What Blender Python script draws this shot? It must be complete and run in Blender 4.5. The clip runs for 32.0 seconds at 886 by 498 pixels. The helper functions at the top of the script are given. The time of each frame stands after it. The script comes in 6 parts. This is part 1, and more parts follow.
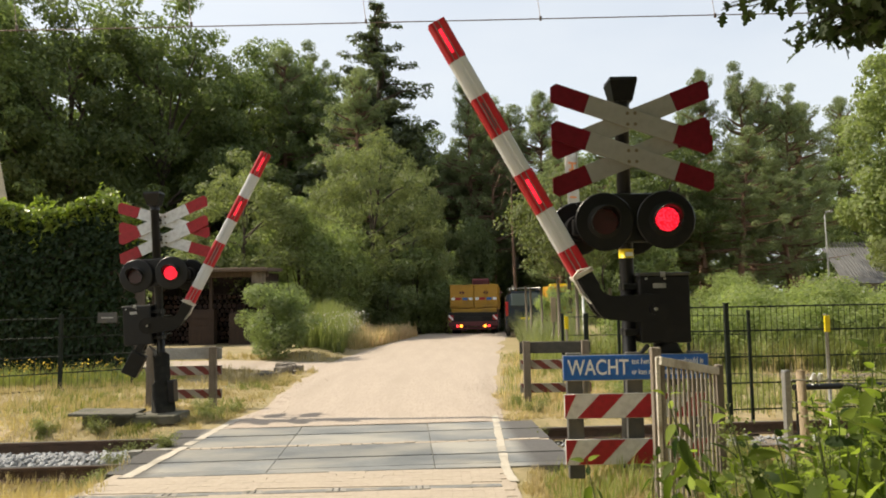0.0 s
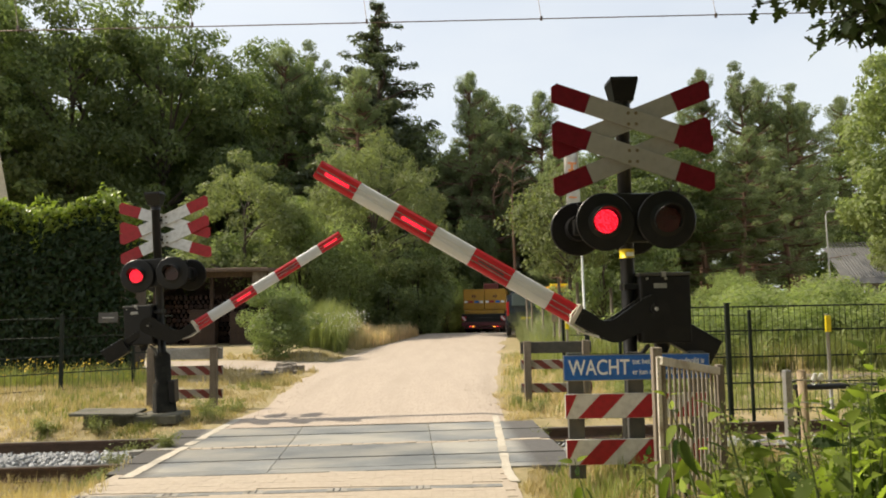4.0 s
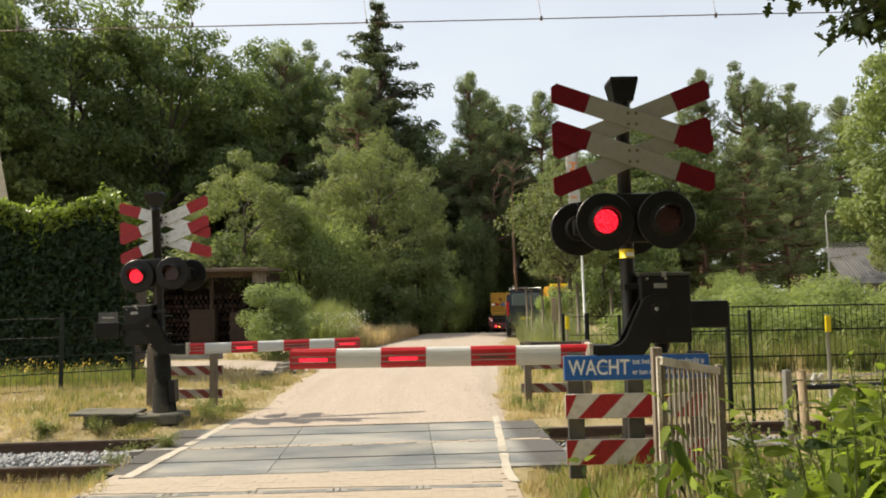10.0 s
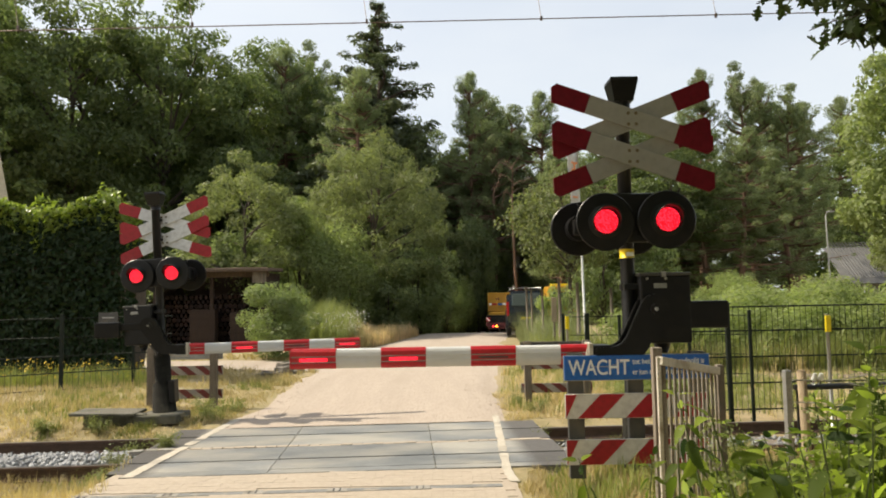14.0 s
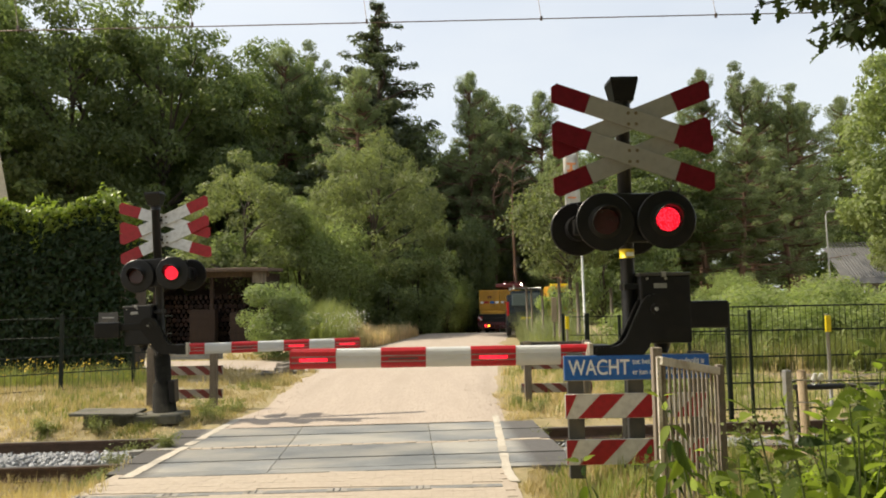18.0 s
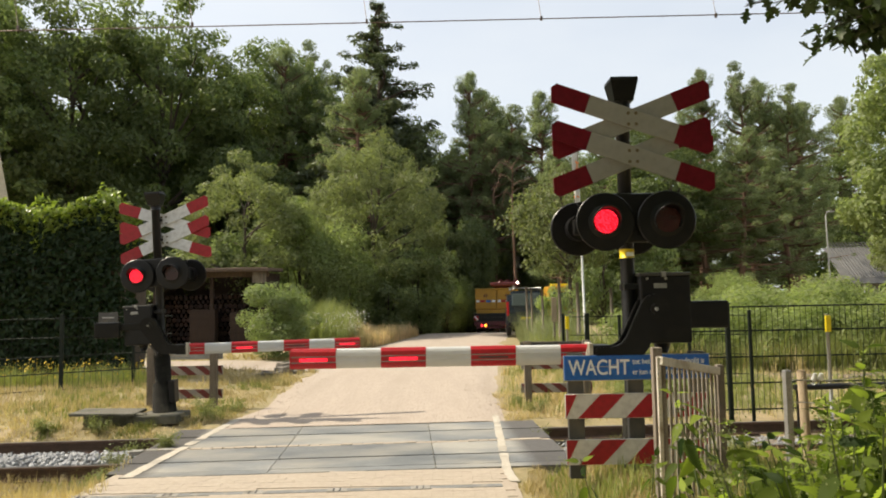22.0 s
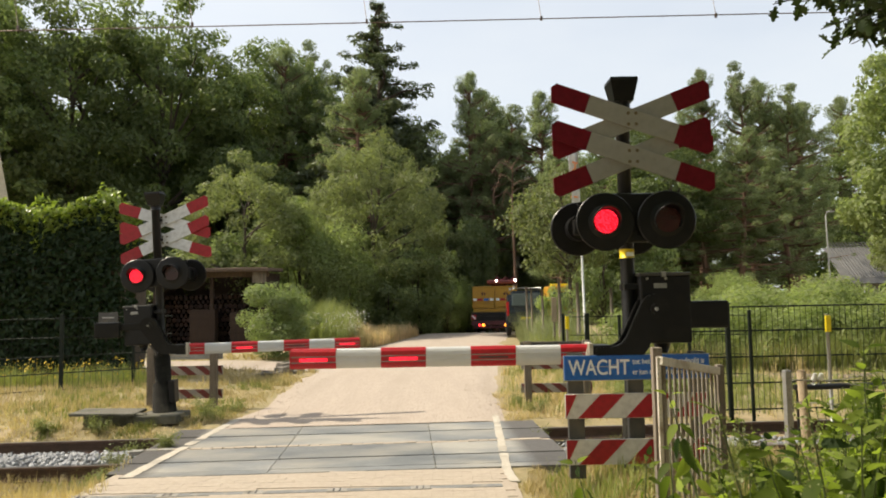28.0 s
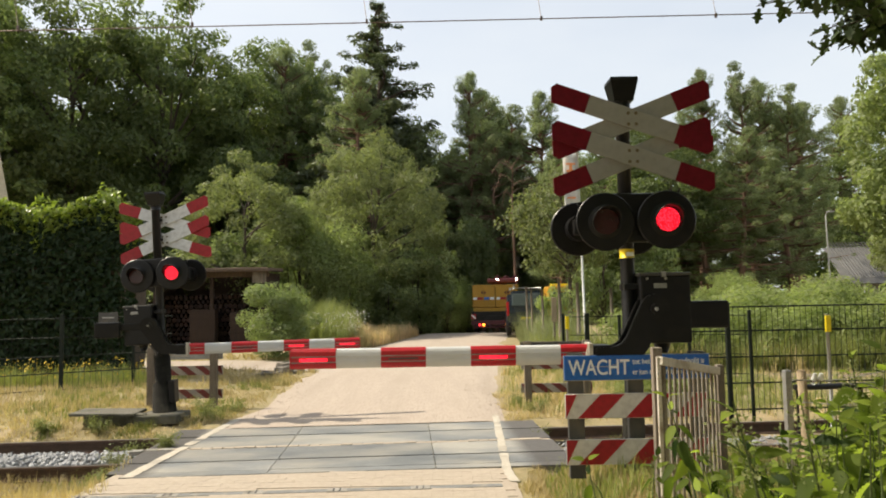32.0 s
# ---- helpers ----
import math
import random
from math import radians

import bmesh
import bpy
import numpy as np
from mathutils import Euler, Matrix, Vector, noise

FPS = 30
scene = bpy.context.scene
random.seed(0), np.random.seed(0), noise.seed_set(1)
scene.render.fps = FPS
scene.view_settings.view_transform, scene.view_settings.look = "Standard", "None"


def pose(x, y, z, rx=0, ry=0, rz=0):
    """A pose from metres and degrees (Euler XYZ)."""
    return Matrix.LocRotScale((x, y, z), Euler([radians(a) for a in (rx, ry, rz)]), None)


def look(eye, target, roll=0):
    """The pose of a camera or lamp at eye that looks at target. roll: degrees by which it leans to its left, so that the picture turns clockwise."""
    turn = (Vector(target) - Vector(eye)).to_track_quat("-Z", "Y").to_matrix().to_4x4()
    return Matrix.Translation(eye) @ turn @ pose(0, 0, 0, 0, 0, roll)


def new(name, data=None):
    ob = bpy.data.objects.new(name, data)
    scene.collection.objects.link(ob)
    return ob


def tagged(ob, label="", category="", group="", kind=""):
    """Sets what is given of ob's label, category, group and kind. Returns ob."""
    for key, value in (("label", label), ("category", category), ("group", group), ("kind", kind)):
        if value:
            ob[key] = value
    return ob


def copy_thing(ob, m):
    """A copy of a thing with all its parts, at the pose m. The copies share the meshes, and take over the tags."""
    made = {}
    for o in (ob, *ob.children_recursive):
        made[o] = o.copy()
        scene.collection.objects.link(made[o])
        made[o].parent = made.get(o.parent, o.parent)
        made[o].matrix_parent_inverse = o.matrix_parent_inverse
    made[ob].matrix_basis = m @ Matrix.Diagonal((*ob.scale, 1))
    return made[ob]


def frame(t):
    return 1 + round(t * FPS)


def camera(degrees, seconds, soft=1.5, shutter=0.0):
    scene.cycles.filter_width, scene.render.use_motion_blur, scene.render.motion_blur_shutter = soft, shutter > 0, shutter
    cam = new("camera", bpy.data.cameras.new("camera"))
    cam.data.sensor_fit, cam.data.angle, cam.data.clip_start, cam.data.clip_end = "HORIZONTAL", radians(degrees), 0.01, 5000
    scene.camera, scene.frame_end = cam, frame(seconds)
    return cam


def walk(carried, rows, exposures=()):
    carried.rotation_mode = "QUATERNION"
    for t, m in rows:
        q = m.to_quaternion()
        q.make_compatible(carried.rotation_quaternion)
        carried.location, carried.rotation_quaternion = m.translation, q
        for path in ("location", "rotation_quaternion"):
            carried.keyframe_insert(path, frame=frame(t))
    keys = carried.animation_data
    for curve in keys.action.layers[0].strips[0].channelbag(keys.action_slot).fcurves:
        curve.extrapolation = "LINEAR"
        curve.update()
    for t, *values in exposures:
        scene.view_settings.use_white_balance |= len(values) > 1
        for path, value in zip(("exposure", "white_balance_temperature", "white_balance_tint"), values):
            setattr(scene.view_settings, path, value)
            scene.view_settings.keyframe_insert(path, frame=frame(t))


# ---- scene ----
# camera: on a tripod at the edge of the road, 9 m from the track
cam = camera(65.45, 32.0, soft=1.9)
VIEW = look((0, 0, 1.93), (0, 10, 2.6186), -1.0)
walk(cam, [(0, look((0, 0, 1.93), (0.011, 10, 2.6186), -1.0)), (0.5, VIEW), (32, VIEW)], [(0, 0.6, 6900, 10), (32, 0.6, 6900, 10)])

# daylight: hazy sky, sun high over the left-hand side
world = bpy.data.worlds.new("sky")
scene.world = world
world.use_nodes = True
wn = world.node_tree.nodes
sky = wn.new("ShaderNodeTexSky")
sky.sky_type = "NISHITA"
sky.sun_disc = False
sky.sun_elevation, sky.sun_rotation = radians(48.0), radians(277)
sky.air_density, sky.dust_density, sky.ozone_density = 1.0, 3.0, 1.0
wn["Background"].inputs["Strength"].default_value = 0.145
# thin white haze over the whole sky, slightly streaked
haze_co, haze_noise, haze_mix = wn.new("ShaderNodeTexCoord"), wn.new("ShaderNodeTexNoise"), wn.new("ShaderNodeMix")
haze_map = wn.new("ShaderNodeMapping")
haze_map.inputs["Scale"].default_value = (1.5, 2.5, 5.0)
haze_noise.inputs["Scale"].default_value, haze_noise.inputs["Detail"].default_value = 1.6, 5
haze_range = wn.new("ShaderNodeMapRange")
haze_range.inputs[1].default_value, haze_range.inputs[2].default_value, haze_range.inputs[3].default_value, haze_range.inputs[4].default_value = 0.3, 0.7, 0.62, 0.8
haze_mix.data_type = "RGBA"
haze_mix.inputs[7].default_value = (4.25, 4.55, 4.85, 1)
wl = world.node_tree.links
wl.new(haze_co.outputs["Generated"], haze_map.inputs[0])
wl.new(haze_map.outputs[0], haze_noise.inputs["Vector"])
wl.new(haze_noise.outputs[0], haze_range.inputs[0])
wl.new(haze_range.outputs[0], haze_mix.inputs[0])
wl.new(sky.outputs["Color"], haze_mix.inputs[6])
wl.new(haze_mix.outputs[2], wn["Background"].inputs["Color"])
sun = new("sun", bpy.data.lights.new("sun", "SUN"))
sun.data.energy, sun.data.angle, sun.data.color = 4.55, radians(0.6), (1.0, 0.91, 0.76)
sun.matrix_world = look((-6.7, 0.8, 7.5), (0, 0, 0))


# ---- materials
def nodes_of(name):
    m = bpy.data.materials.new(name)
    m.use_nodes = True
    return m, m.node_tree.nodes, m.node_tree.links, m.node_tree.nodes["Principled BSDF"]


def mixed(n, l, fac, a, b):
    """A colour mix of a and b (tuples or sockets)."""
    x = n.new("ShaderNodeMix")
    x.data_type = "RGBA"
    l.new(fac, x.inputs[0])
    for slot, v in ((6, a), (7, b)):
        if isinstance(v, tuple):
            x.inputs[slot].default_value = (*v, 1)
        else:
            l.new(v, x.inputs[slot])
    return x.outputs[2]


def ramp(n, l, fac, lo, hi):
    r = n.new("ShaderNodeMapRange")
    l.new(fac, r.inputs[0])
    r.inputs[1].default_value, r.inputs[2].default_value = lo, hi
    return r.outputs[0]


def mat(name, c, c2=None, rough=0.6, metal=0.0, scale=6.0, bump=0.2, rand=0.0, dirt=None, stretch=None, spec=0.5, grain=0.8, ends=None, dirty=0.52):
    """A worn surface: two scales of noise between c and c2, dirt in patches, fine relief."""
    m, n, l, p = nodes_of(name)
    c2 = c2 or tuple(v * 0.75 for v in c)
    tc = n.new("ShaderNodeTexCoord")
    co = tc.outputs["Object"]
    if stretch:
        mp = n.new("ShaderNodeMapping")
        mp.inputs["Scale"].default_value = stretch
        l.new(co, mp.inputs[0])
        co = mp.outputs[0]
    big, fine = n.new("ShaderNodeTexNoise"), n.new("ShaderNodeTexNoise")
    for t, s, d in ((big, scale, 4), (fine, scale * 11, 3)):
        t.inputs["Scale"].default_value, t.inputs["Detail"].default_value = s, d
        l.new(co, t.inputs["Vector"])
    col = mixed(n, l, ramp(n, l, big.outputs[0], 0.35, 0.68), c, c2)
    col = mixed(n, l, ramp(n, l, fine.outputs[0], 0.42, 0.75), col, tuple(v * grain for v in c2))
    if dirt:
        spots = n.new("ShaderNodeTexNoise")
        spots.inputs["Scale"].default_value, spots.inputs["Detail"].default_value = scale * 0.6, 8
        l.new(co, spots.inputs["Vector"])
        col = mixed(n, l, ramp(n, l, spots.outputs[0], dirty, dirty + 0.2), col, dirt)
    if ends:
        # clean, dark ends beside the trafficked stretch lo..hi along x
        (lo, hi), dark = ends
        sep, off = n.new("ShaderNodeSeparateXYZ"), n.new("ShaderNodeMath")
        l.new(tc.outputs["Object"], sep.inputs[0])
        off.operation, off.inputs[1].default_value = "SUBTRACT", (lo + hi) / 2
        l.new(sep.outputs[0], off.inputs[0])
        size = n.new("ShaderNodeMath")
        size.operation = "ABSOLUTE"
        l.new(off.outputs[0], size.inputs[0])
        col = mixed(n, l, ramp(n, l, size.outputs[0], (hi - lo) / 2 - 0.08, (hi - lo) / 2 + 0.12), col, dark)
    if rand:
        info = n.new("ShaderNodeObjectInfo")
        hsv = n.new("ShaderNodeHueSaturation")
        l.new(col, hsv.inputs["Color"])
        r = n.new("ShaderNodeMapRange")
        l.new(info.outputs["Random"], r.inputs[0])
        r.inputs[3].default_value, r.inputs[4].default_value = 1 - rand, 1 + rand
        l.new(r.outputs[0], hsv.inputs["Value"])
        col = hsv.outputs[0]
    l.new(col, p.inputs["Base Color"])
    rr = n.new("ShaderNodeMapRange")
    l.new(fine.outputs[0], rr.inputs[0])
    rr.inputs[3].default_value, rr.inputs[4].default_value = max(0.02, rough - 0.12), min(1, rough + 0.12)
    l.new(rr.outputs[0], p.inputs["Roughness"])
    p.inputs["Metallic"].default_value = metal
    p.inputs["Specular IOR Level"].default_value = spec
    if bump:
        b = n.new("ShaderNodeBump")
        b.inputs["Strength"].default_value, b.inputs["Distance"].default_value = bump, 0.02
        l.new(fine.outputs[0], b.inputs["Height"])
        l.new(b.outputs[0], p.inputs["Normal"])
    return m


def leaf_mat(name, a, b, c, trans=0.45, rough=0.5, glow=(1.2, 1.28, 0.68), spec=0.35, by_object=False):
    """Leaves: three greens leaf by leaf and clump by clump, light passing through them."""
    m, n, l, p = nodes_of(name)
    geo, info, tc = n.new("ShaderNodeNewGeometry"), n.new("ShaderNodeObjectInfo"), n.new("ShaderNodeTexCoord")
    noise1 = n.new("ShaderNodeTexNoise")
    noise1.inputs["Scale"].default_value = 0.9
    l.new(tc.outputs["Object"], noise1.inputs["Vector"])
    col = mixed(n, l, info.outputs["Random"] if by_object else geo.outputs["Random Per Island"], a, b)
    if not by_object:
        col = mixed(n, l, ramp(n, l, noise1.outputs[0], 0.4, 0.7), col, c)
    hsv = n.new("ShaderNodeHueSaturation")
    r = n.new("ShaderNodeMapRange")
    l.new(info.outputs["Random"], r.inputs[0])
    r.inputs[3].default_value, r.inputs[4].default_value = 0.8, 1.2
    l.new(r.outputs[0], hsv.inputs["Value"])
    l.new(col, hsv.inputs["Color"])
    l.new(hsv.outputs[0], p.inputs["Base Color"])
    p.inputs["Roughness"].default_value = rough
    p.inputs["Specular IOR Level"].default_value = spec
    tr, mx = n.new("ShaderNodeBsdfTranslucent"), n.new("ShaderNodeMixShader")
    tint = n.new("ShaderNodeMix")
    tint.data_type, tint.blend_type = "RGBA", "MULTIPLY"
    tint.inputs[0].default_value = 1
    l.new(hsv.outputs[0], tint.inputs[6])
    tint.inputs[7].default_value = (*glow, 1)
    l.new(tint.outputs[2], tr.inputs["Color"])
    mx.inputs[0].default_value = trans
    l.new(p.outputs[0], mx.inputs[1])
    l.new(tr.outputs[0], mx.inputs[2])
    l.new(mx.outputs[0], n["Material Output"].inputs["Surface"])
    return m


def led_mat(name, strength, dots):
    """A red lamp of many small diodes."""
    m, n, l, p = nodes_of(name)
    tc, v = n.new("ShaderNodeTexCoord"), n.new("ShaderNodeTexVoronoi")
    v.inputs["Scale"].default_value = dots
    l.new(tc.outputs["Object"], v.inputs["Vector"])
    p.inputs["Base Color"].default_value = (0.35, 0.01, 0.02, 1)
    l.new(mixed(n, l, ramp(n, l, v.outputs["Distance"], 0.25, 0.6), (1.0, 0.025, 0.055), (0.45, 0.002, 0.01)), p.inputs["Emission Color"])
    p.inputs["Emission Strength"].default_value = strength
    return m


def plain(name, c, rough=0.5, metal=0.0, emit=0.0):
    m, n, l, p = nodes_of(name)
    p.inputs["Base Color"].default_value = (*c, 1)
    p.inputs["Roughness"].default_value, p.inputs["Metallic"].default_value = rough, metal
    if emit:
        p.inputs["Emission Color"].default_value, p.inputs["Emission Strength"].default_value = (*c, 1), emit
    return m


BLACK = mat("black_paint", (0.005, 0.005, 0.0055), (0.008, 0.008, 0.008), 0.38, 0, 9, 0.06, dirt=(0.013, 0.0125, 0.011), spec=0.3)
GREENBLACK = mat("dark_green_coating", (0.012, 0.018, 0.014), (0.02, 0.026, 0.02), 0.65, 0, 8, 0.05, spec=0.2)
POSTGREY = mat("dark_grey_post", (0.05, 0.05, 0.048), (0.075, 0.072, 0.066), 0.55, 0, 8, 0.1, dirt=(0.1, 0.09, 0.07))
WHITE = mat("white_sheeting", (0.6, 0.585, 0.54), (0.55, 0.53, 0.48), 0.55, 0, 1.5, 0.02)
# darker copies of the white and red sheeting, the near signal's shade put into them
CROSSWHITE = mat("shaded_white_sheeting", (0.255, 0.248, 0.218), (0.237, 0.23, 0.2), 0.6, 0, 1.5, 0.0, grain=0.95, spec=0.3)
CROSSRED = mat("shaded_red_sheeting", (0.13, 0.003, 0.01), (0.115, 0.004, 0.01), 0.6, 0, 1.5, 0.0, spec=0.2)
BACKWHITE = mat("bluish_white_enamel", (0.68, 0.7, 0.72), (0.62, 0.64, 0.66), 0.5, 0, 1.5, 0.02)
RED = mat("red_sheeting", (0.36, 0.006, 0.016), (0.3, 0.008, 0.014), 0.5, 0, 1.5, 0.02)
BOOMRED = mat("boom_red", (0.5, 0.01, 0.02), (0.42, 0.012, 0.02), 0.4, 0, 4, 0.03)
BOOMWHITE = mat("boom_white", (0.55, 0.56, 0.56), (0.53, 0.54, 0.535), 0.36, 0, 1.2, 0.0, grain=0.97)
OLDWHITE = mat("dirty_white_board", (0.4, 0.37, 0.32), (0.32, 0.29, 0.25), 0.7, 0, 4, 0.1, dirt=(0.22, 0.2, 0.16))
OLDRED = mat("faded_red_board", (0.2, 0.035, 0.03), (0.15, 0.04, 0.03), 0.7, 0, 4, 0.1)
BLUE = mat("sign_blue", (0.012, 0.13, 0.46), (0.014, 0.11, 0.4), 0.4, 0, 4, 0.02)
LETTER = plain("letter_white", (0.75, 0.77, 0.78), 0.5)
FOOTBLACK = mat("dull_mossy_black", (0.012, 0.0115, 0.01), (0.022, 0.021, 0.017), 0.9, 0, 8, 0.5, dirt=(0.045, 0.042, 0.03), spec=0.15)
YELLOW = mat("reflector_yellow", (0.85, 0.66, 0.02), (0.75, 0.58, 0.02), 0.4, 0, 6, 0.03)
ALU = mat("grey_metal", (0.42, 0.42, 0.41), (0.32, 0.32, 0.3), 0.45, 0.6, 7, 0.06)
GALV = mat("galvanised_cream_metal", (0.58, 0.54, 0.46), (0.44, 0.4, 0.33), 0.55, 0.1, 7, 0.12, dirt=(0.2, 0.15, 0.09))
# bars of the cream railing: shade put into the base colour, brown stains besides
SHADEDBAR = mat("shaded_rusty_bar", (0.29, 0.265, 0.225), (0.22, 0.19, 0.15), 0.6, 0.1, 9, 0.1, dirt=(0.12, 0.08, 0.05))
WOODGREY = mat("weathered_wood", (0.24, 0.2, 0.155), (0.15, 0.125, 0.1), 0.85, 0, 5, 0.5, dirt=(0.09, 0.08, 0.06), stretch=(3, 3, 0.5))
WOODPOST = mat("pale_wood_post", (0.42, 0.33, 0.22), (0.3, 0.23, 0.15), 0.85, 0, 7, 0.5, stretch=(3, 3, 0.4))
MOSSY = mat("mossy_dark_concrete", (0.15, 0.14, 0.115), (0.1, 0.095, 0.07), 0.95, 0, 6, 0.5, dirt=(0.06, 0.06, 0.035))
BOLT = plain("dull_rusty_bolt", (0.13, 0.1, 0.05), 0.7, 0.2)
CONCRETE = mat("concrete", (0.33, 0.31, 0.28), (0.24, 0.23, 0.2), 0.9, 0, 5, 0.4, dirt=(0.13, 0.12, 0.09))
RUST = mat("rusty_rail", (0.13, 0.078, 0.05), (0.085, 0.052, 0.036), 0.8, 0.15, 10, 0.4)
RAILTOP = mat("worn_rail_head", (0.3, 0.28, 0.26), (0.2, 0.18, 0.16), 0.35, 0.9, 12, 0.05)
RUBBER = mat("crossing_panel_rubber", (0.118, 0.128, 0.132), (0.205, 0.213, 0.21), 0.6, 0, 2.0, 0.3, rand=0.13, dirt=(0.275, 0.262, 0.228), stretch=(0.6, 1.3, 1), dirty=0.42, ends=((-3.42, 0.9), (0.08, 0.075, 0.069)))
PAVER = mat("sandy_paver", (0.365, 0.31, 0.245), (0.335, 0.285, 0.225), 0.9, 0, 2.5, 0.15, rand=0.035, dirt=(0.395, 0.335, 0.265), grain=0.9)
SAND = mat("pale_sand", (0.372, 0.312, 0.256), (0.335, 0.28, 0.228), 0.95, 0, 1.7, 0.03, dirt=(0.305, 0.255, 0.205), stretch=(1.5, 0.22, 1), grain=0.9)
DIRT = mat("trodden_dirt", (0.19, 0.145, 0.1), (0.14, 0.11, 0.078), 0.95, 0, 1.5, 0.2)
SOIL = mat("dry_grass_soil", (0.29, 0.225, 0.125), (0.23, 0.195, 0.09), 0.95, 0, 0.8, 0.6, dirt=(0.36, 0.28, 0.18))
ROADPAINT = mat("worn_white_line", (0.47, 0.43, 0.36), (0.41, 0.37, 0.3), 0.85, 0, 5, 0.3, dirt=(0.27, 0.25, 0.21))
STONE = mat("ballast_stone", (0.34, 0.35, 0.36), (0.24, 0.25, 0.26), 0.85, 0, 20, 0.4)
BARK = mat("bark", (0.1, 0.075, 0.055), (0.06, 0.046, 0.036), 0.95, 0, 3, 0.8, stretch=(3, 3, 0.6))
PINEBARK = mat("pine_bark", (0.2, 0.11, 0.07), (0.12, 0.075, 0.05), 0.95, 0, 3, 0.8, stretch=(3, 3, 0.6))
OAKLEAF = leaf_mat("oak_leaf", (0.105, 0.15, 0.068), (0.2, 0.24, 0.1), (0.13, 0.168, 0.072), 0.54)
LIGHTLEAF = leaf_mat("willow_leaf", (0.14, 0.17, 0.082), (0.23, 0.255, 0.12), (0.165, 0.19, 0.092), 0.5)
# darker copy of the shrub green for shrubs in shade, the shade put into it
DARKLEAF = leaf_mat("shade_leaf", (0.15, 0.195, 0.1), (0.235, 0.28, 0.138), (0.175, 0.215, 0.11), 0.55)
SHRUBLEAF = leaf_mat("shrub_leaf", (0.21, 0.265, 0.115), (0.31, 0.36, 0.16), (0.235, 0.28, 0.125), 0.57)
NEEDLE = leaf_mat("pine_needle", (0.15, 0.19, 0.105), (0.25, 0.28, 0.148), (0.18, 0.21, 0.115), 0.57, glow=(1.15, 1.25, 0.8))
SPRUCE = leaf_mat("spruce_needle", (0.085, 0.11, 0.068), (0.14, 0.165, 0.095), (0.1, 0.125, 0.078), 0.4)
# hedge greens: the face's shade in the first colour, the top's sun in the second
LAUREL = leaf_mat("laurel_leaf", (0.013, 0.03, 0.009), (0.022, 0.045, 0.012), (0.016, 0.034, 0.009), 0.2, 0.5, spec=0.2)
LAURELNEW = leaf_mat("sunlit_young_laurel_leaf", (0.15, 0.21, 0.035), (0.26, 0.31, 0.068), (0.18, 0.235, 0.045), 0.55, 0.3, spec=0.6)
BRAMBLE = leaf_mat("bramble_leaf", (0.165, 0.22, 0.09), (0.29, 0.325, 0.14), (0.21, 0.25, 0.108), 0.58)
# nettle tones lie far apart: shaded and backlit leaves are put into the colour
NETTLE = leaf_mat("nettle_leaf", (0.025, 0.05, 0.012), (0.25, 0.32, 0.06), (0.1, 0.15, 0.03), 0.6, 0.55, spec=0.12, by_object=True)
GREYGRASS = leaf_mat("grey_green_grass", (0.14, 0.175, 0.085), (0.28, 0.29, 0.15), (0.2, 0.22, 0.11), 0.4)
DRYGRASS = leaf_mat("dry_grass", (0.54, 0.43, 0.27), (0.4, 0.32, 0.17), (0.48, 0.385, 0.23), 0.35)
YELLOWGREEN = leaf_mat("yellow_green_herb", (0.22, 0.265, 0.1), (0.33, 0.36, 0.15), (0.27, 0.3, 0.12), 0.45)
GREENGRASS = leaf_mat("green_grass", (0.17, 0.21, 0.06), (0.28, 0.28, 0.1), (0.2, 0.23, 0.08), 0.4)
LIT = led_mat("lit_red_diodes", 1.4, 60)
LITSTRIP = led_mat("lit_boom_lamp", 1.7, 90)
DARKLENS = mat("unlit_red_lens", (0.05, 0.008, 0.008), (0.03, 0.006, 0.006), 0.25, 0, 20, 0.1)


# ---- mesh helpers
def linked(name, bm, material, parent=None, label=""):
    me = bpy.data.meshes.new(name)
    bm.to_mesh(me)
    bm.free()
    me.materials.append(material)
    ob = new(name, me)
    if parent:
        ob.parent = parent
    if label:
        ob["label"] = label
    return ob


def part(name, bm, material, parent, label=""):
    """One mesh under a thing or under a part."""
    return linked(name, bm, material, parent, label)


def thing(name, label, category, m=None, group="", kind=""):
    """An empty at the base of a thing, which carries its parts."""
    ob = tagged(new(name), label, category, group, kind)
    ob.empty_display_size = 0.1
    if m is not None:
        ob.matrix_basis = m
    return ob


def box(bm, c, s, bevel=0.0, m=None):
    """A box of centre c and size s, its edges rounded by bevel."""
    t = bmesh.new()
    bmesh.ops.create_cube(t, size=1)
    bmesh.ops.scale(t, vec=s, verts=t.verts)
    if bevel:
        bmesh.ops.bevel(t, geom=t.edges[:], offset=bevel, segments=2, affect="EDGES", profile=0.6)
    bmesh.ops.translate(t, vec=c, verts=t.verts)
    if m is not None:
        bmesh.ops.transform(t, matrix=m, verts=t.verts)
    me = bpy.data.meshes.new("t")
    t.to_mesh(me)
    t.free()
    bm.from_mesh(me)
    bpy.data.meshes.remove(me)
    return bm


def boxed(c, s, bevel=0.0, m=None):
    return box(bmesh.new(), c, s, bevel, m)


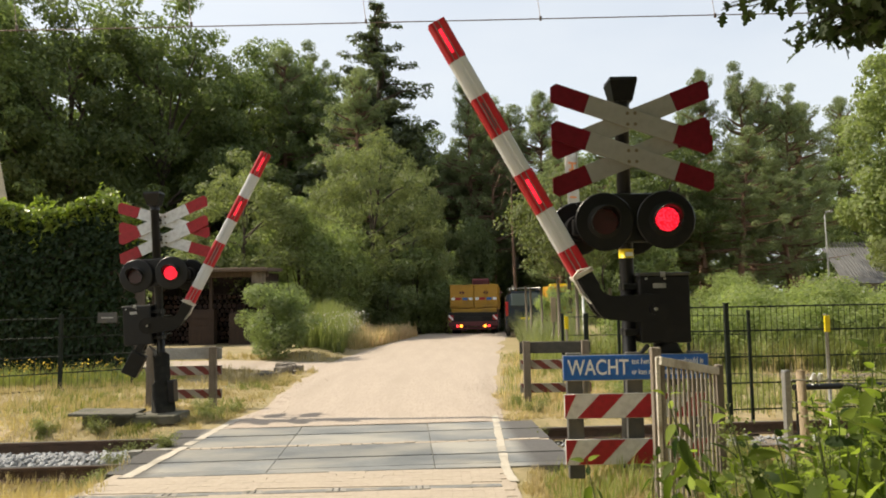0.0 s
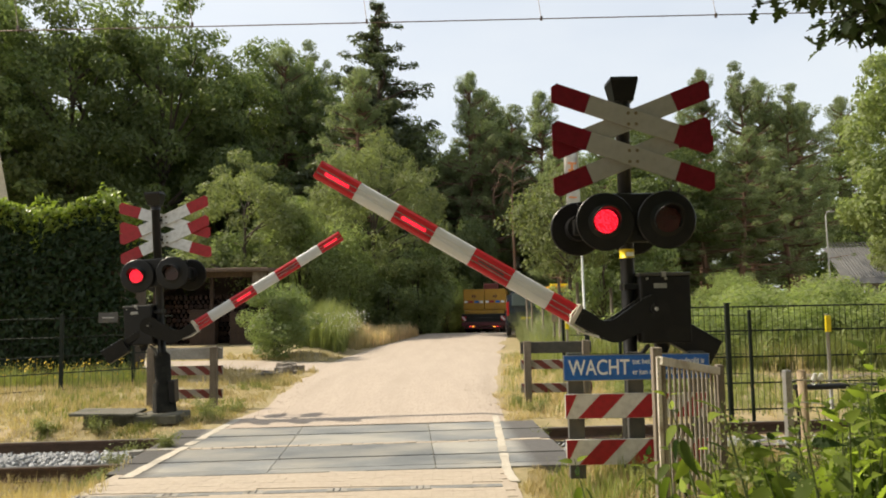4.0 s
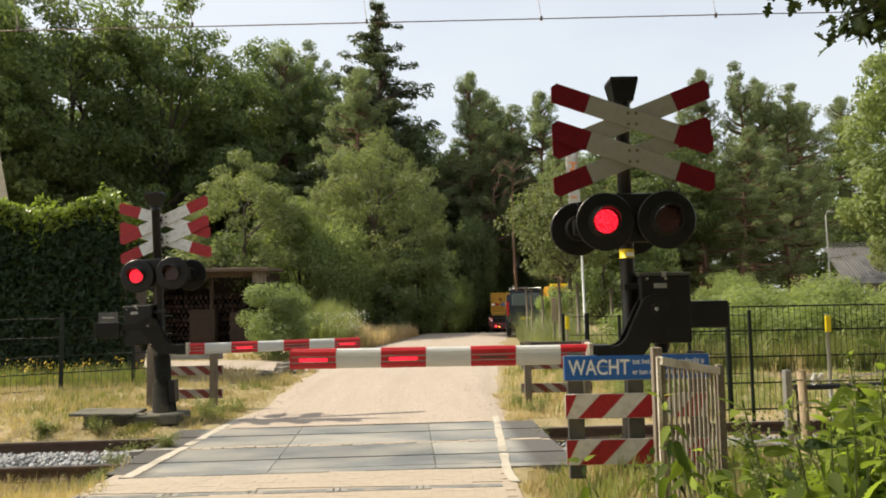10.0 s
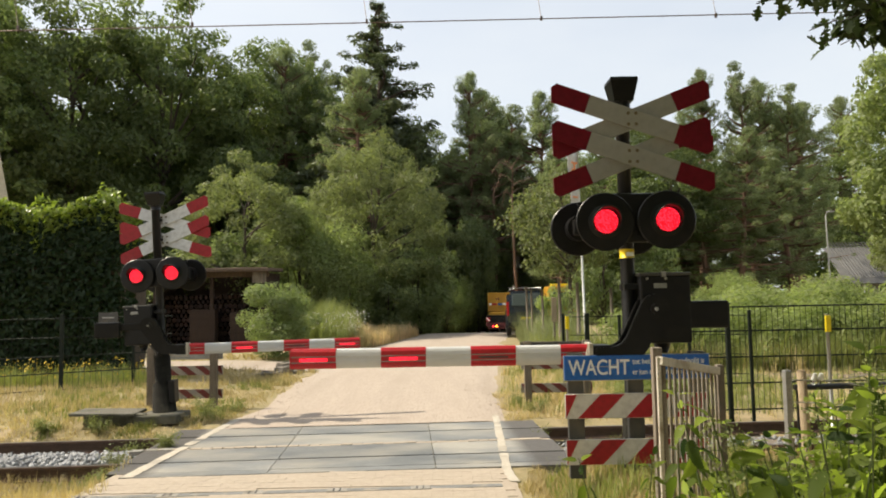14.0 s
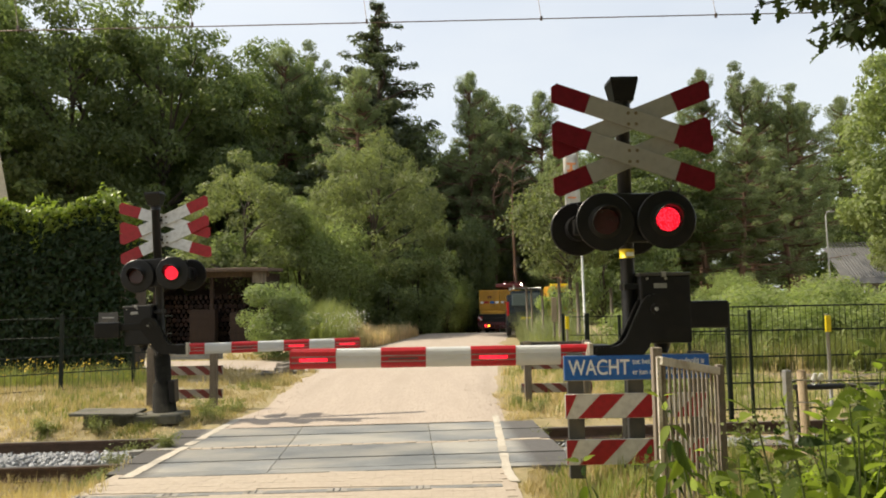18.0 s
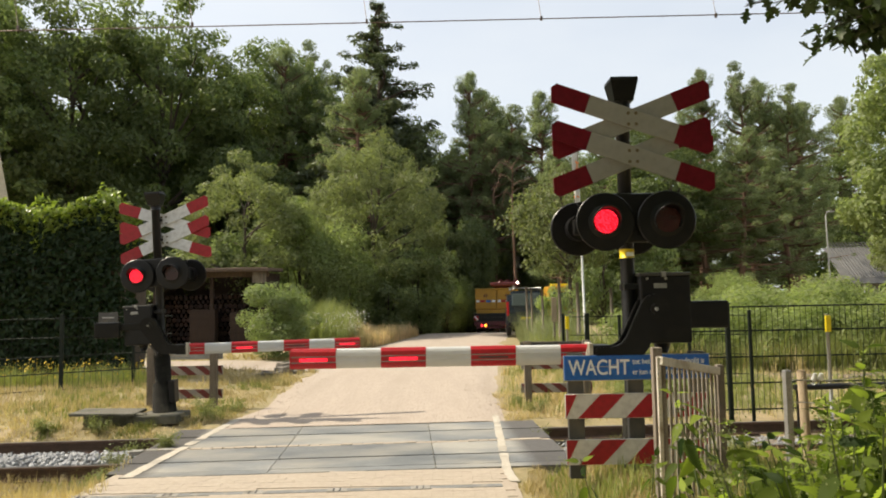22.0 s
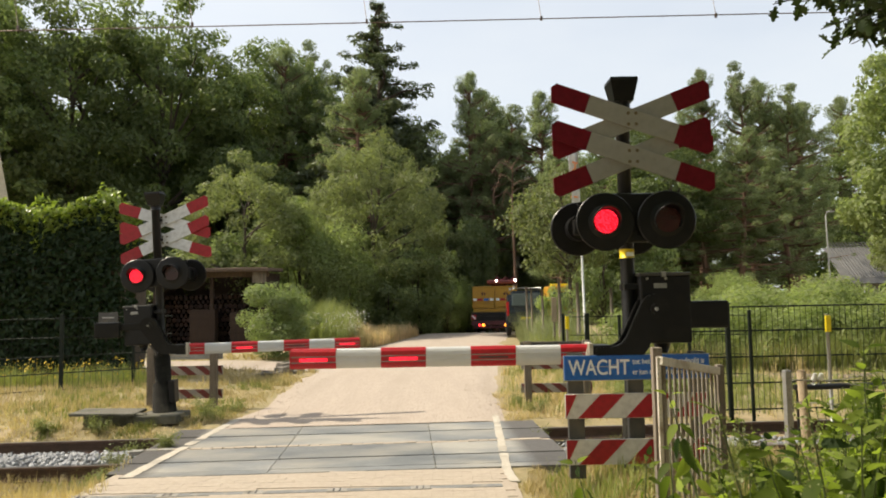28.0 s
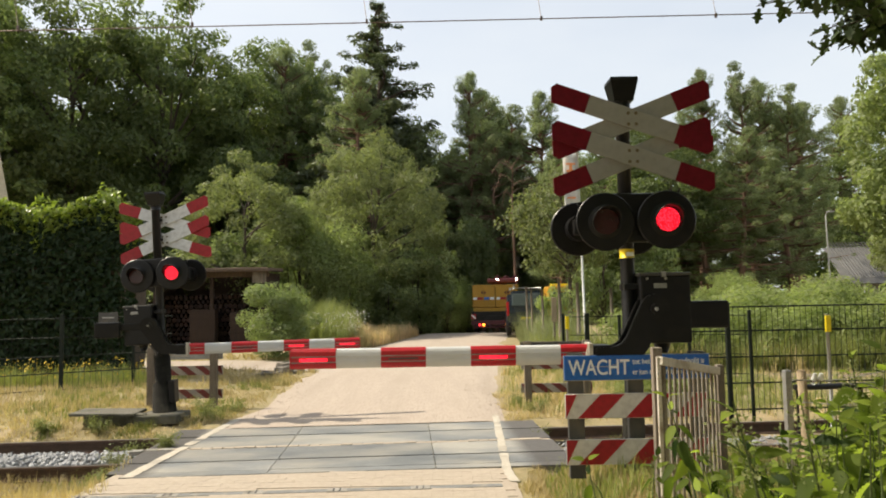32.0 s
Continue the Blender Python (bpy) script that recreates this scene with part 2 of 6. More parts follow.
def tube(bm, pts, radii, n=8, caps=True):
    """A round bar through pts with a radius at each."""
    pts = [Vector(p) for p in pts]
    if not isinstance(radii, (list, tuple)):
        radii = [radii] * len(pts)
    rings = []
    for i, p in enumerate(pts):
        d = (pts[min(i + 1, len(pts) - 1)] - pts[max(i - 1, 0)]).normalized()
        a = d.orthogonal().normalized() if abs(d.z) > 0.95 else d.cross(Vector((0, 0, 1))).normalized()
        b = d.cross(a)
        rings.append([bm.verts.new(p + (a * math.cos(k * math.tau / n) + b * math.sin(k * math.tau / n)) * radii[i]) for k in range(n)])
    for r0, r1 in zip(rings, rings[1:]):
        for k in range(n):
            f = bm.faces.new((r0[k], r0[(k + 1) % n], r1[(k + 1) % n], r1[k]))
            f.smooth = True
    if caps:
        bm.faces.new(rings[0])
        bm.faces.new(rings[-1][::-1])
    return bm


def tubed(pts, r, n=8):
    return tube(bmesh.new(), pts, r, n)


def prism(bm, poly, y0, y1, bevel=0.0):
    """A plate: the outline poly in x and z, from y0 to y1."""
    t = bmesh.new()
    f = t.faces.new([t.verts.new((x, y0, z)) for x, z in poly])
    ex = bmesh.ops.extrude_face_region(t, geom=[f])
    bmesh.ops.translate(t, vec=(0, y1 - y0, 0), verts=[v for v in ex["geom"] if isinstance(v, bmesh.types.BMVert)])
    bmesh.ops.recalc_face_normals(t, faces=t.faces)
    if bevel:
        bmesh.ops.bevel(t, geom=t.edges[:], offset=bevel, segments=2, affect="EDGES")
    me = bpy.data.meshes.new("t")
    t.to_mesh(me)
    t.free()
    bm.from_mesh(me)
    bpy.data.meshes.remove(me)
    return bm


def prismed(poly, y0, y1, bevel=0.0):
    return prism(bmesh.new(), poly, y0, y1, bevel)


def array_mesh(name, verts, faces, material):
    """A mesh from numpy arrays; faces all have the same count of corners."""
    me = bpy.data.meshes.new(name)
    me.vertices.add(len(verts))
    me.vertices.foreach_set("co", np.ascontiguousarray(verts, dtype=np.float32).ravel())
    k = faces.shape[1]
    me.loops.add(faces.size)
    me.loops.foreach_set("vertex_index", np.ascontiguousarray(faces, dtype=np.int32).ravel())
    me.polygons.add(len(faces))
    me.polygons.foreach_set("loop_start", np.arange(0, faces.size, k, dtype=np.int32))
    me.update(calc_edges=True)
    me.materials.append(material)
    return me


def unit(a):
    return a / np.maximum(np.linalg.norm(a, axis=1, keepdims=True), 1e-6)


def leaves_at(name, pos, nrm, size, aspect, material, rng, fold=0.25):
    """Folded rhombic leaves at pos, facing about nrm."""
    n = len(pos)
    t = unit(np.cross(nrm, rng.normal(size=(n, 3))))
    b = np.cross(nrm, t)
    s = (size * rng.uniform(0.65, 1.3, n))[:, None]
    v = np.empty((n, 4, 3))
    v[:, 0] = pos - t * s * 0.5
    v[:, 1] = pos + b * s * aspect * 0.5 + nrm * s * fold * aspect
    v[:, 2] = pos + t * s * 0.5
    v[:, 3] = pos - b * s * aspect * 0.5 + nrm * s * fold * aspect
    f = np.arange(n * 4).reshape(n, 4)
    f = np.concatenate([f[:, [0, 1, 2]], f[:, [0, 2, 3]]])
    return array_mesh(name, v.reshape(-1, 3), f, material)


def clump_points(centres, radii, flat, per, rng, up=0.35):
    """Points and facings on the outer shells of clumps."""
    n = len(centres)
    idx = rng.choice(n, size=per * n, p=radii ** 2 / (radii ** 2).sum())
    d = unit(rng.normal(size=(len(idx), 3)))
    r = radii[idx][:, None] * (0.45 + 0.6 * rng.random((len(idx), 1)) ** 0.6)
    pos = centres[idx] + d * r * np.array([1, 1, flat])
    nrm = unit(d * 0.8 + rng.normal(size=d.shape) * 0.45 + np.array([0, 0, up]))
    return pos, nrm


def limb_path(a, b, sag, rng):
    a, b = Vector(a), Vector(b)
    mid = (a + b) / 2 + Vector((rng.normal() * 0.08, rng.normal() * 0.08, sag)) * (b - a).length
    return [a, a.lerp(mid, 0.55), mid, mid.lerp(b, 0.6), b]


def make_tree(kind, height, width, seed, material, bark, leaf, aspect, count, name, base=0.2, clump=1.0):
    """One tree: a tapered trunk with limbs, and a crown of leaves in clumps along them."""
    rng = np.random.default_rng(seed)
    tree = thing(name, "", "tree")
    bm = bmesh.new()
    lean = rng.normal(size=2) * 0.03 * height
    r0 = 0.016 * height + 0.04
    trunk_top = 0.93 if kind in ("pine", "spruce") else 0.7
    spine = [Vector((lean[0] * k * k + rng.normal() * 0.01 * height * (k > 0), lean[1] * k * k, k * height * trunk_top)) for k in np.linspace(0, 1, 7)]
    tube(bm, spine, [r0 * 1.35] + [r0 * (1 - 0.85 * k) for k in np.linspace(0.1, 1, 6)], 8)

    def on_spine(z):
        k = min(max(z / (height * trunk_top), 0), 1) * 6
        i = min(int(k), 5)
        return spine[i].lerp(spine[i + 1], k - i)

    cs, rs = [], []
    if kind == "broad":
        while len(cs) < (105 if clump == 1.0 else 150):
            d = rng.normal(size=3)
            d /= np.linalg.norm(d)
            k = rng.uniform(0.45, 1.0) ** 0.5 * (1 + 0.32 * noise.noise(Vector(d) * 1.9 + Vector((seed, 0, 0))))
            z = (base + (1 - base) * (0.5 + 0.46 * d[2] * k)) * height
            w = width * 0.5 * k * rng.uniform(0.78, 1.08)
            cs.append((d[0] * w + lean[0] * 0.6, d[1] * w + lean[1] * 0.6, z))
            rs.append(rng.uniform(0.1, 0.2) * width * (0.75 + 0.3 * (1 - k)) * clump)
        picks = cs[:22]
        flat = 0.75 if clump == 1.0 else 1.5 if clump < 0.65 else 0.62
    elif kind == "pine":
        picks = []
        for i in range(64):
            k = rng.random() ** 0.9
            z = height * (base + (0.95 - base) * k)
            w = width * 0.5 * (1 - 0.75 * k ** 1.5) * rng.uniform(0.45, 1.15)
            a = rng.uniform(0, math.tau)
            for q in (0.4, 0.65, 0.85, 1.0):
                b = a + rng.normal() * 0.25
                cs.append((math.cos(b) * w * q + lean[0] * k, math.sin(b) * w * q + lean[1] * k, z + w * 0.28 * q * q + rng.normal() * 0.22))
                rs.append(width * rng.uniform(0.022, 0.062))
            picks.append(cs[-1])
        for i in range(5):
            cs.append((lean[0] + rng.normal() * 0.2, lean[1] + rng.normal() * 0.2, height * rng.uniform(0.93, 1.0)))
            rs.append(width * 0.05)
        flat = 0.8
    elif kind == "spruce":
        z = base * height
        while z < height * 0.98:
            k = (z / height - base) / (1 - base)
            w = width * 0.5 * (1 - k) ** 0.62 + 0.12
            m = int(5 + 6 * (1 - k))
            for j in range(m):
                a = rng.uniform(0, math.tau)
                reach = w * rng.uniform(0.4, 1.12)
                for q in (0.35, 0.7, 1.0):
                    cs.append((math.cos(a) * reach * q, math.sin(a) * reach * q, z - 0.12 * reach * q * q + 0.1 * reach * (q == 1)))
                    rs.append(0.13 * w * (1.3 - 0.6 * q) + 0.2)
            z += height * 0.042
        picks = cs[2::9]
        flat = 0.45
    else:  # bush: many stems from the ground, foliage to the foot
        while len(cs) < 52:
            d = rng.normal(size=3)
            d /= np.linalg.norm(d)
            k = rng.uniform(0.3, 1.0) ** 0.5
            z = (0.5 + 0.47 * d[2] * k) * height
            k *= 1 + 0.1 * noise.noise(Vector(d) * 2.2 + Vector((seed, 3, 0)))
            z = min(z, height * (0.5 + 0.47 * d[2] * k) + 0.1 * height)
            w = width * 0.5 * k * (0.72 + 0.35 * math.sin(math.pi * min(z / height + 0.15, 1))) * rng.uniform(0.8, 1.1)
            cs.append((d[0] * w, d[1] * w, z))
            rs.append(rng.uniform(0.1, 0.2) * width)
        picks = cs[:12]
        flat = 1.0
    for c in picks:
        z0 = c[2] * (rng.uniform(0.55, 0.85) if kind == "broad" else 0.95 if kind != "bush" else 0.15)
        a = on_spine(z0)
        tube(bm, limb_path(a, c, -0.05 if kind == "pine" else 0.06, rng), [r0 * 0.34, r0 * 0.28, r0 * 0.2, r0 * 0.12, 0.012], 5, False)
    part("trunk", bm, bark, tree)
    up = 0.9 if kind == "spruce" else 0.35
    pos, nrm = clump_points(np.array(cs), np.array(rs), flat, max(1, count // len(cs)), rng, up)
    pos[:, 2] = np.maximum(pos[:, 2], 0.05)
    me = leaves_at("crown", pos, nrm, leaf, aspect, material, rng)
    new("crown", me).parent = tree
    return tree


# ---- ground
def smooth(a, b, x):
    t = min(max((x - a) / (b - a), 0), 1)
    return t * t * (3 - 2 * t)


def ground_z(x, y):
    """The height of the open ground: the track bed, the raised verge by the near signal, the bank beside the sand road."""
    out = max(smooth(-3.75, -4.1, x), smooth(1.0, 1.35, x))
    z = -0.02 - 0.23 * out * smooth(7.05, 7.7, y) * smooth(11.0, 10.5, y)
    z += 0.34 * smooth(0.9, 1.55, x) * smooth(7.6, 6.9, y) * smooth(14, 8, x)
    z += 0.1 * smooth(-4.2, -6.5, x) * smooth(11.0, 12.6, y)
    z += 0.75 * smooth(1.0, 0.0, math.hypot((x + 4.6) / 1.9, (y - 27.5) / 6.5)) + 0.35 * smooth(0.0, 1.0, (y - 21) / 6) * smooth(2.4 + 0.1 * (y - 20), 4.5 + 0.1 * (y - 20), x) * smooth(80, 40, y)
    z -= 0.056 * min(max(y - 36.2, 0), 18) * smooth(11, 6, abs(x - 3))
    z += 0.03 * noise.noise(Vector((x * 0.7, y * 0.7, 0))) * (1 if (x < -3.7 or x > 1.0) else 0.15)
    return z


def graded(lo, a, b, hi, step):
    """Grid lines: fine between a and b, ever wider out to lo and hi."""
    v = list(np.arange(a, b + 1e-6, step))
    d = step
    while v[-1] < hi:
        d *= 1.5
        v.append(v[-1] + d)
    d = step
    while v[0] > lo:
        d *= 1.5
        v.insert(0, v[0] - d)
    return v


gx, gy = graded(-1500, -14, 12, 1500, 0.22), graded(-1500, 1, 56, 1500, 0.3)
gv = np.array([(x, y, ground_z(x, y)) for y in gy for x in gx])
nx = len(gx)
gi = np.arange(len(gv)).reshape(len(gy), nx)
gf = np.stack([gi[:-1, :-1], gi[:-1, 1:], gi[1:, 1:], gi[1:, :-1]], axis=-1).reshape(-1, 4)
ground = tagged(new("ground", array_mesh("ground", gv, gf, SOIL)), "dry grassy ground with bare sandy patches", "ground", kind="structure")
ground.data.polygons.foreach_set("use_smooth", [True] * len(ground.data.polygons))


def strip(name, rows, z, material, label, category, cells=10, follow=False, skew=0.0):
    """A road sheet: rows of y, left x, right x, with ragged sides."""
    rng = np.random.default_rng(5)
    ys = np.arange(rows[0][0], rows[-1][0] + 0.01, 0.35)
    ly, lx, rx = zip(*rows)
    v = []
    for y in ys:
        a, b = np.interp(y, ly, lx) + 0.12 * noise.noise(Vector((1.5, y * 1.1, 0))), np.interp(y, ly, rx) + 0.12 * noise.noise(Vector((7.5, y * 1.1, 0)))
        for k in range(cells + 1):
            x = a + (b - a) * k / cells
            edge = min(k, cells - k) / cells
            v.append((x, y, (ground_z(x, y) if follow else -0.056 * min(max(y - 36.2, 0), 18)) + z + 0.006 * noise.noise(Vector((x * 1.2, y * 0.4, 3))) - (0.02 if follow else 0.03) * (edge == 0)))
    i = np.arange(len(v)).reshape(len(ys), cells + 1)
    f = np.stack([i[:-1, :-1], i[:-1, 1:], i[1:, 1:], i[1:, :-1]], axis=-1).reshape(-1, 4)
    v = np.array(v)
    v[:, 1] += skew * v[:, 0] * np.clip(1 - (v[:, 1] - ys[0]) / 2, 0, 1)
    ob = tagged(new(name, array_mesh(name, v, f, material)), label, category, kind="structure")
    ob.data.polygons.foreach_set("use_smooth", [True] * len(ob.data.polygons))
    return ob


strip("sand_road", [(10.69, -3.5, 0.95), (12.6, -3.3, 0.95), (16, -3.5, 1.2), (22, -3.4, 1.75), (28, -2.6, 2.4), (33, -1.7, 3.0), (40, -0.4, 4.6), (45, 1.4, 6.4), (50, 3.6, 9.2), (56, 8, 14)], 0.014, SAND, "pale unpaved sand road with tyre marks", "road", 14, False, 0.056)
strip("dirt_path", [(15.5, 4.6, 14), (16.0, 4.6, 14), (16.5, 4.7, 14)], 0.02, DIRT, "trodden dirt path behind the wire fence", "path", 40, True)
strip("side_path", [(18.8, -8.5, -3.2), (19.8, -9, -3.2), (20.8, -9.5, -3.3), (21.4, -9.5, -3.4)], 0.02, SAND, "sandy side path leading off the road", "path", 24, True)

# ---- railway and crossing; the track runs nearly square across the road
TRACK = pose(0, 9.35, 0, 0, 0, 3.2)
track = thing("railway_track", "single railway track with rusty rails", "track", TRACK, kind="structure")
RAIL = [(-0.07, -0.17), (0.07, -0.17), (0.07, -0.155), (0.012, -0.13), (0.012, -0.045), (0.036, -0.035), (0.036, -0.004), (0.03, 0.0), (-0.03, 0.0), (-0.036, -0.004), (-0.036, -0.035), (-0.012, -0.045), (-0.012, -0.13), (-0.07, -0.155)]
for off in (-0.755, 0.755):
    for lo, hi in ((-40, -3.85), (-3.85, 1.45), (1.45, 40)):
        bm = bmesh.new()
        rows = [[bm.verts.new((x, off + a, b - (0.012 if -4 < lo < 0 else 0))) for a, b in RAIL] for x in (lo, hi)]
        for k in range(len(RAIL)):
            bm.faces.new((rows[0][k], rows[0][(k + 1) % len(RAIL)], rows[1][(k + 1) % len(RAIL)], rows[1][k]))
        part("rail", bm, RUST, track, "rusty steel rail")
        part("rail_head", boxed(((lo + hi) / 2, off, -0.001 - (0.012 if -4 < lo < 0 else 0)), (hi - lo, 0.055, 0.006), 0.002), RAILTOP, track)
sleeper = None
for k in range(60):
    x = -24 + k * 0.65
    if -3.9 < x < 1.5 or x > 13:
        continue
    if sleeper is None:
        sleeper = part("sleeper", boxed((0, 0, 0), (0.25, 2.5, 0.16), 0.02), WOODGREY, track)
        s = sleeper
    else:
        s = new("sleeper", sleeper.data)
        s.parent = track
    s.location = (x, 0, -0.278)
rng = np.random.default_rng(3)


def stones(name, n, area, size, z, material, label):
    """Loose stones: small crushed octahedra, one object of stuff."""
    v, f = [], []
    base = np.array([(1, 0, 0), (0, 1, 0), (-1, 0, 0), (0, -1, 0), (0, 0, 1), (0, 0, -1)], float)
    fc = np.array([(0, 1, 4), (1, 2, 4), (2, 3, 4), (3, 0, 4), (1, 0, 5), (2, 1, 5), (3, 2, 5), (0, 3, 5)])
    for i in range(n):
        x, y = rng.uniform(area[0], area[1]), rng.uniform(area[2], area[3])
        q = np.array(Euler(rng.uniform(0, 6, 3)).to_matrix())
        p = (base * rng.uniform(0.6, 1.2, (6, 1)) * size * rng.uniform(0.6, 1.3)) @ q.T
        v.append(p + np.array((x, y, z(x, y))))
        f.append(fc + 6 * i)
    return tagged(new(name, array_mesh(name, np.concatenate(v), np.concatenate(f), material)), label, "stones", kind="stuff")


stones("ballast", 6000, (-9.5, -3.75, 8.35, 10.3), 0.045, lambda x, y: -0.215 + rng.uniform(0, 0.05) + 0.06 * smooth(0.55, 0, abs(y - 9.3)), STONE, "grey crushed ballast stones between the rails")
stones("ballast", 2200, (1.4, 6.5, 8.4, 10.3), 0.035, lambda x, y: -0.235 + rng.uniform(0, 0.05), STONE, "grey crushed ballast stones between the rails")
PEBBLE = mat("sandy_pebble", (0.36, 0.3, 0.245), (0.27, 0.225, 0.18), 0.9, 0, 20, 0.3)
stones("gravel", 420, (0.4, 1.1, 11.0, 17.0), 0.008, lambda x, y: 0.016, PEBBLE, "loose gravel at the edge of the sand road")
stones("gravel", 260, (-3.3, -2.7, 11.2, 17.0), 0.008, lambda x, y: 0.016, PEBBLE, "loose gravel at the edge of the sand road")
stones("gravel", 160, (-2.7, 0.4, 11.0, 18.0), 0.007, lambda x, y: 0.016, PEBBLE, "scattered pebbles on the sand road")

crossing = thing("level_crossing", "grey rubber crossing panels across the track", "crossing", TRACK, kind="structure")
# panel rows in depth: outer, inner near, inner far, outer; joints every 1.88 m along the track
ROWS = [(-1.43, -1.25), (-1.237, -0.775), (-0.725, -0.055), (0.055, 0.725), (0.775, 1.36)]
JOINTS = [-3.92, -2.09, -0.20, 1.42]
for y0, y1 in ROWS:
    for x0, x1 in zip(JOINTS, JOINTS[1:]):
        if y0 < -1.3 and x0 < -3:
            x0 = -3.7
        ob = part("panel", boxed(((x0 + x1) / 2, (y0 + y1) / 2, -0.045 + 0.004 * rng.random()), (x1 - x0 - 0.008, y1 - y0, 0.09), 0.004), RUBBER, crossing)
part("filler", boxed((-1.25, 0, -0.03), (5.3, 0.1, 0.05), 0.004), PAVER, crossing, "sand-filled gap between the panels")
for k in range(37):
    w = 0.126 + 0.012 * rng.random()
    part("filler_block", boxed((-3.84 + k * 0.14, 0.004 * rng.normal(), -0.02 + 0.003 * rng.normal()), (w, 0.088, 0.05), 0.006), PAVER, crossing)
for y, w in ((-0.75, 0.05), (0.75, 0.05)):
    part("flangeway", boxed((-1.25, y, -0.06), (5.3, w, 0.05), 0), CONCRETE, crossing)
part("bed", boxed((-1.25, -0.13, -0.145), (5.32, 2.96, 0.09), 0.0), CONCRETE, crossing)
for k in range(3):
    part("edge_block", boxed((-4.02 + k * 0.18, -0.04 + 0.02 * k, -0.02), (0.16, 0.11, 0.06), 0.012), CONCRETE, crossing, "pale concrete edge block")


def line(name, pts, width, z):
    """A worn painted line along pts, in short strokes with ragged edges."""
    r = np.random.default_rng(11)
    v, f = [], []
    for (xa, ya), (xb, yb) in zip(pts, pts[1:]):
        n = max(2, int(math.hypot(xb - xa, yb - ya) / 0.09))
        for k in range(n + 1):
            x, y = xa + (xb - xa) * k / n, ya + (yb - ya) * k / n
            w = width * (0.5 + 0.05 * r.normal())
            d = width * 0.05 * r.normal()
            v += [(x - w + d, y, z), (x + w + d, y, z)]
            if k and r.random() > 0.025:
                i = len(v) - 4
                f.append((i, i + 1, i + 3, i + 2))
    return tagged(new(name, array_mesh(name, np.array(v), np.array(f), ROADPAINT)), "worn white painted edge line", "road marking", kind="structure")


line("road_marking", [(-3.53, 7.72), (-3.52, 7.8), (-3.4, 10.75), (-3.36, 11.35)], 0.13, 0.007)
line("road_marking", [(0.7, 7.3), (0.67, 7.8), (0.7, 8.6), (0.78, 10.75), (0.79, 11.3)], 0.1, 0.007)

# drain and kerb lines between the sandy pavers
drain = thing("road_drain", "narrow concrete drain strip across the paved road", "drain", pose(-1.2, 7.1, 0, 0, 0, 2.8), kind="structure")
DRAINGREY = mat("silted_grey_concrete", (0.2, 0.205, 0.2), (0.15, 0.152, 0.145), 0.85, 0, 6, 0.3, dirt=(0.28, 0.25, 0.2))
for k in range(5):
    x = 0.93 - 0.84 * k
    part("channel", boxed((x + 0.42, 0, -0.032), (0.835, 0.1, 0.07), 0.006), DRAINGREY, drain, "grey silted channel stone")
    inlet = part("inlet_block", boxed((x, 0, -0.034), (0.2, 0.13, 0.08), 0.006), CONCRETE, drain, "pale concrete inlet block")
    for q in (-0.035, 0.03):
        part("slot", boxed((x + q, 0, 0.0065), (0.016, 0.1, 0.003), 0, None), BLACK, inlet)

# ---- overhead line
WIRE = plain("contact_wire", (0.16, 0.12, 0.1), 0.5, 0.6)
wires = thing("overhead_line", "overhead contact wires with droppers above the track", "overhead line", kind="structure")
part("contact_wire", tubed([(-60, 8.93, 5.61), (-5.86, 8.97, 5.565), (4.25, 8.97, 5.62), (60, 9, 5.75)], 0.0075, 6), WIRE, wires)
part("catenary_wire", tubed([(-60, 9.0, 7.0), (0, 9.0, 6.75), (60, 9.0, 7.0)], 0.006, 6), WIRE, wires)
for k in range(-7, 9):
    x = 1.366 + k * 2.33
    part("dropper", tubed([(x, 8.97, 5.6), (x - 0.06, 8.98, 6.1), (x - 0.16, 9.0, 6.77)], 0.004, 5), WIRE, wires)
    part("clip", boxed((x, 8.97, 5.61), (0.03, 0.03, 0.06), 0.006), WIRE, wires)


# ---- crossing signals
def plank(owner, cx, cy, cz, angle, white, red, name="plank"):
    """One plank of the warning cross: white, with red ends cut at the corners."""
    m = Matrix.Translation((cx, cy, cz)) @ Matrix.Rotation(radians(angle), 4, "Y")
    body = part(name, boxed((0, 0, 0), (0.88, 0.022, 0.185), 0.006), white, owner)
    body.matrix_basis = m
    h = 0.0925
    for s in (-1, 1):
        g = -s if angle > 0 else s
        poly = [(s * 0.44, g * h), (s * 0.775, g * h), (s * 0.815, g * h * 0.45), (s * 0.768, -g * h), (s * 0.44, -g * h)]
        part("red_tip", prismed(poly, -0.0112, 0.0112, 0.002), red, body)
    for q in (-0.052, 0.052):
        for u in (-0.036, 0.036):
            b = part("bolt", tubed([(0, -0.0135, 0), (0, 0.0, 0)], 0.017, 8), BOLT, body)
            c, s = math.cos(radians(angle)), math.sin(radians(angle))
            b.matrix_basis = pose(u * c - q * s, 0, u * s + q * c)
    return body


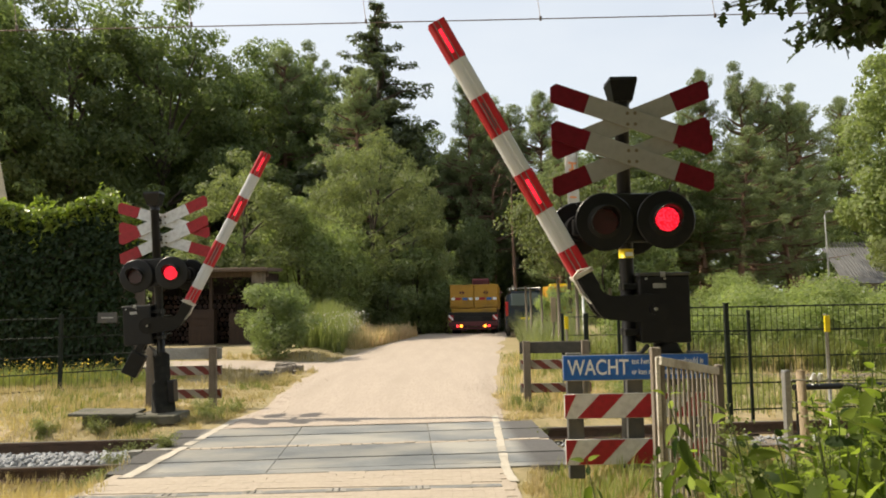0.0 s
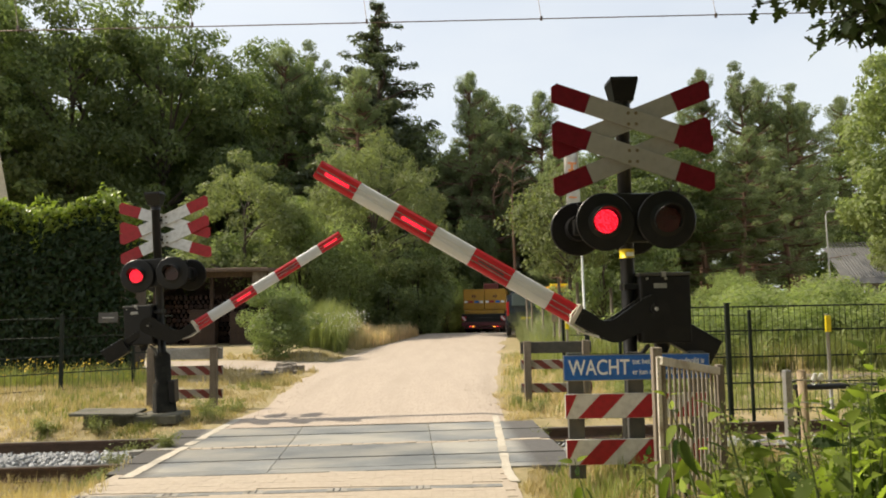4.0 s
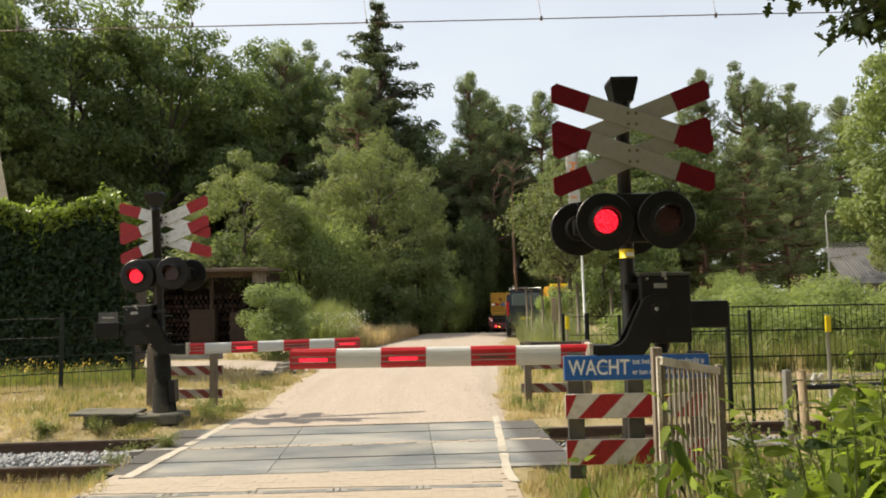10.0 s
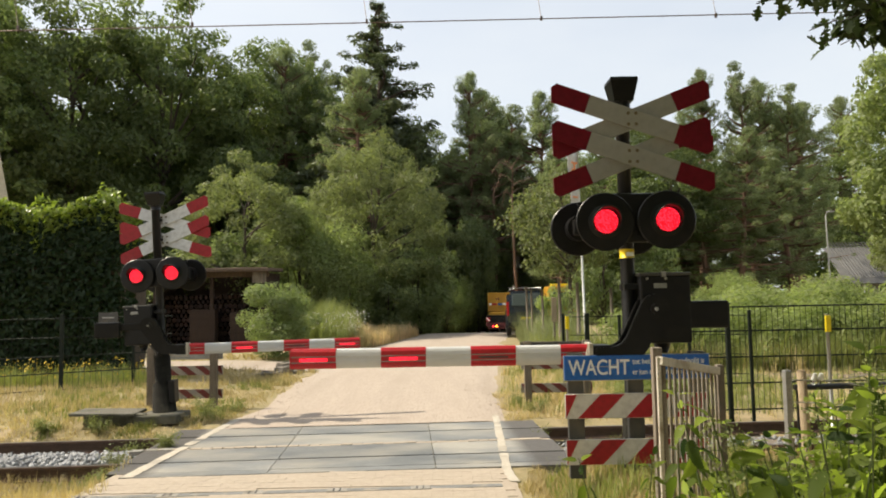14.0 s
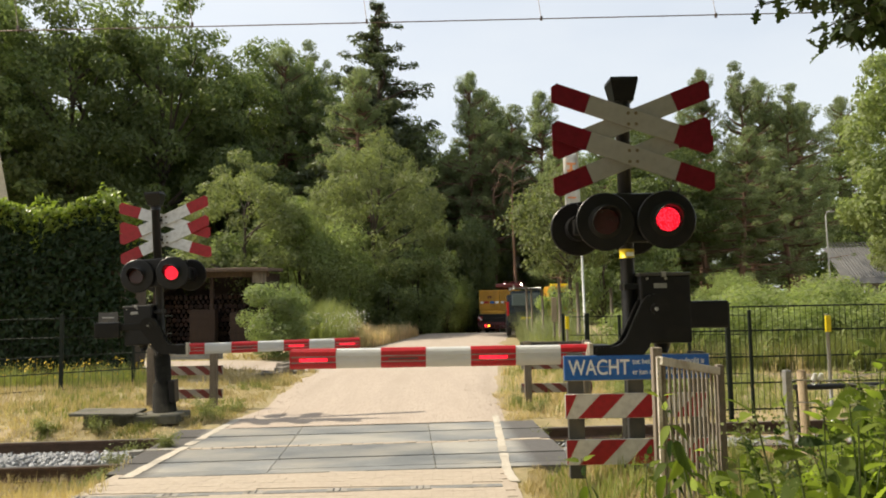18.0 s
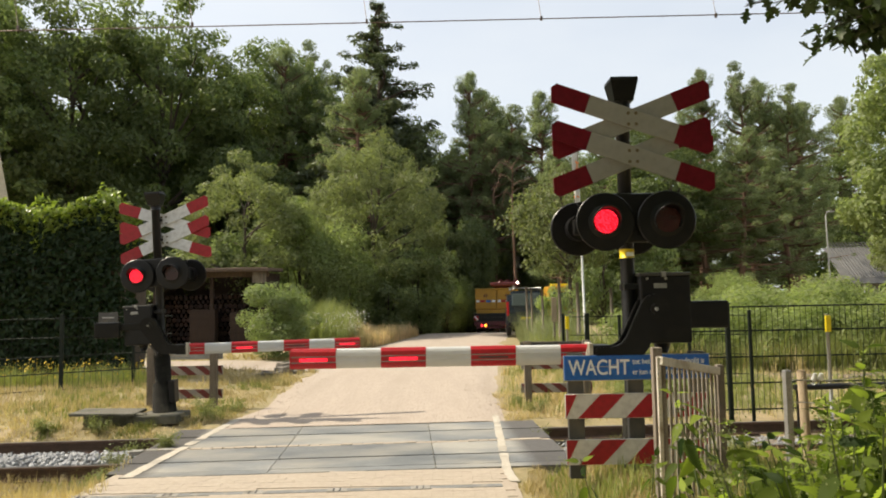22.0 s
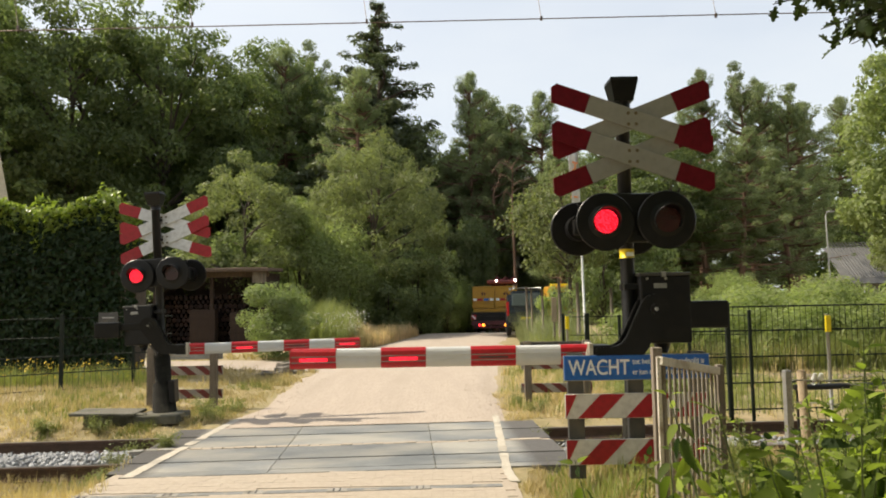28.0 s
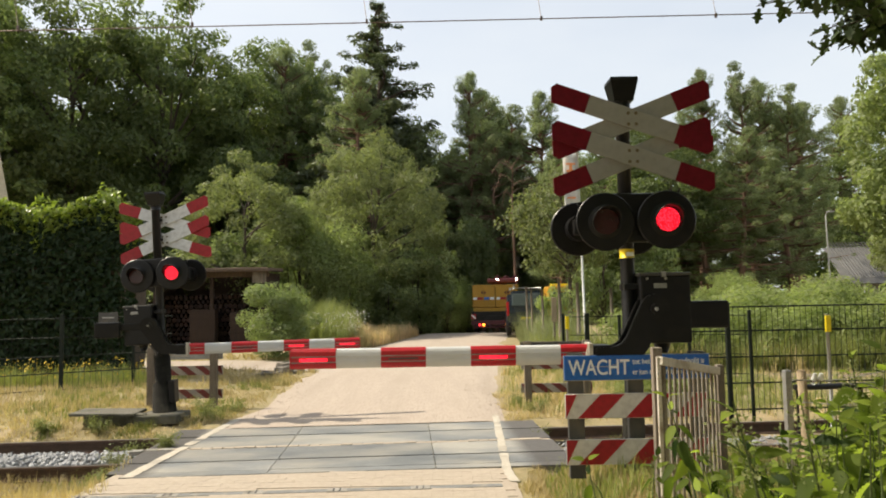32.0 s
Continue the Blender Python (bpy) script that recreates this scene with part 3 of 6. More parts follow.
def signal_lamp(owner, x, y, z, facing):
    """A round black target board with a visor, a red lens and, inside, the diode disc that comes forward when lit."""
    m = Matrix.Translation((x, y, z)) @ Matrix.Rotation(0 if facing < 0 else math.pi, 4, "Z")
    lamp = part("signal_lamp", bmesh.new(), BLACK, owner)
    lamp.matrix_basis = m
    bm = bmesh.new()
    ring = []
    for r, yy in ((0.118, -0.05), (0.16, -0.036), (0.262, -0.03), (0.272, -0.02), (0.262, -0.008), (0.13, 0.0), (0.12, 0.12), (0.0, 0.13)):
        ring.append([bm.verts.new((r * math.cos(k * math.tau / 32), yy, r * math.sin(k * math.tau / 32))) for k in range(32)])
    for a, b in zip(ring, ring[1:]):
        for k in range(32):
            bm.faces.new((a[k], b[k], b[(k + 1) % 32], a[(k + 1) % 32]))
    bmesh.ops.remove_doubles(bm, verts=bm.verts, dist=0.0005)
    part("target_board", bm, BLACK, lamp, "black target board")
    # visor: the upper part of a short tube
    bm = bmesh.new()
    rows = []
    for k in range(25):
        a = radians(-35 + 250 * k / 24)
        deep = 0.05 + 0.13 * max(0, math.sin(a)) ** 0.7
        rows.append([bm.verts.new((rr * math.cos(a), yy, rr * math.sin(a))) for rr, yy in ((0.122, -0.04), (0.13, -0.04 - deep), (0.126, -0.04 - deep), (0.118, -0.04))])
    for a, b in zip(rows, rows[1:]):
        for k in range(4):
            f = bm.faces.new((a[k], b[k], b[(k + 1) % 4], a[(k + 1) % 4]))
            f.smooth = True
    part("visor", bm, BLACK, lamp)
    bm = bmesh.new()
    bmesh.ops.create_cone(bm, cap_ends=True, segments=28, radius1=0.119, radius2=0.119, depth=0.01, matrix=Matrix.Translation((0, -0.045, 0)) @ Matrix.Rotation(math.pi / 2, 4, "X"))
    part("lens", bm, DARKLENS, lamp, "dark red lens")
    if facing < 0:
        bm = bmesh.new()
        bmesh.ops.create_cone(bm, cap_ends=True, segments=28, radius1=0.108, radius2=0.11, depth=0.008, matrix=Matrix.Rotation(math.pi / 2, 4, "X"))
        disc = part("diode_disc", bm, LIT, lamp, "red diodes, flashing")
        disc.location = (0, -0.03, 0)
        return disc
    part("backbox", boxed((0, 0.16, 0), (0.15, 0.1, 0.16), 0.02), BLACK, lamp)
    part("cable_clamp", boxed((0.1, 0.03, 0.02), (0.03, 0.04, 0.07), 0.006), ALU, lamp)
    part("cable_clamp", boxed((0.085, 0.03, -0.06), (0.04, 0.04, 0.03), 0.006), ALU, lamp)
    return lamp


def boom(x, y, z, side, yaw, strip_order, tail=0.56, seg=0.405):
    """The barrier arm, turning about its shaft: bent carrier, counterweight, striped boom with three lamps. side +1: it reaches to -x."""
    arm = thing("barrier_boom", "striped red and white barrier boom with red lamps", "barrier", pose(x, y, z, 0, 0, yaw))
    s = -side
    # the carrier plates; u runs along the boom
    outline = [(0.135 * math.cos(radians(q)), 0.135 * math.sin(radians(q))) for q in range(215, 5, -21)]
    outline += [(0.19, -0.08), (0.26, -0.23), (0.3, -0.29), (0.36, -0.325), (0.55, -0.33), (0.55, -0.465), (0.25, -0.465), (0.18, -0.45), (0.12, -0.41), (0.02, -0.26)]
    for dy in (-0.085, 0.085):
        part("carrier_plate", prismed([(s * u, v) for u, v in outline], dy - 0.02, dy + 0.02, 0.007), BLACK, arm)
    part("socket", boxed((s * 0.49, 0, -0.395), (0.16, 0.2, 0.16), 0.012), BLACK, arm)
    part("end_clamp", boxed((s * 0.588, 0, -0.395), (0.04, 0.2, 0.2), 0.006), GALV, arm, "pale metal clamp")
    part("shaft", tubed([(0, -0.13, 0), (0, 0.3, 0)], 0.05, 14), BLACK, arm)
    part("shaft_bolt", tubed([(0, -0.15, 0), (0, -0.12, 0)], 0.016, 10), ALU, arm)
    part("counter_arm", boxed((-s * (tail - 0.3), 0.12, -0.02), (0.5, 0.05, 0.11), 0.01), BLACK, arm)
    part("counterweight", boxed((-s * tail, 0.12, -0.06), (0.38, 0.16, 0.25), 0.02), BLACK, arm, "black cast counterweight")
    part("guard_bar", tubed([(s * 0.6, -0.06, -0.3), (s * 0.63, -0.09, -0.42), (s * 0.6, -0.1, -0.5), (s * 0.46, -0.1, -0.505), (s * 0.32, -0.1, -0.47)], 0.011, 8), GALV, arm, "bent pale guard bar")
    u = 0.6
    discs = []
    lamp_no = 0
    for k, length in enumerate((0.25, seg, seg, seg, seg, seg, seg)):
        red = k % 2 == 0
        c = s * (u + length / 2)
        material = BOOMRED if red else BOOMWHITE
        bm = bmesh.new()
        # section with two shallow grooves along its face
        plain_sec = [(-0.052, 0.016), (-0.047, 0.05), (-0.038, 0.072), (-0.02, 0.083), (0.02, 0.083), (0.05, 0.05), (0.05, -0.06), (0.03, -0.092), (-0.018, -0.092), (-0.034, -0.078), (-0.045, -0.05), (-0.05, -0.02), (-0.046, -0.016), (-0.046, 0.012)]
        sec = plain_sec if not red else [(-0.05, 0.06), (-0.035, 0.085), (0.035, 0.085), (0.05, 0.06), (0.05, -0.07), (0.035, -0.092), (-0.035, -0.092), (-0.05, -0.07), (-0.05, -0.044), (-0.043, -0.04), (-0.043, -0.03), (-0.05, -0.026), (-0.05, 0.006), (-0.043, 0.01), (-0.043, 0.02), (-0.05, 0.024)]
        ends = [[bm.verts.new((c + q * length / 2, a, b - 0.395)) for a, b in sec] for q in (-0.998, 0.998)]
        for i in range(len(sec)):
            bm.faces.new((ends[0][i], ends[0][(i + 1) % len(sec)], ends[1][(i + 1) % len(sec)], ends[1][i]))
        bm.faces.new(ends[0])
        bm.faces.new(ends[1])
        bmesh.ops.recalc_face_normals(bm, faces=bm.faces)
        seg = part("red_segment" if red else "white_segment", bm, material, arm)
        if red:
            for gz in (-0.035, 0.015):
                part("groove_liner", boxed((c, -0.0445, gz - 0.395), (length * 0.99, 0.006, 0.008), 0), ALU, seg)
            if k > 0:
                part("lamp_recess", boxed((c, -0.0475, -0.405), (0.27, 0.008, 0.018), 0.003), POSTGREY, seg)
                strip_ = part("lamp_strip", boxed((0, 0, 0), (0.255, 0.008, 0.032), 0.003), LITSTRIP, seg, "red lamp strip")
                strip_.location = (c, -0.03, -0.407)
                discs.append(strip_)
        u += length
    part("end_cap", boxed((s * (u + 0.004), 0, -0.398), (0.012, 0.1, 0.17), 0.004), BOOMRED, arm)
    return arm, [discs[i] for i in strip_order]


def signal_mast(x, y, z0, top, lean, side, lamps_near, lamps_far, cross_y, label, foot=0.095, cross_x=0.062, drops=(0.405, 0.76)):
    """Mast with hood, two warning crosses, four lamps and the barrier's drive box. Local zero at the mast's foot."""
    # near crosses take the shaded sheeting colours, far ones the brighter enamel
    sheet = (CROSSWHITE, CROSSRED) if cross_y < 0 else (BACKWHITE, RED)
    mast = thing("crossing_signal", label, "railway signal", pose(x, y, z0, 0, lean, 0))
    h = top - z0
    part("post", tubed([(0, 0, -0.15), (0, 0, h - 0.1)], 0.066, 16), BLACK, mast)
    part("foot_sleeve", tubed([(0, 0, -0.1), (0, 0, 0.62 if foot < 0.1 else 0.95), (0, 0, 0.65 if foot < 0.1 else 1.0)], [foot, foot, 0.07], 16), FOOTBLACK, mast)
    part("foot_flange", boxed((0, 0, 0.02), (0.3, 0.3, 0.04), 0.01), BLACK, mast)
    hood = bmesh.new()
    ring = [[hood.verts.new((a * w, b * w2, zz)) for a, b in ((-1, -1), (1, -1), (1, 1), (-1, 1))] for w, w2, zz in ((0.09, 0.09, h - 0.22), (0.13, 0.13, h - 0.03), (0.125, 0.125, h), (0.06, 0.06, h + 0.01))]
    for p, q in zip(ring, ring[1:]):
        for k in range(4):
            hood.faces.new((p[k], p[(k + 1) % 4], q[(k + 1) % 4], q[k]))
    hood.faces.new(ring[-1])
    hood.faces.new(ring[0][::-1])
    part("bell_hood", hood, BLACK, mast, "black bell housing")
    part("bell_neck", tubed([(0, 0, h - 0.3), (0, 0, h - 0.2)], 0.08, 14), BLACK, mast)
    for k, drop in enumerate(drops):
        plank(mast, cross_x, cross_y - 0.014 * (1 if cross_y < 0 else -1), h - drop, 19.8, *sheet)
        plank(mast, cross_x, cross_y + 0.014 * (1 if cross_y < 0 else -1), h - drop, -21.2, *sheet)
        part("bracket", boxed((0, cross_y * 0.5, h - drop), (0.15, abs(cross_y), 0.05), 0.008), BLACK, mast)
    lz = h - 1.375
    discs = [signal_lamp(mast, lx, -0.16, lz + 0.018 * lx, -1) for lx in lamps_near]
    for lx in lamps_far:
        signal_lamp(mast, lx, 0.42, lz - 0.01, 1)
    part("lamp_crossbar", boxed((sum(lamps_near) / 2, -0.06, lz + 0.255), (0.62, 0.05, 0.035), 0.008), BLACK, mast)
    part("lamp_crossbar", boxed((sum(lamps_far) / 2, 0.25, lz + 0.22), (0.62, 0.05, 0.035), 0.008), BLACK, mast)
    part("lamp_bridge", boxed((sum(lamps_near) / 2, -0.1, lz + 0.035), (0.58, 0.05, 0.46), 0.02), BLACK, mast)
    part("lamp_spacer", boxed((0, 0.1, lz + 0.2), (0.06, 0.36, 0.05), 0.008), BLACK, mast)
    if cross_y < 0:
        part("yellow_band", tubed([(0, 0, lz - 0.335), (0, 0, lz - 0.25)], 0.0685, 16), YELLOW, mast, "yellow marking band")
        part("band_plate", boxed((0.01, -0.072, lz - 0.3), (0.07, 0.006, 0.04), 0.002), LETTER, mast)
    bx = side * 0.3
    drive = part("drive_box", boxed((bx, 0.0, h - 2.19), (0.46, 0.34, 0.62), 0.02), BLACK, mast, "black drive box")
    # lid in grey on the black box, the highlight of its top put into the colour
    part("lid", boxed((bx, 0.0, h - 1.868), (0.48, 0.36, 0.03), 0.012), POSTGREY, drive)
    part("lid_catch", boxed((bx - 0.02, -0.185, h - 1.87), (0.045, 0.02, 0.05), 0.006), ALU, drive)
    part("rating_plate", boxed((bx - 0.05, -0.173, h - 1.975), (0.12, 0.006, 0.045), 0.002), ALU, drive)
    for q in (-0.17, 0.0):
        part("screw", tubed([(bx + q, -0.185, h - 1.91), (bx + q, -0.165, h - 1.91)], 0.012, 8), ALU, drive)
    part("cable_gland", tubed([(bx, 0, h - 2.6), (bx, 0, h - 2.48)], [0.05, 0.09], 12), BLACK, drive)
    part("clamp", boxed((side * 0.05, 0, h - 1.98), (0.22, 0.2, 0.06), 0.01), BLACK, mast)
    part("clamp", boxed((side * 0.05, 0, h - 2.4), (0.22, 0.2, 0.06), 0.01), BLACK, mast)
    part("cable", tubed([(side * 0.02, -0.08, h - 2.9), (side * 0.06, -0.1, h - 2.62), (side * 0.15, -0.08, h - 2.52)], 0.022, 8), POSTGREY, mast)
    return mast, discs


near_mast, near_discs = signal_mast(1.735, 6.5, 0.33, 3.97, 0, 1, (-0.236, 0.332), (-0.375, 0.19), -0.1, "black level crossing signal with double warning cross and flashing red lamps")
far_mast, far_discs = signal_mast(-4.585, 11.4, 0.1, 3.745, -3.2, -1, (-0.275, 0.3), (-0.2, 0.37), 0.1, "black level crossing signal seen from behind, warning crosses and lamps", 0.125, 0.1, (0.46, 0.79))
part("base_collar", tubed([(0, 0, -0.05), (0, 0, 0.48), (0.01, 0, 0.56)], [0.19, 0.165, 0.1], 14), FOOTBLACK, far_mast)
part("cable_box", boxed((0.17, -0.02, 0.36), (0.1, 0.2, 0.36), 0.02), BLACK, far_mast)
near_boom, near_strips = boom(1.894, 6.3, 1.786, 1, 0, (2, 1, 0), 0.53)
far_boom, far_strips = boom(-4.75, 11.17, 1.545, -1, 11, (2, 1, 0), 0.66, 0.418)
slab = thing("concrete_foundation", "weathered concrete slabs at the foot of the signal", "concrete slab", pose(-5.0, 11.25, 0))
part("slab", boxed((-0.42, 0, 0.155), (1.0, 0.56, 0.045), 0.012, pose(0, 0, 0, 0, 1.5, 3)), MOSSY, slab)
part("slab_base", boxed((-0.36, 0.06, 0.04), (0.8, 0.4, 0.18), 0.02, pose(0, 0, 0, 0, 1.5, 3)), MOSSY, slab)
part("slab", boxed((0.42, 0.05, 0.06), (0.72, 0.56, 0.14), 0.025, pose(0, 0, 0, 0, -1, -4)), MOSSY, slab)
for q, (rx, ry, rs) in enumerate(((0.62, -0.1, 0.2), (0.3, -0.2, 0.13), (0.1, -0.16, 0.16), (0.72, -0.26, 0.12), (0.46, -0.24, 0.1))):
    part("rubble", boxed((rx, ry, 0.14), (rs, rs * 0.9, rs * 0.5), 0.02, pose(0, 0, 0, 3 + q, 4, 7 * q)), MOSSY, slab)


# ---- board fences beside the signals
def lettering(text, size, x, z, parent, name="lettering", y=-0.004, width=None):
    cu = bpy.data.curves.new(name, "FONT")
    cu.body, cu.size, cu.extrude, cu.offset = text, size, 0.0015, 0.012 * size
    t = bpy.data.objects.new(name, cu)
    scene.collection.objects.link(t)
    dg = bpy.context.evaluated_depsgraph_get()
    me = bpy.data.meshes.new_from_object(t.evaluated_get(dg))
    bpy.data.objects.remove(t)
    me.materials.clear()
    me.materials.append(LETTER)
    xs = [v.co.x for v in me.vertices]
    k = width / (max(xs) - min(xs)) if width else 1
    ob = new(name, me)
    ob.parent = parent
    ob.matrix_basis = Matrix.Translation((x - min(xs) * k, y, z)) @ Matrix.Rotation(math.pi / 2, 4, "X") @ Matrix.Diagonal((k, 1, 1, 1))
    return ob


def hazard_board(owner, x0, x1, zc, h, y, slant, first_red, pitch, white=None, red=None):
    """A white board with slanting red bars, each a thin sheet of its own."""
    board = part("hazard_board", boxed(((x0 + x1) / 2, y, zc), (x1 - x0, 0.024, h), 0.004), white or WHITE, owner, "white board with red diagonal bars")
    u = x0 - pitch
    while u < x1:
        if first_red:
            lo, hi = [], []
            for z, dst in ((zc - h / 2 + 0.004, lo), (zc + h / 2 - 0.004, hi)):
                sh = slant * (z - zc)
                dst += [min(max(u + sh, x0 + 0.003), x1 - 0.003), min(max(u + pitch + sh, x0 + 0.003), x1 - 0.003)]
            if hi[1] - hi[0] + lo[1] - lo[0] > 0.01:
                poly = [(lo[0], zc - h / 2 + 0.004), (lo[1], zc - h / 2 + 0.004), (hi[1], zc + h / 2 - 0.004), (hi[0], zc + h / 2 - 0.004)]
                if lo[1] - lo[0] < 0.002:
                    poly = [poly[0], poly[2], poly[3]]
                elif hi[1] - hi[0] < 0.002:
                    poly = poly[:3]
                part("red_bar", prismed(poly, y - 0.0155, y - 0.0125), red or RED, board)
        first_red = not first_red
        u += pitch
    return board


near_boards = thing("crossing_board_fence", "blue warning sign and red-white hazard boards on posts", "sign", pose(0, 6.2, 0))
for px in (1.165, 1.7, 2.26):
    part("post", boxed((px, 0.06, 0.85), (0.14, 0.07, 1.1), 0.006), POSTGREY, near_boards)
blue = part("blue_sign", boxed((1.705, 0, 1.273), (1.29, 0.02, 0.215), 0.006), BLUE, near_boards, "blue warning sign with white words")
part("sign_rim", boxed((1.705, 0.006, 1.273), (1.305, 0.016, 0.228), 0.006), ALU, blue)
lettering("WACHT", 0.19, 1.095, 1.213, blue, y=-0.0125, width=0.545)
lettering("tot het rode licht gedoofd is", 0.068, 1.665, 1.303, blue, y=-0.0125, width=0.64)
lettering("er kan nog een trein komen", 0.068, 1.665, 1.211, blue, y=-0.0125, width=0.6)
hazard_board(near_boards, 1.06, 2.33, 0.937, 0.215, 0, 1.0, True, 0.212)
hazard_board(near_boards, 1.06, 2.33, 0.537, 0.22, 0, 1.0, True, 0.212)


def far_board_fence(x0, x1, y, label, flip, posts):
    f = thing("crossing_board_fence", label, "sign", pose(0, y, 0))
    for px in posts:
        part("post", boxed((px, -0.05, 0.52), (0.13, 0.09, 1.16), 0.008), WOODGREY, f)
    part("top_board", boxed(((x0 + x1) / 2, 0.02, 0.97), (x1 - x0, 0.03, 0.2), 0.006), POSTGREY if flip else ALU, f, "grey back of the sign board")
    part("top_cap", boxed(((x0 + x1) / 2, 0.036, 1.075), (x1 - x0, 0.03, 0.016), 0.004), WOODGREY, f)
    hazard_board(f, x0, x1, 0.67, 0.17, 0.03, -1.3, False, 0.16, OLDWHITE, OLDRED)
    hazard_board(f, x0, x1, 0.25, 0.17, 0.03, -1.3, False, 0.16, OLDWHITE, OLDRED)
    return f


far_board_fence(-5.4, -4.03, 12.6, "weathered back of a hazard board fence, grey posts", False, (-5.3, -4.17))
far_board_fence(1.37, 2.66, 12.6, "weathered back of a hazard board fence beside the road", True, (1.49, 2.55))

# ---- near railing
railing = thing("metal_railing", "cream metal railing with shaded, rusty vertical bars", "railing")
a, b = Vector((1.535, 4.97, 1.445)), Vector((2.31, 5.9, 1.26))
part("end_post", boxed((1.535, 5.05, 0.9), (0.07, 0.06, 1.27), 0.006), WOODGREY, railing, "weathered brown wooden end post")
part("stile", boxed((1.528, 4.985, 0.9), (0.028, 0.03, 1.14), 0.004), GALV, railing)
part("end_post", boxed((2.335, 5.93, 0.78), (0.06, 0.06, 1.06), 0.006), WOODGREY, railing)
tilt = math.atan2(-0.185, (b - a).xy.length)
mid = (a + b) / 2
turn = Matrix.Translation(mid) @ Matrix.Rotation(math.atan2(b.y - a.y, b.x - a.x), 4, "Z") @ Matrix.Rotation(-tilt, 4, "Y")
part("top_rail", boxed((0, 0, 0), ((b - a).length, 0.045, 0.06), 0.006, turn), GALV, railing)
part("bottom_rail", boxed((0, 0, -1.05), ((b - a).length, 0.04, 0.04), 0.006, turn), GALV, railing)
for k in range(12):
    p = a.lerp(b, (k + 0.7) / 12.5)
    part("bar", boxed((p.x, p.y, p.z - 0.55), (0.02, 0.02, 1.06), 0.004, None), SHADEDBAR, railing)


# ---- fences
def mesh_fence(name, x0, y0, x1, y1, zb, zt, dx, hz, posts, label, r=0.0042, post_r=0.03):
    """Posts and welded wire panels between two points."""
    f = thing(name, label, "fence")
    d = math.hypot(x1 - x0, y1 - y0)
    at = lambda u: (x0 + (x1 - x0) * u / d, y0 + (y1 - y0) * u / d)
    for u, rr, ztop in posts:
        x, y = at(u)
        p = part("post", boxed((x, y, (ground_z(x, y) - 0.1 + ztop) / 2), (rr * 2, rr * 2, ztop - ground_z(x, y) + 0.1), 0.006), GREENBLACK, f)
        part("post_cap", boxed((x, y, ztop + 0.006), (rr * 2.3, rr * 2.3, 0.02), 0.004), GREENBLACK, p)
    stops = [0] + [u for u, _, _ in posts if 0.3 < u < d - 0.3] + [d]
    for s0, s1 in zip(stops, stops[1:]):
        n = int((s1 - s0) / dx)
        upright = None
        for k in range(n + 1):
            x, y = at(s0 + k * dx)
            if upright is None:
                upright = part("wire", tubed([(0, 0, zb), (0, 0, zt)], r, 4), GREENBLACK, f)
                w = upright
            else:
                w = new("wire", upright.data)
                w.parent = f
            w.location = (x, y, 0)
        for z in hz:
            for q in (-0.006, 0.006):
                part("cross_wire", tubed([(*at(s0), z + q), (*at(s1), z + q)], r * 1.4, 4), GREENBLACK, f)
    return f


mesh_fence("wire_mesh_fence", 3.75, 10.7, 9.5, 10.95, 0.05, 1.7, 0.09, (1.69, 1.32, 0.92, 0.52, 0.12), [(0.63, 0.032, 1.74), (0.98, 0.022, 1.62), (3.4, 0.03, 1.7), (5.75, 0.03, 1.7)], "dark green wire mesh fence beside the track")
mesh_fence("wire_mesh_fence", -11.8, 12.9, -6.2, 15.8, 0.05, 1.62, 0.11, (1.6, 1.2, 0.8, 0.45, 0.1), [(0.1, 0.025, 1.65), (4.1, 0.035, 1.68), (5.5, 0.028, 1.05)], "dark green wire mesh fence in front of the hedge", 0.0045)
mesh_fence("wire_mesh_fence", 2.55, 15.0, 6.2, 14.2, 0.05, 1.45, 0.1, (1.44, 1.05, 0.65, 0.25), [(0.02, 0.03, 1.5), (0.52, 0.045, 1.5), (1.2, 0.03, 1.45), (2.6, 0.03, 1.45)], "dark green wire mesh fence beside the sand road", 0.003)
notice = thing("notice_plate", "small pale notice plate on the wire fence", "sign", pose(-7.23, 14.9, 1.6))
part("plate", boxed((0, 0, 0), (0.42, 0.012, 0.22), 0.006), POSTGREY, notice)
part("text_bar", boxed((0, -0.008, 0.0), (0.26, 0.004, 0.03), 0.001), ALU, notice)


def marker(name, x, y, z0, z1, plate, r, label):
    m = thing(name, label, "marker post", pose(x, y, 0))
    part("pole", tubed([(0, 0, z0), (0, 0, z1)], r, 10), ALU, m)
    part("reflector", boxed((0, -r - 0.004, z1 - plate / 2 - 0.01), (0.075, 0.03, plate), 0.008), YELLOW, m, "yellow reflector")
    part("cap", boxed((0, 0, z1 + 0.005), (r * 2.2, r * 2.2, 0.012), 0.003), ALU, m)


marker("marker_post", 5.38, 9.75, -0.2, 1.58, 0.23, 0.022, "slim grey marker post with a yellow reflector")
marker("marker_post", 2.64, 14.9, 0, 1.47, 0.28, 0.025, "slim post with a yellow reflector by the road")

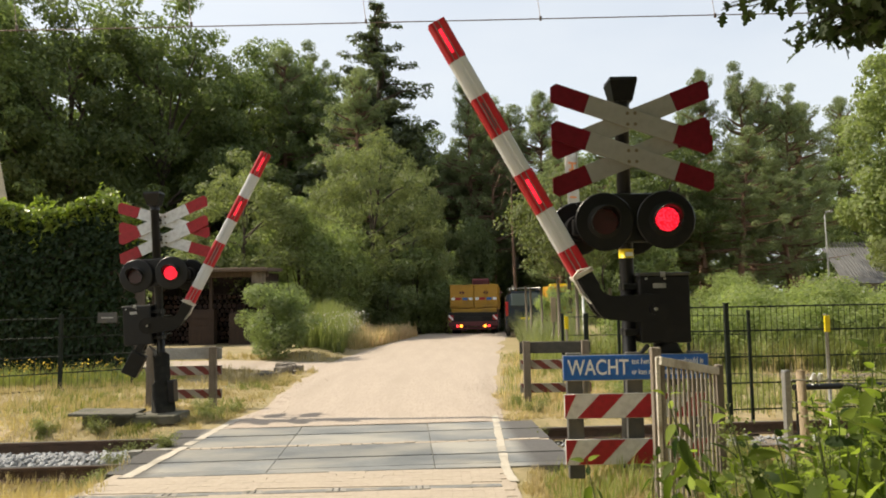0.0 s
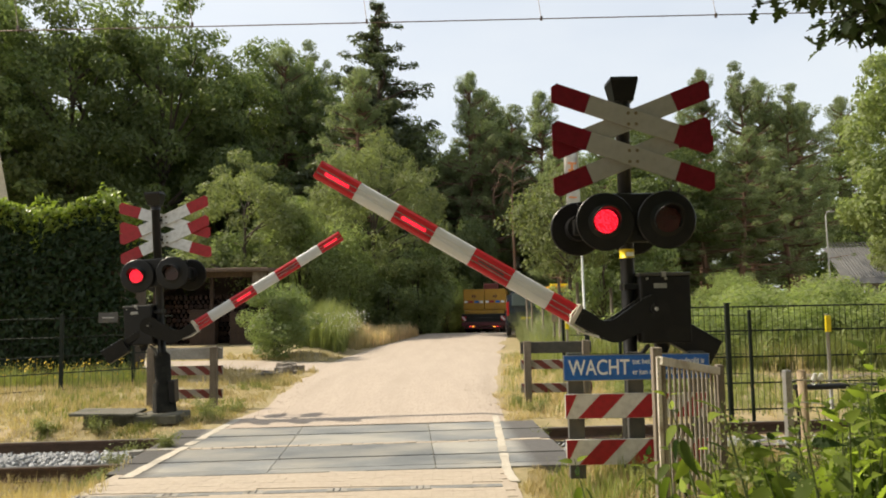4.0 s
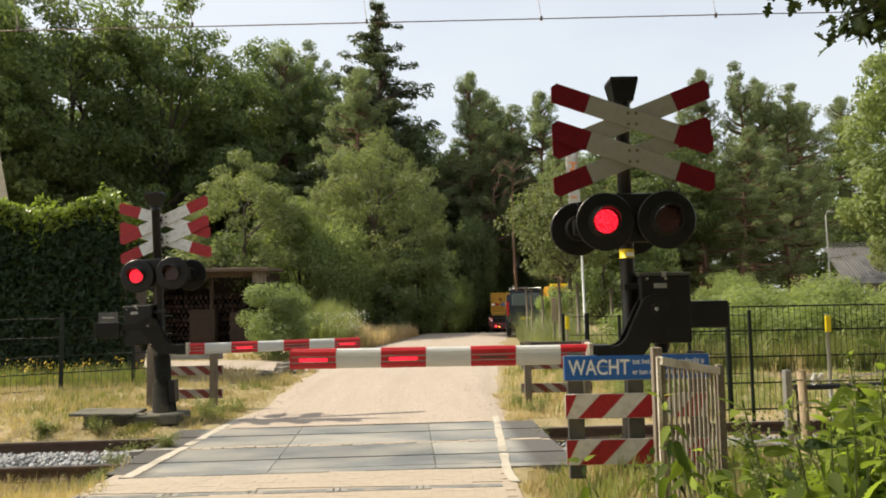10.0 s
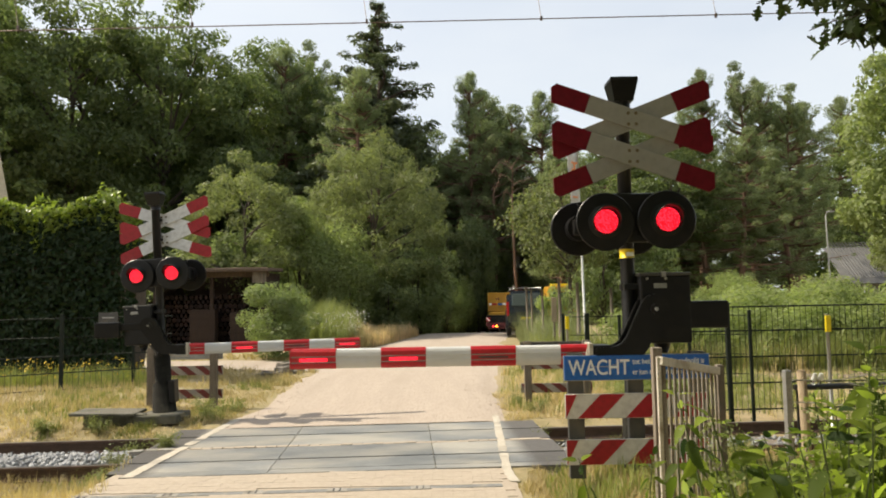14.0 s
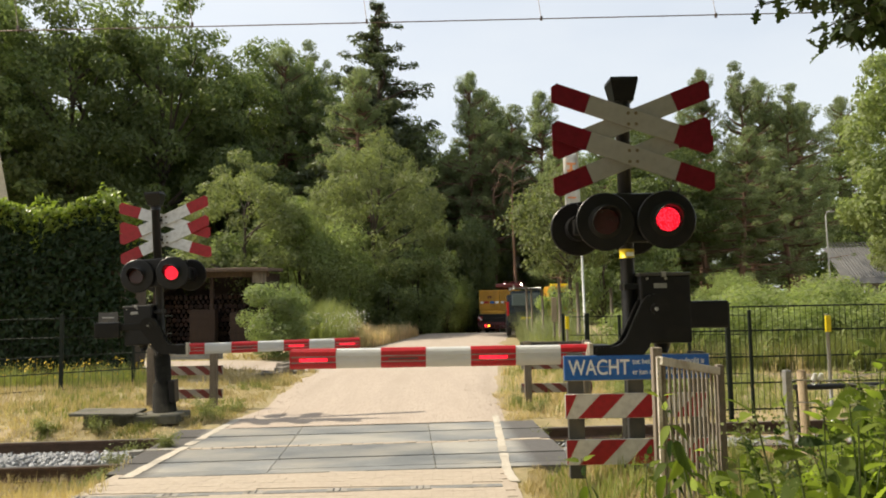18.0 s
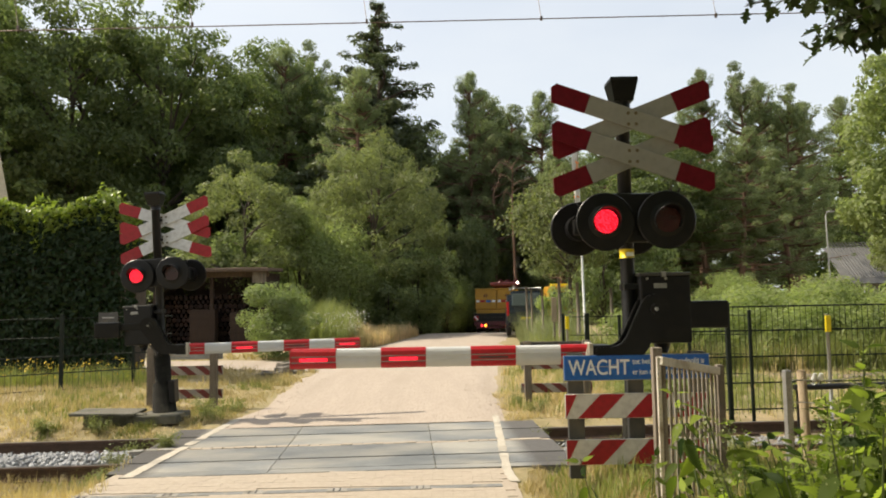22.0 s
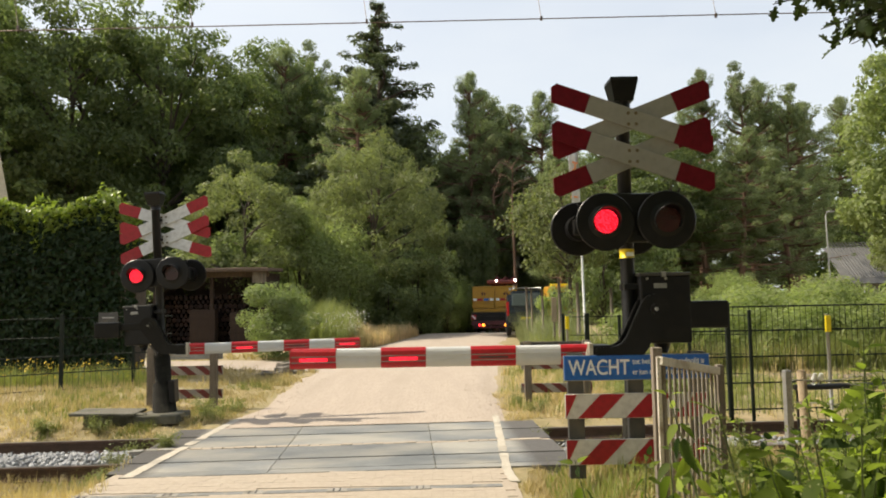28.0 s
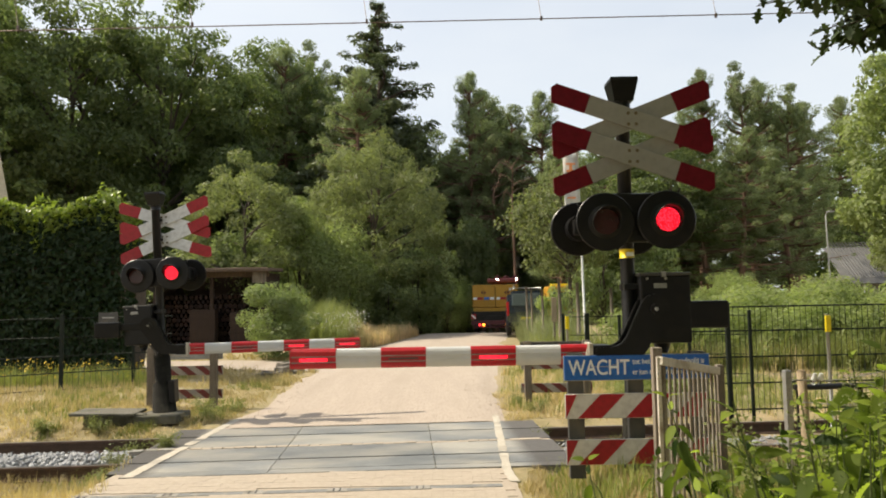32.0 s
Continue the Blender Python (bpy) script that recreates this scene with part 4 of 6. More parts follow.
# black pipe barrier beyond the near verge
pipe = thing("pipe_barrier", "black pipe barrier beside the track", "barrier")
part("top_pipe", tubed([(4.0, 8.0, 0.82), (7.5, 8.05, 0.86)], 0.035, 10), BLACK, pipe)
for x in (4.05, 4.75, 6.4):
    part("leg", tubed([(x, 8.0, -0.1), (x, 8.0, 0.82)], 0.032, 10), BLACK, pipe)
grey_post = thing("steel_post", "weathered grey steel post", "post", pose(2.45, 5.0, 0.3))
part("shaft", boxed((0, 0, 0.5), (0.055, 0.03, 1.12), 0.005), ALU, grey_post)
part("flange", boxed((-0.028, -0.03, 0.5), (0.018, 0.05, 1.12), 0.004), ALU, grey_post)
wire_post = thing("fence_post", "pale wooden fence post with white insulators", "post", pose(2.3, 4.5, 0.3))
part("stake", tubed([(0, 0, -0.1), (0.01, 0, 0.7), (0.0, 0, 1.1), (0, 0, 1.115)], [0.032, 0.029, 0.028, 0.024], 12), WOODPOST, wire_post)
for q in (0.0, 0.04):
    part("insulator", tubed([(0.05 + q, -0.04, 1.03), (0.055 + q, -0.05, 1.06), (0.06 + q, -0.055, 1.1)], [0.013, 0.02, 0.01], 10), LETTER, wire_post, "white ceramic insulator")
wires2 = thing("barbed_wire", "slack barbed wire strands tied to the post", "wire")
for k, (z, sag) in enumerate(((1.36, 0.05), (1.3, 0.1), (1.38, 0.03))):
    pts = [Vector((2.2 + 0.35 * i, 4.42 + 0.06 * i, z - sag * math.sin(i * 0.7 + k) + 0.012 * math.sin(i * 2.9 + k))) for i in np.arange(0, 12, 0.25)]
    strand = part("strand", tube(bmesh.new(), pts, 0.0035, 5), ALU, wires2)
    for i in range(3, len(pts) - 1, 6):
        p = pts[i]
        part("barb", tubed([p + Vector((-0.012, 0, 0.014)), p + Vector((0.012, 0, -0.014))], 0.002, 4), ALU, strand)

# ---- left: house, hedge, wood shelter
DARKWOOD = mat("dark_stained_boards", (0.055, 0.03, 0.018), (0.035, 0.02, 0.013), 0.8, 0, 4, 0.4, stretch=(4, 4, 0.6))
CREAM = mat("cream_boards", (0.62, 0.55, 0.42), (0.5, 0.44, 0.33), 0.8, 0, 2, 0.2, stretch=(1, 1, 4))
TILE = mat("roof_tile", (0.2, 0.09, 0.06), (0.13, 0.07, 0.05), 0.85, 0, 4, 0.4)
house = thing("house", "cream gabled house behind the hedge", "house", pose(-19.5, 23.75, 0, 0, 0, 35) @ Matrix.Diagonal((1, 1, 1.13, 1)))
part("wall", prismed([(-3.3, 0), (3.3, 0), (3.3, 4.25), (-3.3, 4.25)], 0.4, 6, 0), CREAM, house)
part("gable_wall", prismed([(-3.75, 4.25), (3.75, 4.25), (3.1, 7.6), (0, 9.4), (-3.1, 7.6)], 0.25, 6, 0), CREAM, house)
for s in (-1, 1):
    part("steep_roof", prismed([(s * 3.92, 4.2), (s * 3.2, 7.68), (s * 3.1, 7.66), (s * 3.8, 4.2)], 0.0, 6.2, 0), TILE, house)
    part("upper_roof", prismed([(s * 3.25, 7.6), (0, 9.55), (0, 9.4), (s * 3.1, 7.55)], 0.0, 6.2, 0), TILE, house)
    part("verge_board", prismed([(s * 3.95, 4.2), (s * 3.24, 7.7), (s * 2.95, 7.65), (s * 3.62, 4.2)], -0.06, 0.0, 0.01), CREAM, house, "cream verge board")
    part("eave_board", boxed((s * 3.6, 3.0, 4.16), (0.5, 6.2, 0.08), 0.01), DARKWOOD, house)
hedge = thing("laurel_hedge", "clipped cherry laurel hedge with glossy leaves", "hedge", pose(0, 0, 0), kind="")
rng = np.random.default_rng(21)
n = 26000
hx = rng.uniform(-15.5, -7.5, n)
htop = np.where(hx < -11.9, 3.5, 4.1) + 0.18 * np.sin(hx * 2.1) + rng.normal(size=n) * 0.12 - 1.0 * np.clip((hx + 8.2) / 0.7, 0, 1) ** 2
face = rng.random(n)
hy = np.where(face < 0.62, 16.7 + rng.normal(size=n) * 0.06, rng.uniform(16.7, 19.2, n))
hz = np.where(face < 0.62, rng.uniform(0.1, 1, n) * htop, htop - 0.12 + rng.normal(size=n) * 0.08)
nrm = np.where((face < 0.62)[:, None], unit(np.array([0, -1, 0.25]) + rng.normal(size=(n, 3)) * 0.5), unit(np.array([0, 0, 1.0]) + rng.normal(size=(n, 3)) * 0.7))
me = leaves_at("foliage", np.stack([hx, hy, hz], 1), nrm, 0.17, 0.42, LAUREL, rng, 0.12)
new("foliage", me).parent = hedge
# young leaves along the hedge top, their sunlight put into the brighter green
n = 9000
sx = rng.uniform(-15.5, -7.6, n)
sz = np.where(sx < -11.9, 3.5, 4.1) + 0.18 * np.sin(sx * 2.1) - 1.0 * np.clip((sx + 8.2) / 0.7, 0, 1) ** 2
tall = 0.26 + 0.65 * np.array([max(0, noise.noise(Vector((a * 2.6, 0, 5)))) for a in sx])
sz = sz + rng.uniform(-1.2, 1, n) * tall
sy = 16.58 + rng.random(n) ** 1.5 * 1.2
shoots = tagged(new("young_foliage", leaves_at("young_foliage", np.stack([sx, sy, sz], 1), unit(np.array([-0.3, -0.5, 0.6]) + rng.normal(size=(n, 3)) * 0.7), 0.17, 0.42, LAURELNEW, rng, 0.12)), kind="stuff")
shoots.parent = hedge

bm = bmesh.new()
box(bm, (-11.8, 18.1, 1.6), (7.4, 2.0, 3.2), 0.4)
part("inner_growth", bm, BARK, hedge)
for k in range(14):
    x = -15 + 0.55 * k
    part("stem", tubed([(x, 17.5, 0), (x + 0.1, 17.3, 1.2), (x + 0.2, 17.2, 2.6)], [0.05, 0.035, 0.015], 6), BARK, hedge)

OLDBROWN = mat("brown_weathered_board", (0.15, 0.105, 0.075), (0.1, 0.07, 0.05), 0.85, 0, 5, 0.4, stretch=(3, 3, 0.6))
shed = thing("wood_shelter", "open dark wooden shelter filled with stacked firewood", "shed", pose(-9.84, 29.0, 0) @ Matrix.Diagonal((1.14, 1.2, 1.18, 1)))
part("back_wall", boxed((0, 1.9, 1.3), (4.2, 0.08, 2.6), 0.01), DARKWOOD, shed)
for s in (-2.05, 2.05):
    part("side_wall", boxed((s, 1.0, 1.3), (0.08, 1.9, 2.6), 0.01), DARKWOOD, shed)
for x in (-2.0, 0.1, 2.0):
    part("upright", boxed((x, 0.0, 1.3), (0.12, 0.12, 2.6), 0.01), DARKWOOD, shed)
part("beam", boxed((0, -0.02, 2.54), (4.4, 0.14, 0.18), 0.012), OLDBROWN, shed)
part("roof", boxed((0, 0.5, 2.7), (4.7, 2.2, 0.12), 0.02, pose(0, 0, 0, 1.5)), OLDBROWN, shed, "flat weathered brown roof")
for k in range(9):
    part("roof_board", boxed((-2.05 + k * 0.51, -0.56, 2.69), (0.48, 0.03, 0.16), 0.008), OLDBROWN, shed)
part("gable_panel", boxed((1.95, -0.4, 2.45), (0.5, 0.06, 0.45), 0.01), WOODGREY, shed, "pale patched gable panel")
LOG = mat("firewood", (0.05, 0.022, 0.014), (0.03, 0.015, 0.01), 0.9, 0, 8, 0.4, rand=0.5)
logs = []
for r in (0.06, 0.075, 0.09):
    bm = bmesh.new()
    tube(bm, [(0, 0, 0), (0, 0.5, 0)], r, 9)
    me = bpy.data.meshes.new("log")
    bm.to_mesh(me)
    bm.free()
    me.materials.append(LOG)
    logs.append(me)
stack = thing("firewood_stack", "stacked round firewood logs inside the shelter", "firewood", pose(-9.84, 29.9, 0.02) @ Matrix.Diagonal((1.14, 1.2, 1.18, 1)))
for row in range(11):
    for k in range(20):
        o = new("log", logs[(row * 7 + k * 3) % 3])
        o.parent = stack
        o.location = (-1.88 + k * 0.185 + 0.09 * (row % 2), rng.uniform(-0.05, 0.05), 0.09 + row * 0.165)
for x, w, hgt in ((-10.1, 1.05, 1.55), (-8.5, 0.9, 1.4)):
    bin_ = thing("crate", "dark wooden crate in front of the firewood", "crate", pose(x, 29.1, 0.02))
    for k in range(5):
        part("slat", boxed((0, -0.2, 0.12 + k * hgt / 5.2), (w, 0.03, hgt / 5.6), 0.006), DARKWOOD, bin_)
    part("crate_body", boxed((0, 0.05, hgt / 2), (w * 0.97, 0.44, hgt), 0.01), DARKWOOD, bin_)

# rubble by the side path: broken slabs and stones in a low heap
GREYSTONE = mat("broken_concrete", (0.24, 0.21, 0.17), (0.16, 0.14, 0.115), 0.95, 0, 7, 0.5, dirt=(0.09, 0.08, 0.06))
rub = random.Random(17)
for x, y, z, sx, sy, sz in ((-4.45, 17.6, 0.0, 0.62, 0.3, 0.1), (-4.2, 17.9, 0.05, 0.3, 0.24, 0.16), (-4.02, 18.2, 0.03, 0.24, 0.2, 0.18), (-4.28, 18.3, 0.12, 0.26, 0.2, 0.14), (-4.12, 18.5, 0.16, 0.34, 0.22, 0.1), (-3.9, 18.6, 0.02, 0.2, 0.2, 0.15), (-4.4, 18.6, 0.02, 0.22, 0.2, 0.14), (-3.86, 18.0, 0.0, 0.16, 0.14, 0.1), (-4.62, 17.9, 0.0, 0.18, 0.16, 0.1)):
    o = thing("stone_block", "broken grey stone block beside the road", "stone", pose(x, y, z - 0.01, rub.uniform(-8, 8), rub.uniform(-8, 8), rub.uniform(0, 180)), group="rubble by the road")
    bm = boxed((0, 0, sz / 2), (sx, sy, sz), sz * 0.16)
    for v in bm.verts:
        v.co += Vector((rub.uniform(-1, 1), rub.uniform(-1, 1), rub.uniform(-1, 1))) * sz * 0.14
    part("block", bm, GREYSTONE, o)

# ---- right: banner pole, sign plank, fence stakes, far house, lamp post
banner_pole = thing("banner_pole", "tall white banner pole", "flagpole", pose(4.88, 24, 0.1))
part("pole", tubed([(0, 0, 0), (-0.05, 0, 3.5), (-0.09, 0, 6.9)], [0.045, 0.04, 0.028], 10), BOOMWHITE, banner_pole)
part("pole_cap", tubed([(-0.09, 0, 6.9), (-0.09, 0, 6.96)], [0.04, 0.02], 10), ALU, banner_pole)
part("top_arm", tubed([(-0.09, 0, 6.83), (-0.62, -0.05, 6.83)], 0.014, 6), ALU, banner_pole)
CLOTH = mat("banner_cloth", (0.62, 0.6, 0.56), (0.54, 0.52, 0.48), 0.8, 0, 2, 0.05)
ORANGE = plain("banner_orange", (0.72, 0.27, 0.1), 0.8)
banner = thing("banner", "white cloth banner with an orange mark", "banner", pose(4.8, 24, 0))
bm = bmesh.new()
grid = [[bm.verts.new((-0.02 - 0.5 * i / 6, 0.05 * math.sin(i * 1.1 + j * 0.5), 6.9 - 2.5 * j / 14)) for i in range(7)] for j in range(15)]
for r0, r1 in zip(grid, grid[1:]):
    for i in range(6):
        bm.faces.new((r0[i], r0[i + 1], r1[i + 1], r1[i])).smooth = True
cloth = part("cloth", bm, CLOTH, banner)
sol = cloth.modifiers.new("thickness", "SOLIDIFY")
sol.thickness = 0.004
for z, w, h2 in ((6.5, 0.34, 0.07), (6.38, 0.1, 0.2), (6.25, 0.3, 0.08), (5.3, 0.3, 0.06)):
    for q in (-0.052, 0.052):
        part("printed_mark", boxed((-0.27, q, z), (w, 0.006, h2), 0.002), ORANGE, banner)
STAKE = WOODGREY
for x, y, h, r in ((3.05, 25.5, 2.15, 0.045), (3.35, 26.5, 2.1, 0.045), (3.55, 25.0, 2.0, 0.045), (3.75, 22.5, 2.35, 0.06), (4.25, 22.0, 2.2, 0.06), (5.2, 21.5, 2.0, 0.055)):
    o = thing("fence_stake", "rough round wooden fence stake", "post", pose(x, y, 0.1), group="stakes beside the sand road")
    part("stake", tubed([(0, 0, -0.1), (0.02, 0, h * 0.6), (0, 0, h)], [r, r * 0.95, r * 0.85], 9), STAKE, o)
plank_sign = thing("sign_plank", "pale upright wooden sign plank", "sign", pose(3.5, 22, 0.1))
part("board", boxed((0, 0, 1.35), (0.17, 0.03, 0.78), 0.01), WOODPOST, plank_sign)
part("stake", boxed((0, 0.04, 0.65), (0.06, 0.05, 1.4), 0.006), WOODGREY, plank_sign)
GREYROOF = mat("grey_corrugated_sheet", (0.2, 0.2, 0.2), (0.14, 0.14, 0.14), 0.7, 0.1, 3, 0.1)
barn = thing("barn", "grey barn with a corrugated roof among the trees", "barn", pose(34.6, 55, 0) @ Matrix.Diagonal((0.8, 1, 0.88, 1)))
part("wall", boxed((0, 3, 1.7), (7, 6, 3.4), 0.02), CONCRETE, barn)
roof = part("roof", boxed((0, 0.9, 5.0), (7.6, 0.1, 4.6), 0.02, Matrix.Translation((0, 0, 5)) @ Matrix.Rotation(radians(-42), 4, "X") @ Matrix.Translation((0, 0, -5))), GREYROOF, barn, "grey corrugated roof")
for k in range(24):
    part("roof_rib", tubed([(-3.7 + k * 0.32, -1.45, 3.25), (-3.7 + k * 0.32, 1.75, 6.6)], 0.05, 6), GREYROOF, barn)
part("white_post", boxed((-1.6, -0.2, 2.2), (0.25, 0.2, 2.4), 0.02), LETTER, barn)
part("window", boxed((0.6, -0.02, 2.4), (0.9, 0.06, 0.9), 0.02), BLACK, barn)
lamp_post = thing("street_lamp", "slim grey street lamp with a curved arm", "street lamp", pose(22.4, 40, 0) @ Matrix.Diagonal((0.65, 0.65, 1.0, 1)))
part("pole", tubed([(0, 0, 0), (-0.02, 0, 3), (-0.1, 0, 6.2), (0.02, 0, 6.45), (0.35, 0, 6.5)], [0.09, 0.075, 0.06, 0.05, 0.045], 10), ALU, lamp_post)
part("lamp_head", boxed((0.45, 0, 6.48), (0.4, 0.16, 0.09), 0.03), ALU, lamp_post)
gable = thing("pale_building", "pale building glimpsed between the trunks", "house", pose(4.9, 56.5, -1.0) @ Matrix.Diagonal((0.52, 0.7, 1.05, 1)))
part("wall", boxed((0, 1, 3.2), (5, 4, 6.4), 0.02), mat("pale_render", (0.74, 0.72, 0.69), (0.62, 0.6, 0.57), 0.8, 0, 1, 0.1), gable)
part("roof", prismed([(-2.8, 6.4), (2.8, 6.4), (0, 8.8)], -1.3, 3.3, 0), GREYROOF, gable)

# ---- vehicles
VANPAINT = mat("van_dark_blue", (0.014, 0.024, 0.042), (0.018, 0.028, 0.046), 0.3, 0.0, 3, 0.0, dirt=(0.04, 0.04, 0.042))
GLASS = plain("dark_window_glass", (0.08, 0.1, 0.1), 0.08)
TRUCKYEL = mat("container_yellow", (0.5, 0.27, 0.02), (0.42, 0.22, 0.02), 0.5, 0, 2, 0.05, dirt=(0.3, 0.17, 0.03))
TAIL = plain("tail_lamp_red", (0.45, 0.01, 0.015), 0.3)
AMBER = plain("amber_lamp_lit", (1.0, 0.35, 0.04), 0.3, 0, 2.5)
TAILLIT = plain("tail_lamp_lit", (1.0, 0.04, 0.05), 0.3, 0, 2.0)
LAMPWHITE = plain("work_lamp_lit", (1.0, 0.95, 0.85), 0.3, 0, 8.0)
TYRE = mat("tyre_rubber", (0.015, 0.015, 0.015), (0.03, 0.028, 0.025), 0.9, 0, 10, 0.2)
CRANERED = mat("crane_dark_red", (0.1, 0.01, 0.016), (0.06, 0.008, 0.012), 0.5, 0, 3, 0.05)


def wheel(owner, x, y, z, r, w):
    t = part("wheel", tubed([(x - w / 2, y, z), (x - w / 2 + 0.03, y, z), (x + w / 2 - 0.03, y, z), (x + w / 2, y, z)], [r * 0.92, r, r, r * 0.92], 20), TYRE, owner)
    part("rim", tubed([(x - w / 2 - 0.01, y, z), (x + w / 2 + 0.01, y, z)], r * 0.55, 14), ALU, t)
    return t


van = thing("van", "dark blue parked van with a roof rack", "van", pose(3.82, 32.2, 0.02, 0, 0, -4) @ Matrix.Diagonal((0.98, 0.8, 1.07, 1)))
side = [(-2.4, 0.35), (2.3, 0.35), (2.35, 0.95), (1.5, 1.1), (0.85, 1.9), (-2.25, 1.98), (-2.42, 1.2)]
bm = bmesh.new()
prism(bm, side, -0.92, 0.92, 0.15)
bmesh.ops.transform(bm, matrix=Matrix.Rotation(math.pi / 2, 4, "Z"), verts=bm.verts)
bmesh.ops.translate(bm, vec=(0, 2.4, 0), verts=bm.verts)
for v in bm.verts:
    if v.co.z > 1.15:
        v.co.x *= 1 - 0.14 * ((v.co.z - 1.15) / 0.83) ** 1.6
part("body", bm, VANPAINT, van)
part("rear_window", boxed((0, 0, 0), (1.35, 0.06, 0.58), 0.05, pose(0, 0.055, 1.58, -12)), GLASS, van)
part("rear_wiper", tubed([(0.1, 0.0, 1.33), (0.45, 0.01, 1.42)], 0.012, 6), BLACK, van)
for s in (-1, 1):
    part("tail_lamp", boxed((s * 0.87, 0.0, 1.2), (0.12, 0.1, 0.62), 0.03), TAIL, van, "red tail lamp")
    part("side_window", boxed((s * 0.885, 2.2, 1.5), (0.03, 2.6, 0.5), 0.02), GLASS, van)
    part("roof_rail", tubed([(s * 0.72, 0.3, 2.0), (s * 0.72, 0.4, 2.07), (s * 0.72, 3.0, 2.07), (s * 0.72, 3.1, 1.98)], 0.025, 6), ALU, van)
    for y in (0.7, 3.9):
        wheel(van, s * 0.82, y, 0.33, 0.33, 0.2)
for y in (0.5, 1.6, 2.7):
    part("roof_bar", tubed([(-0.75, y, 2.09), (0.75, y, 2.09)], 0.025, 6), ALU, van)
part("bumper", boxed((0, -0.02, 0.5), (1.75, 0.16, 0.24), 0.05), BLACK, van)
part("plate_bar", boxed((0.0, -0.1, 0.78), (0.5, 0.02, 0.1), 0.005), YELLOW, van)
part("antenna_lamp", tubed([(-0.55, 0.3, 2.05), (-0.55, 0.3, 2.24)], 0.05, 8), ALU, van)

digger = thing("yellow_work_vehicle", "yellow works vehicle behind the parked van", "vehicle", pose(6.45, 37.4, 0.0))
part("cab", boxed((0, 0.8, 1.55), (1.6, 2.0, 1.66), 0.12), TRUCKYEL, digger)
part("cab_window", boxed((0, -0.21, 1.7), (1.2, 0.04, 0.7), 0.04), GLASS, digger)
part("chassis", boxed((0, 2, 0.6), (2.2, 5, 0.4), 0.05), BLACK, digger)
part("beacon_bar", boxed((0, 0.5, 2.45), (1.2, 0.3, 0.14), 0.04), YELLOW, digger)
part("beacon", tubed([(-0.1, 0.5, 2.5), (-0.1, 0.5, 2.68)], 0.09, 10), mat("beacon_orange", (0.85, 0.3, 0.03), None, 0.3), digger)
for s in (-1, 1):
    for y in (0.6, 3.4):
        wheel(digger, s * 1.0, y, 0.5, 0.5, 0.3)

# works truck: tipper bodies on a flat bed; local zero under the tail, forward is +y
truck = thing("works_truck", "yellow container truck with red and white markings", "truck", pose(2.7, 37.2, -0.05))
part("bed", boxed((0, 3.5, 0.98), (2.5, 7.0, 0.22), 0.02), BLACK, truck)
part("chassis", boxed((0, 3.8, 0.72), (0.9, 7.6, 0.3), 0.02), BLACK, truck)
part("skirt", boxed((0, 0.95, 1.19), (2.36, 0.12, 0.2), 0.03), TRUCKYEL, truck)
part("headboard", boxed((0, 0.9, 0.93), (2.3, 0.1, 0.3), 0.02), BLACK, truck)
for k, s in enumerate((-0.625, 0.625)):
    box_ = part("container", boxed((s, 3.3, 1.91), (1.23, 4.7, 1.2), 0.03), TRUCKYEL, truck, "yellow steel container")
    part("rim", boxed((s, 3.3, 2.5), (1.26, 4.75, 0.07), 0.02), TRUCKYEL, box_)
    part("logo_plate", boxed((s, 0.93, 2.12), (0.2, 0.012, 0.2), 0.004, Matrix.Translation((s, 0, 2.12)) @ Matrix.Rotation(radians(45), 4, "Y") @ Matrix.Translation((-s, 0, -2.12))), CRANERED, box_)
    for q, m_ in ((-0.48, LETTER), (-0.2, RED), (0.14, BLUE), (0.46, LETTER)):
        part("marking", boxed((s + q, 0.94, 1.8), (0.3 if m_ in (RED, BLUE) else 0.22, 0.012, 0.13), 0.003), m_, box_)
    for q in (-0.58, 0.0, 0.58):
        part("corner_rib", boxed((s + q, 0.93, 1.91), (0.05, 0.04, 1.16), 0.01), TRUCKYEL, box_)
    for z in (1.42, 1.62):
        part("rib", boxed((s, 0.935, z), (1.12, 0.03, 0.04), 0.008), TRUCKYEL, box_)
part("rear_beam", boxed((0, 0.02, 0.5), (2.5, 0.12, 0.24), 0.02), CRANERED, truck)
part("bumper", boxed((0, 0.1, 0.29), (2.3, 0.1, 0.12), 0.02), CRANERED, truck)
part("tail_valance", boxed((0, 0.12, 0.78), (2.2, 0.1, 0.4), 0.02), BLACK, truck)
amber, brake = [], []
for s in (-1, 1):
    part("warning_plate", boxed((s * 1.12, -0.06, 0.82), (0.26, 0.02, 0.26), 0.004), RED, truck, "red and white warning plate")
    part("plate_stripe", boxed((s * 1.12, -0.072, 0.82), (0.28, 0.008, 0.08), 0.002, Matrix.Translation((s * 1.12, 0, 0.82)) @ Matrix.Rotation(radians(45), 4, "Y") @ Matrix.Translation((-s * 1.12, 0, -0.82))), LETTER, truck)
    amber.append(part("amber_lamp", tubed([(s * 0.6, -0.07, 0.4), (s * 0.6, -0.045, 0.4)], 0.075, 14), AMBER, truck, "lit amber lamp"))
    brake.append(part("tail_lamp", tubed([(s * 0.8, -0.07, 0.4), (s * 0.8, -0.045, 0.4)], 0.06, 14), TAILLIT, truck, "lit red tail lamp"))
    for y in (1.6, 2.9, 7.4):
        wheel(truck, s * 1.02, y, 0.48, 0.48, 0.34)
part("cab", boxed((0, 7.9, 1.55), (2.2, 1.9, 1.75), 0.12), CRANERED, truck)
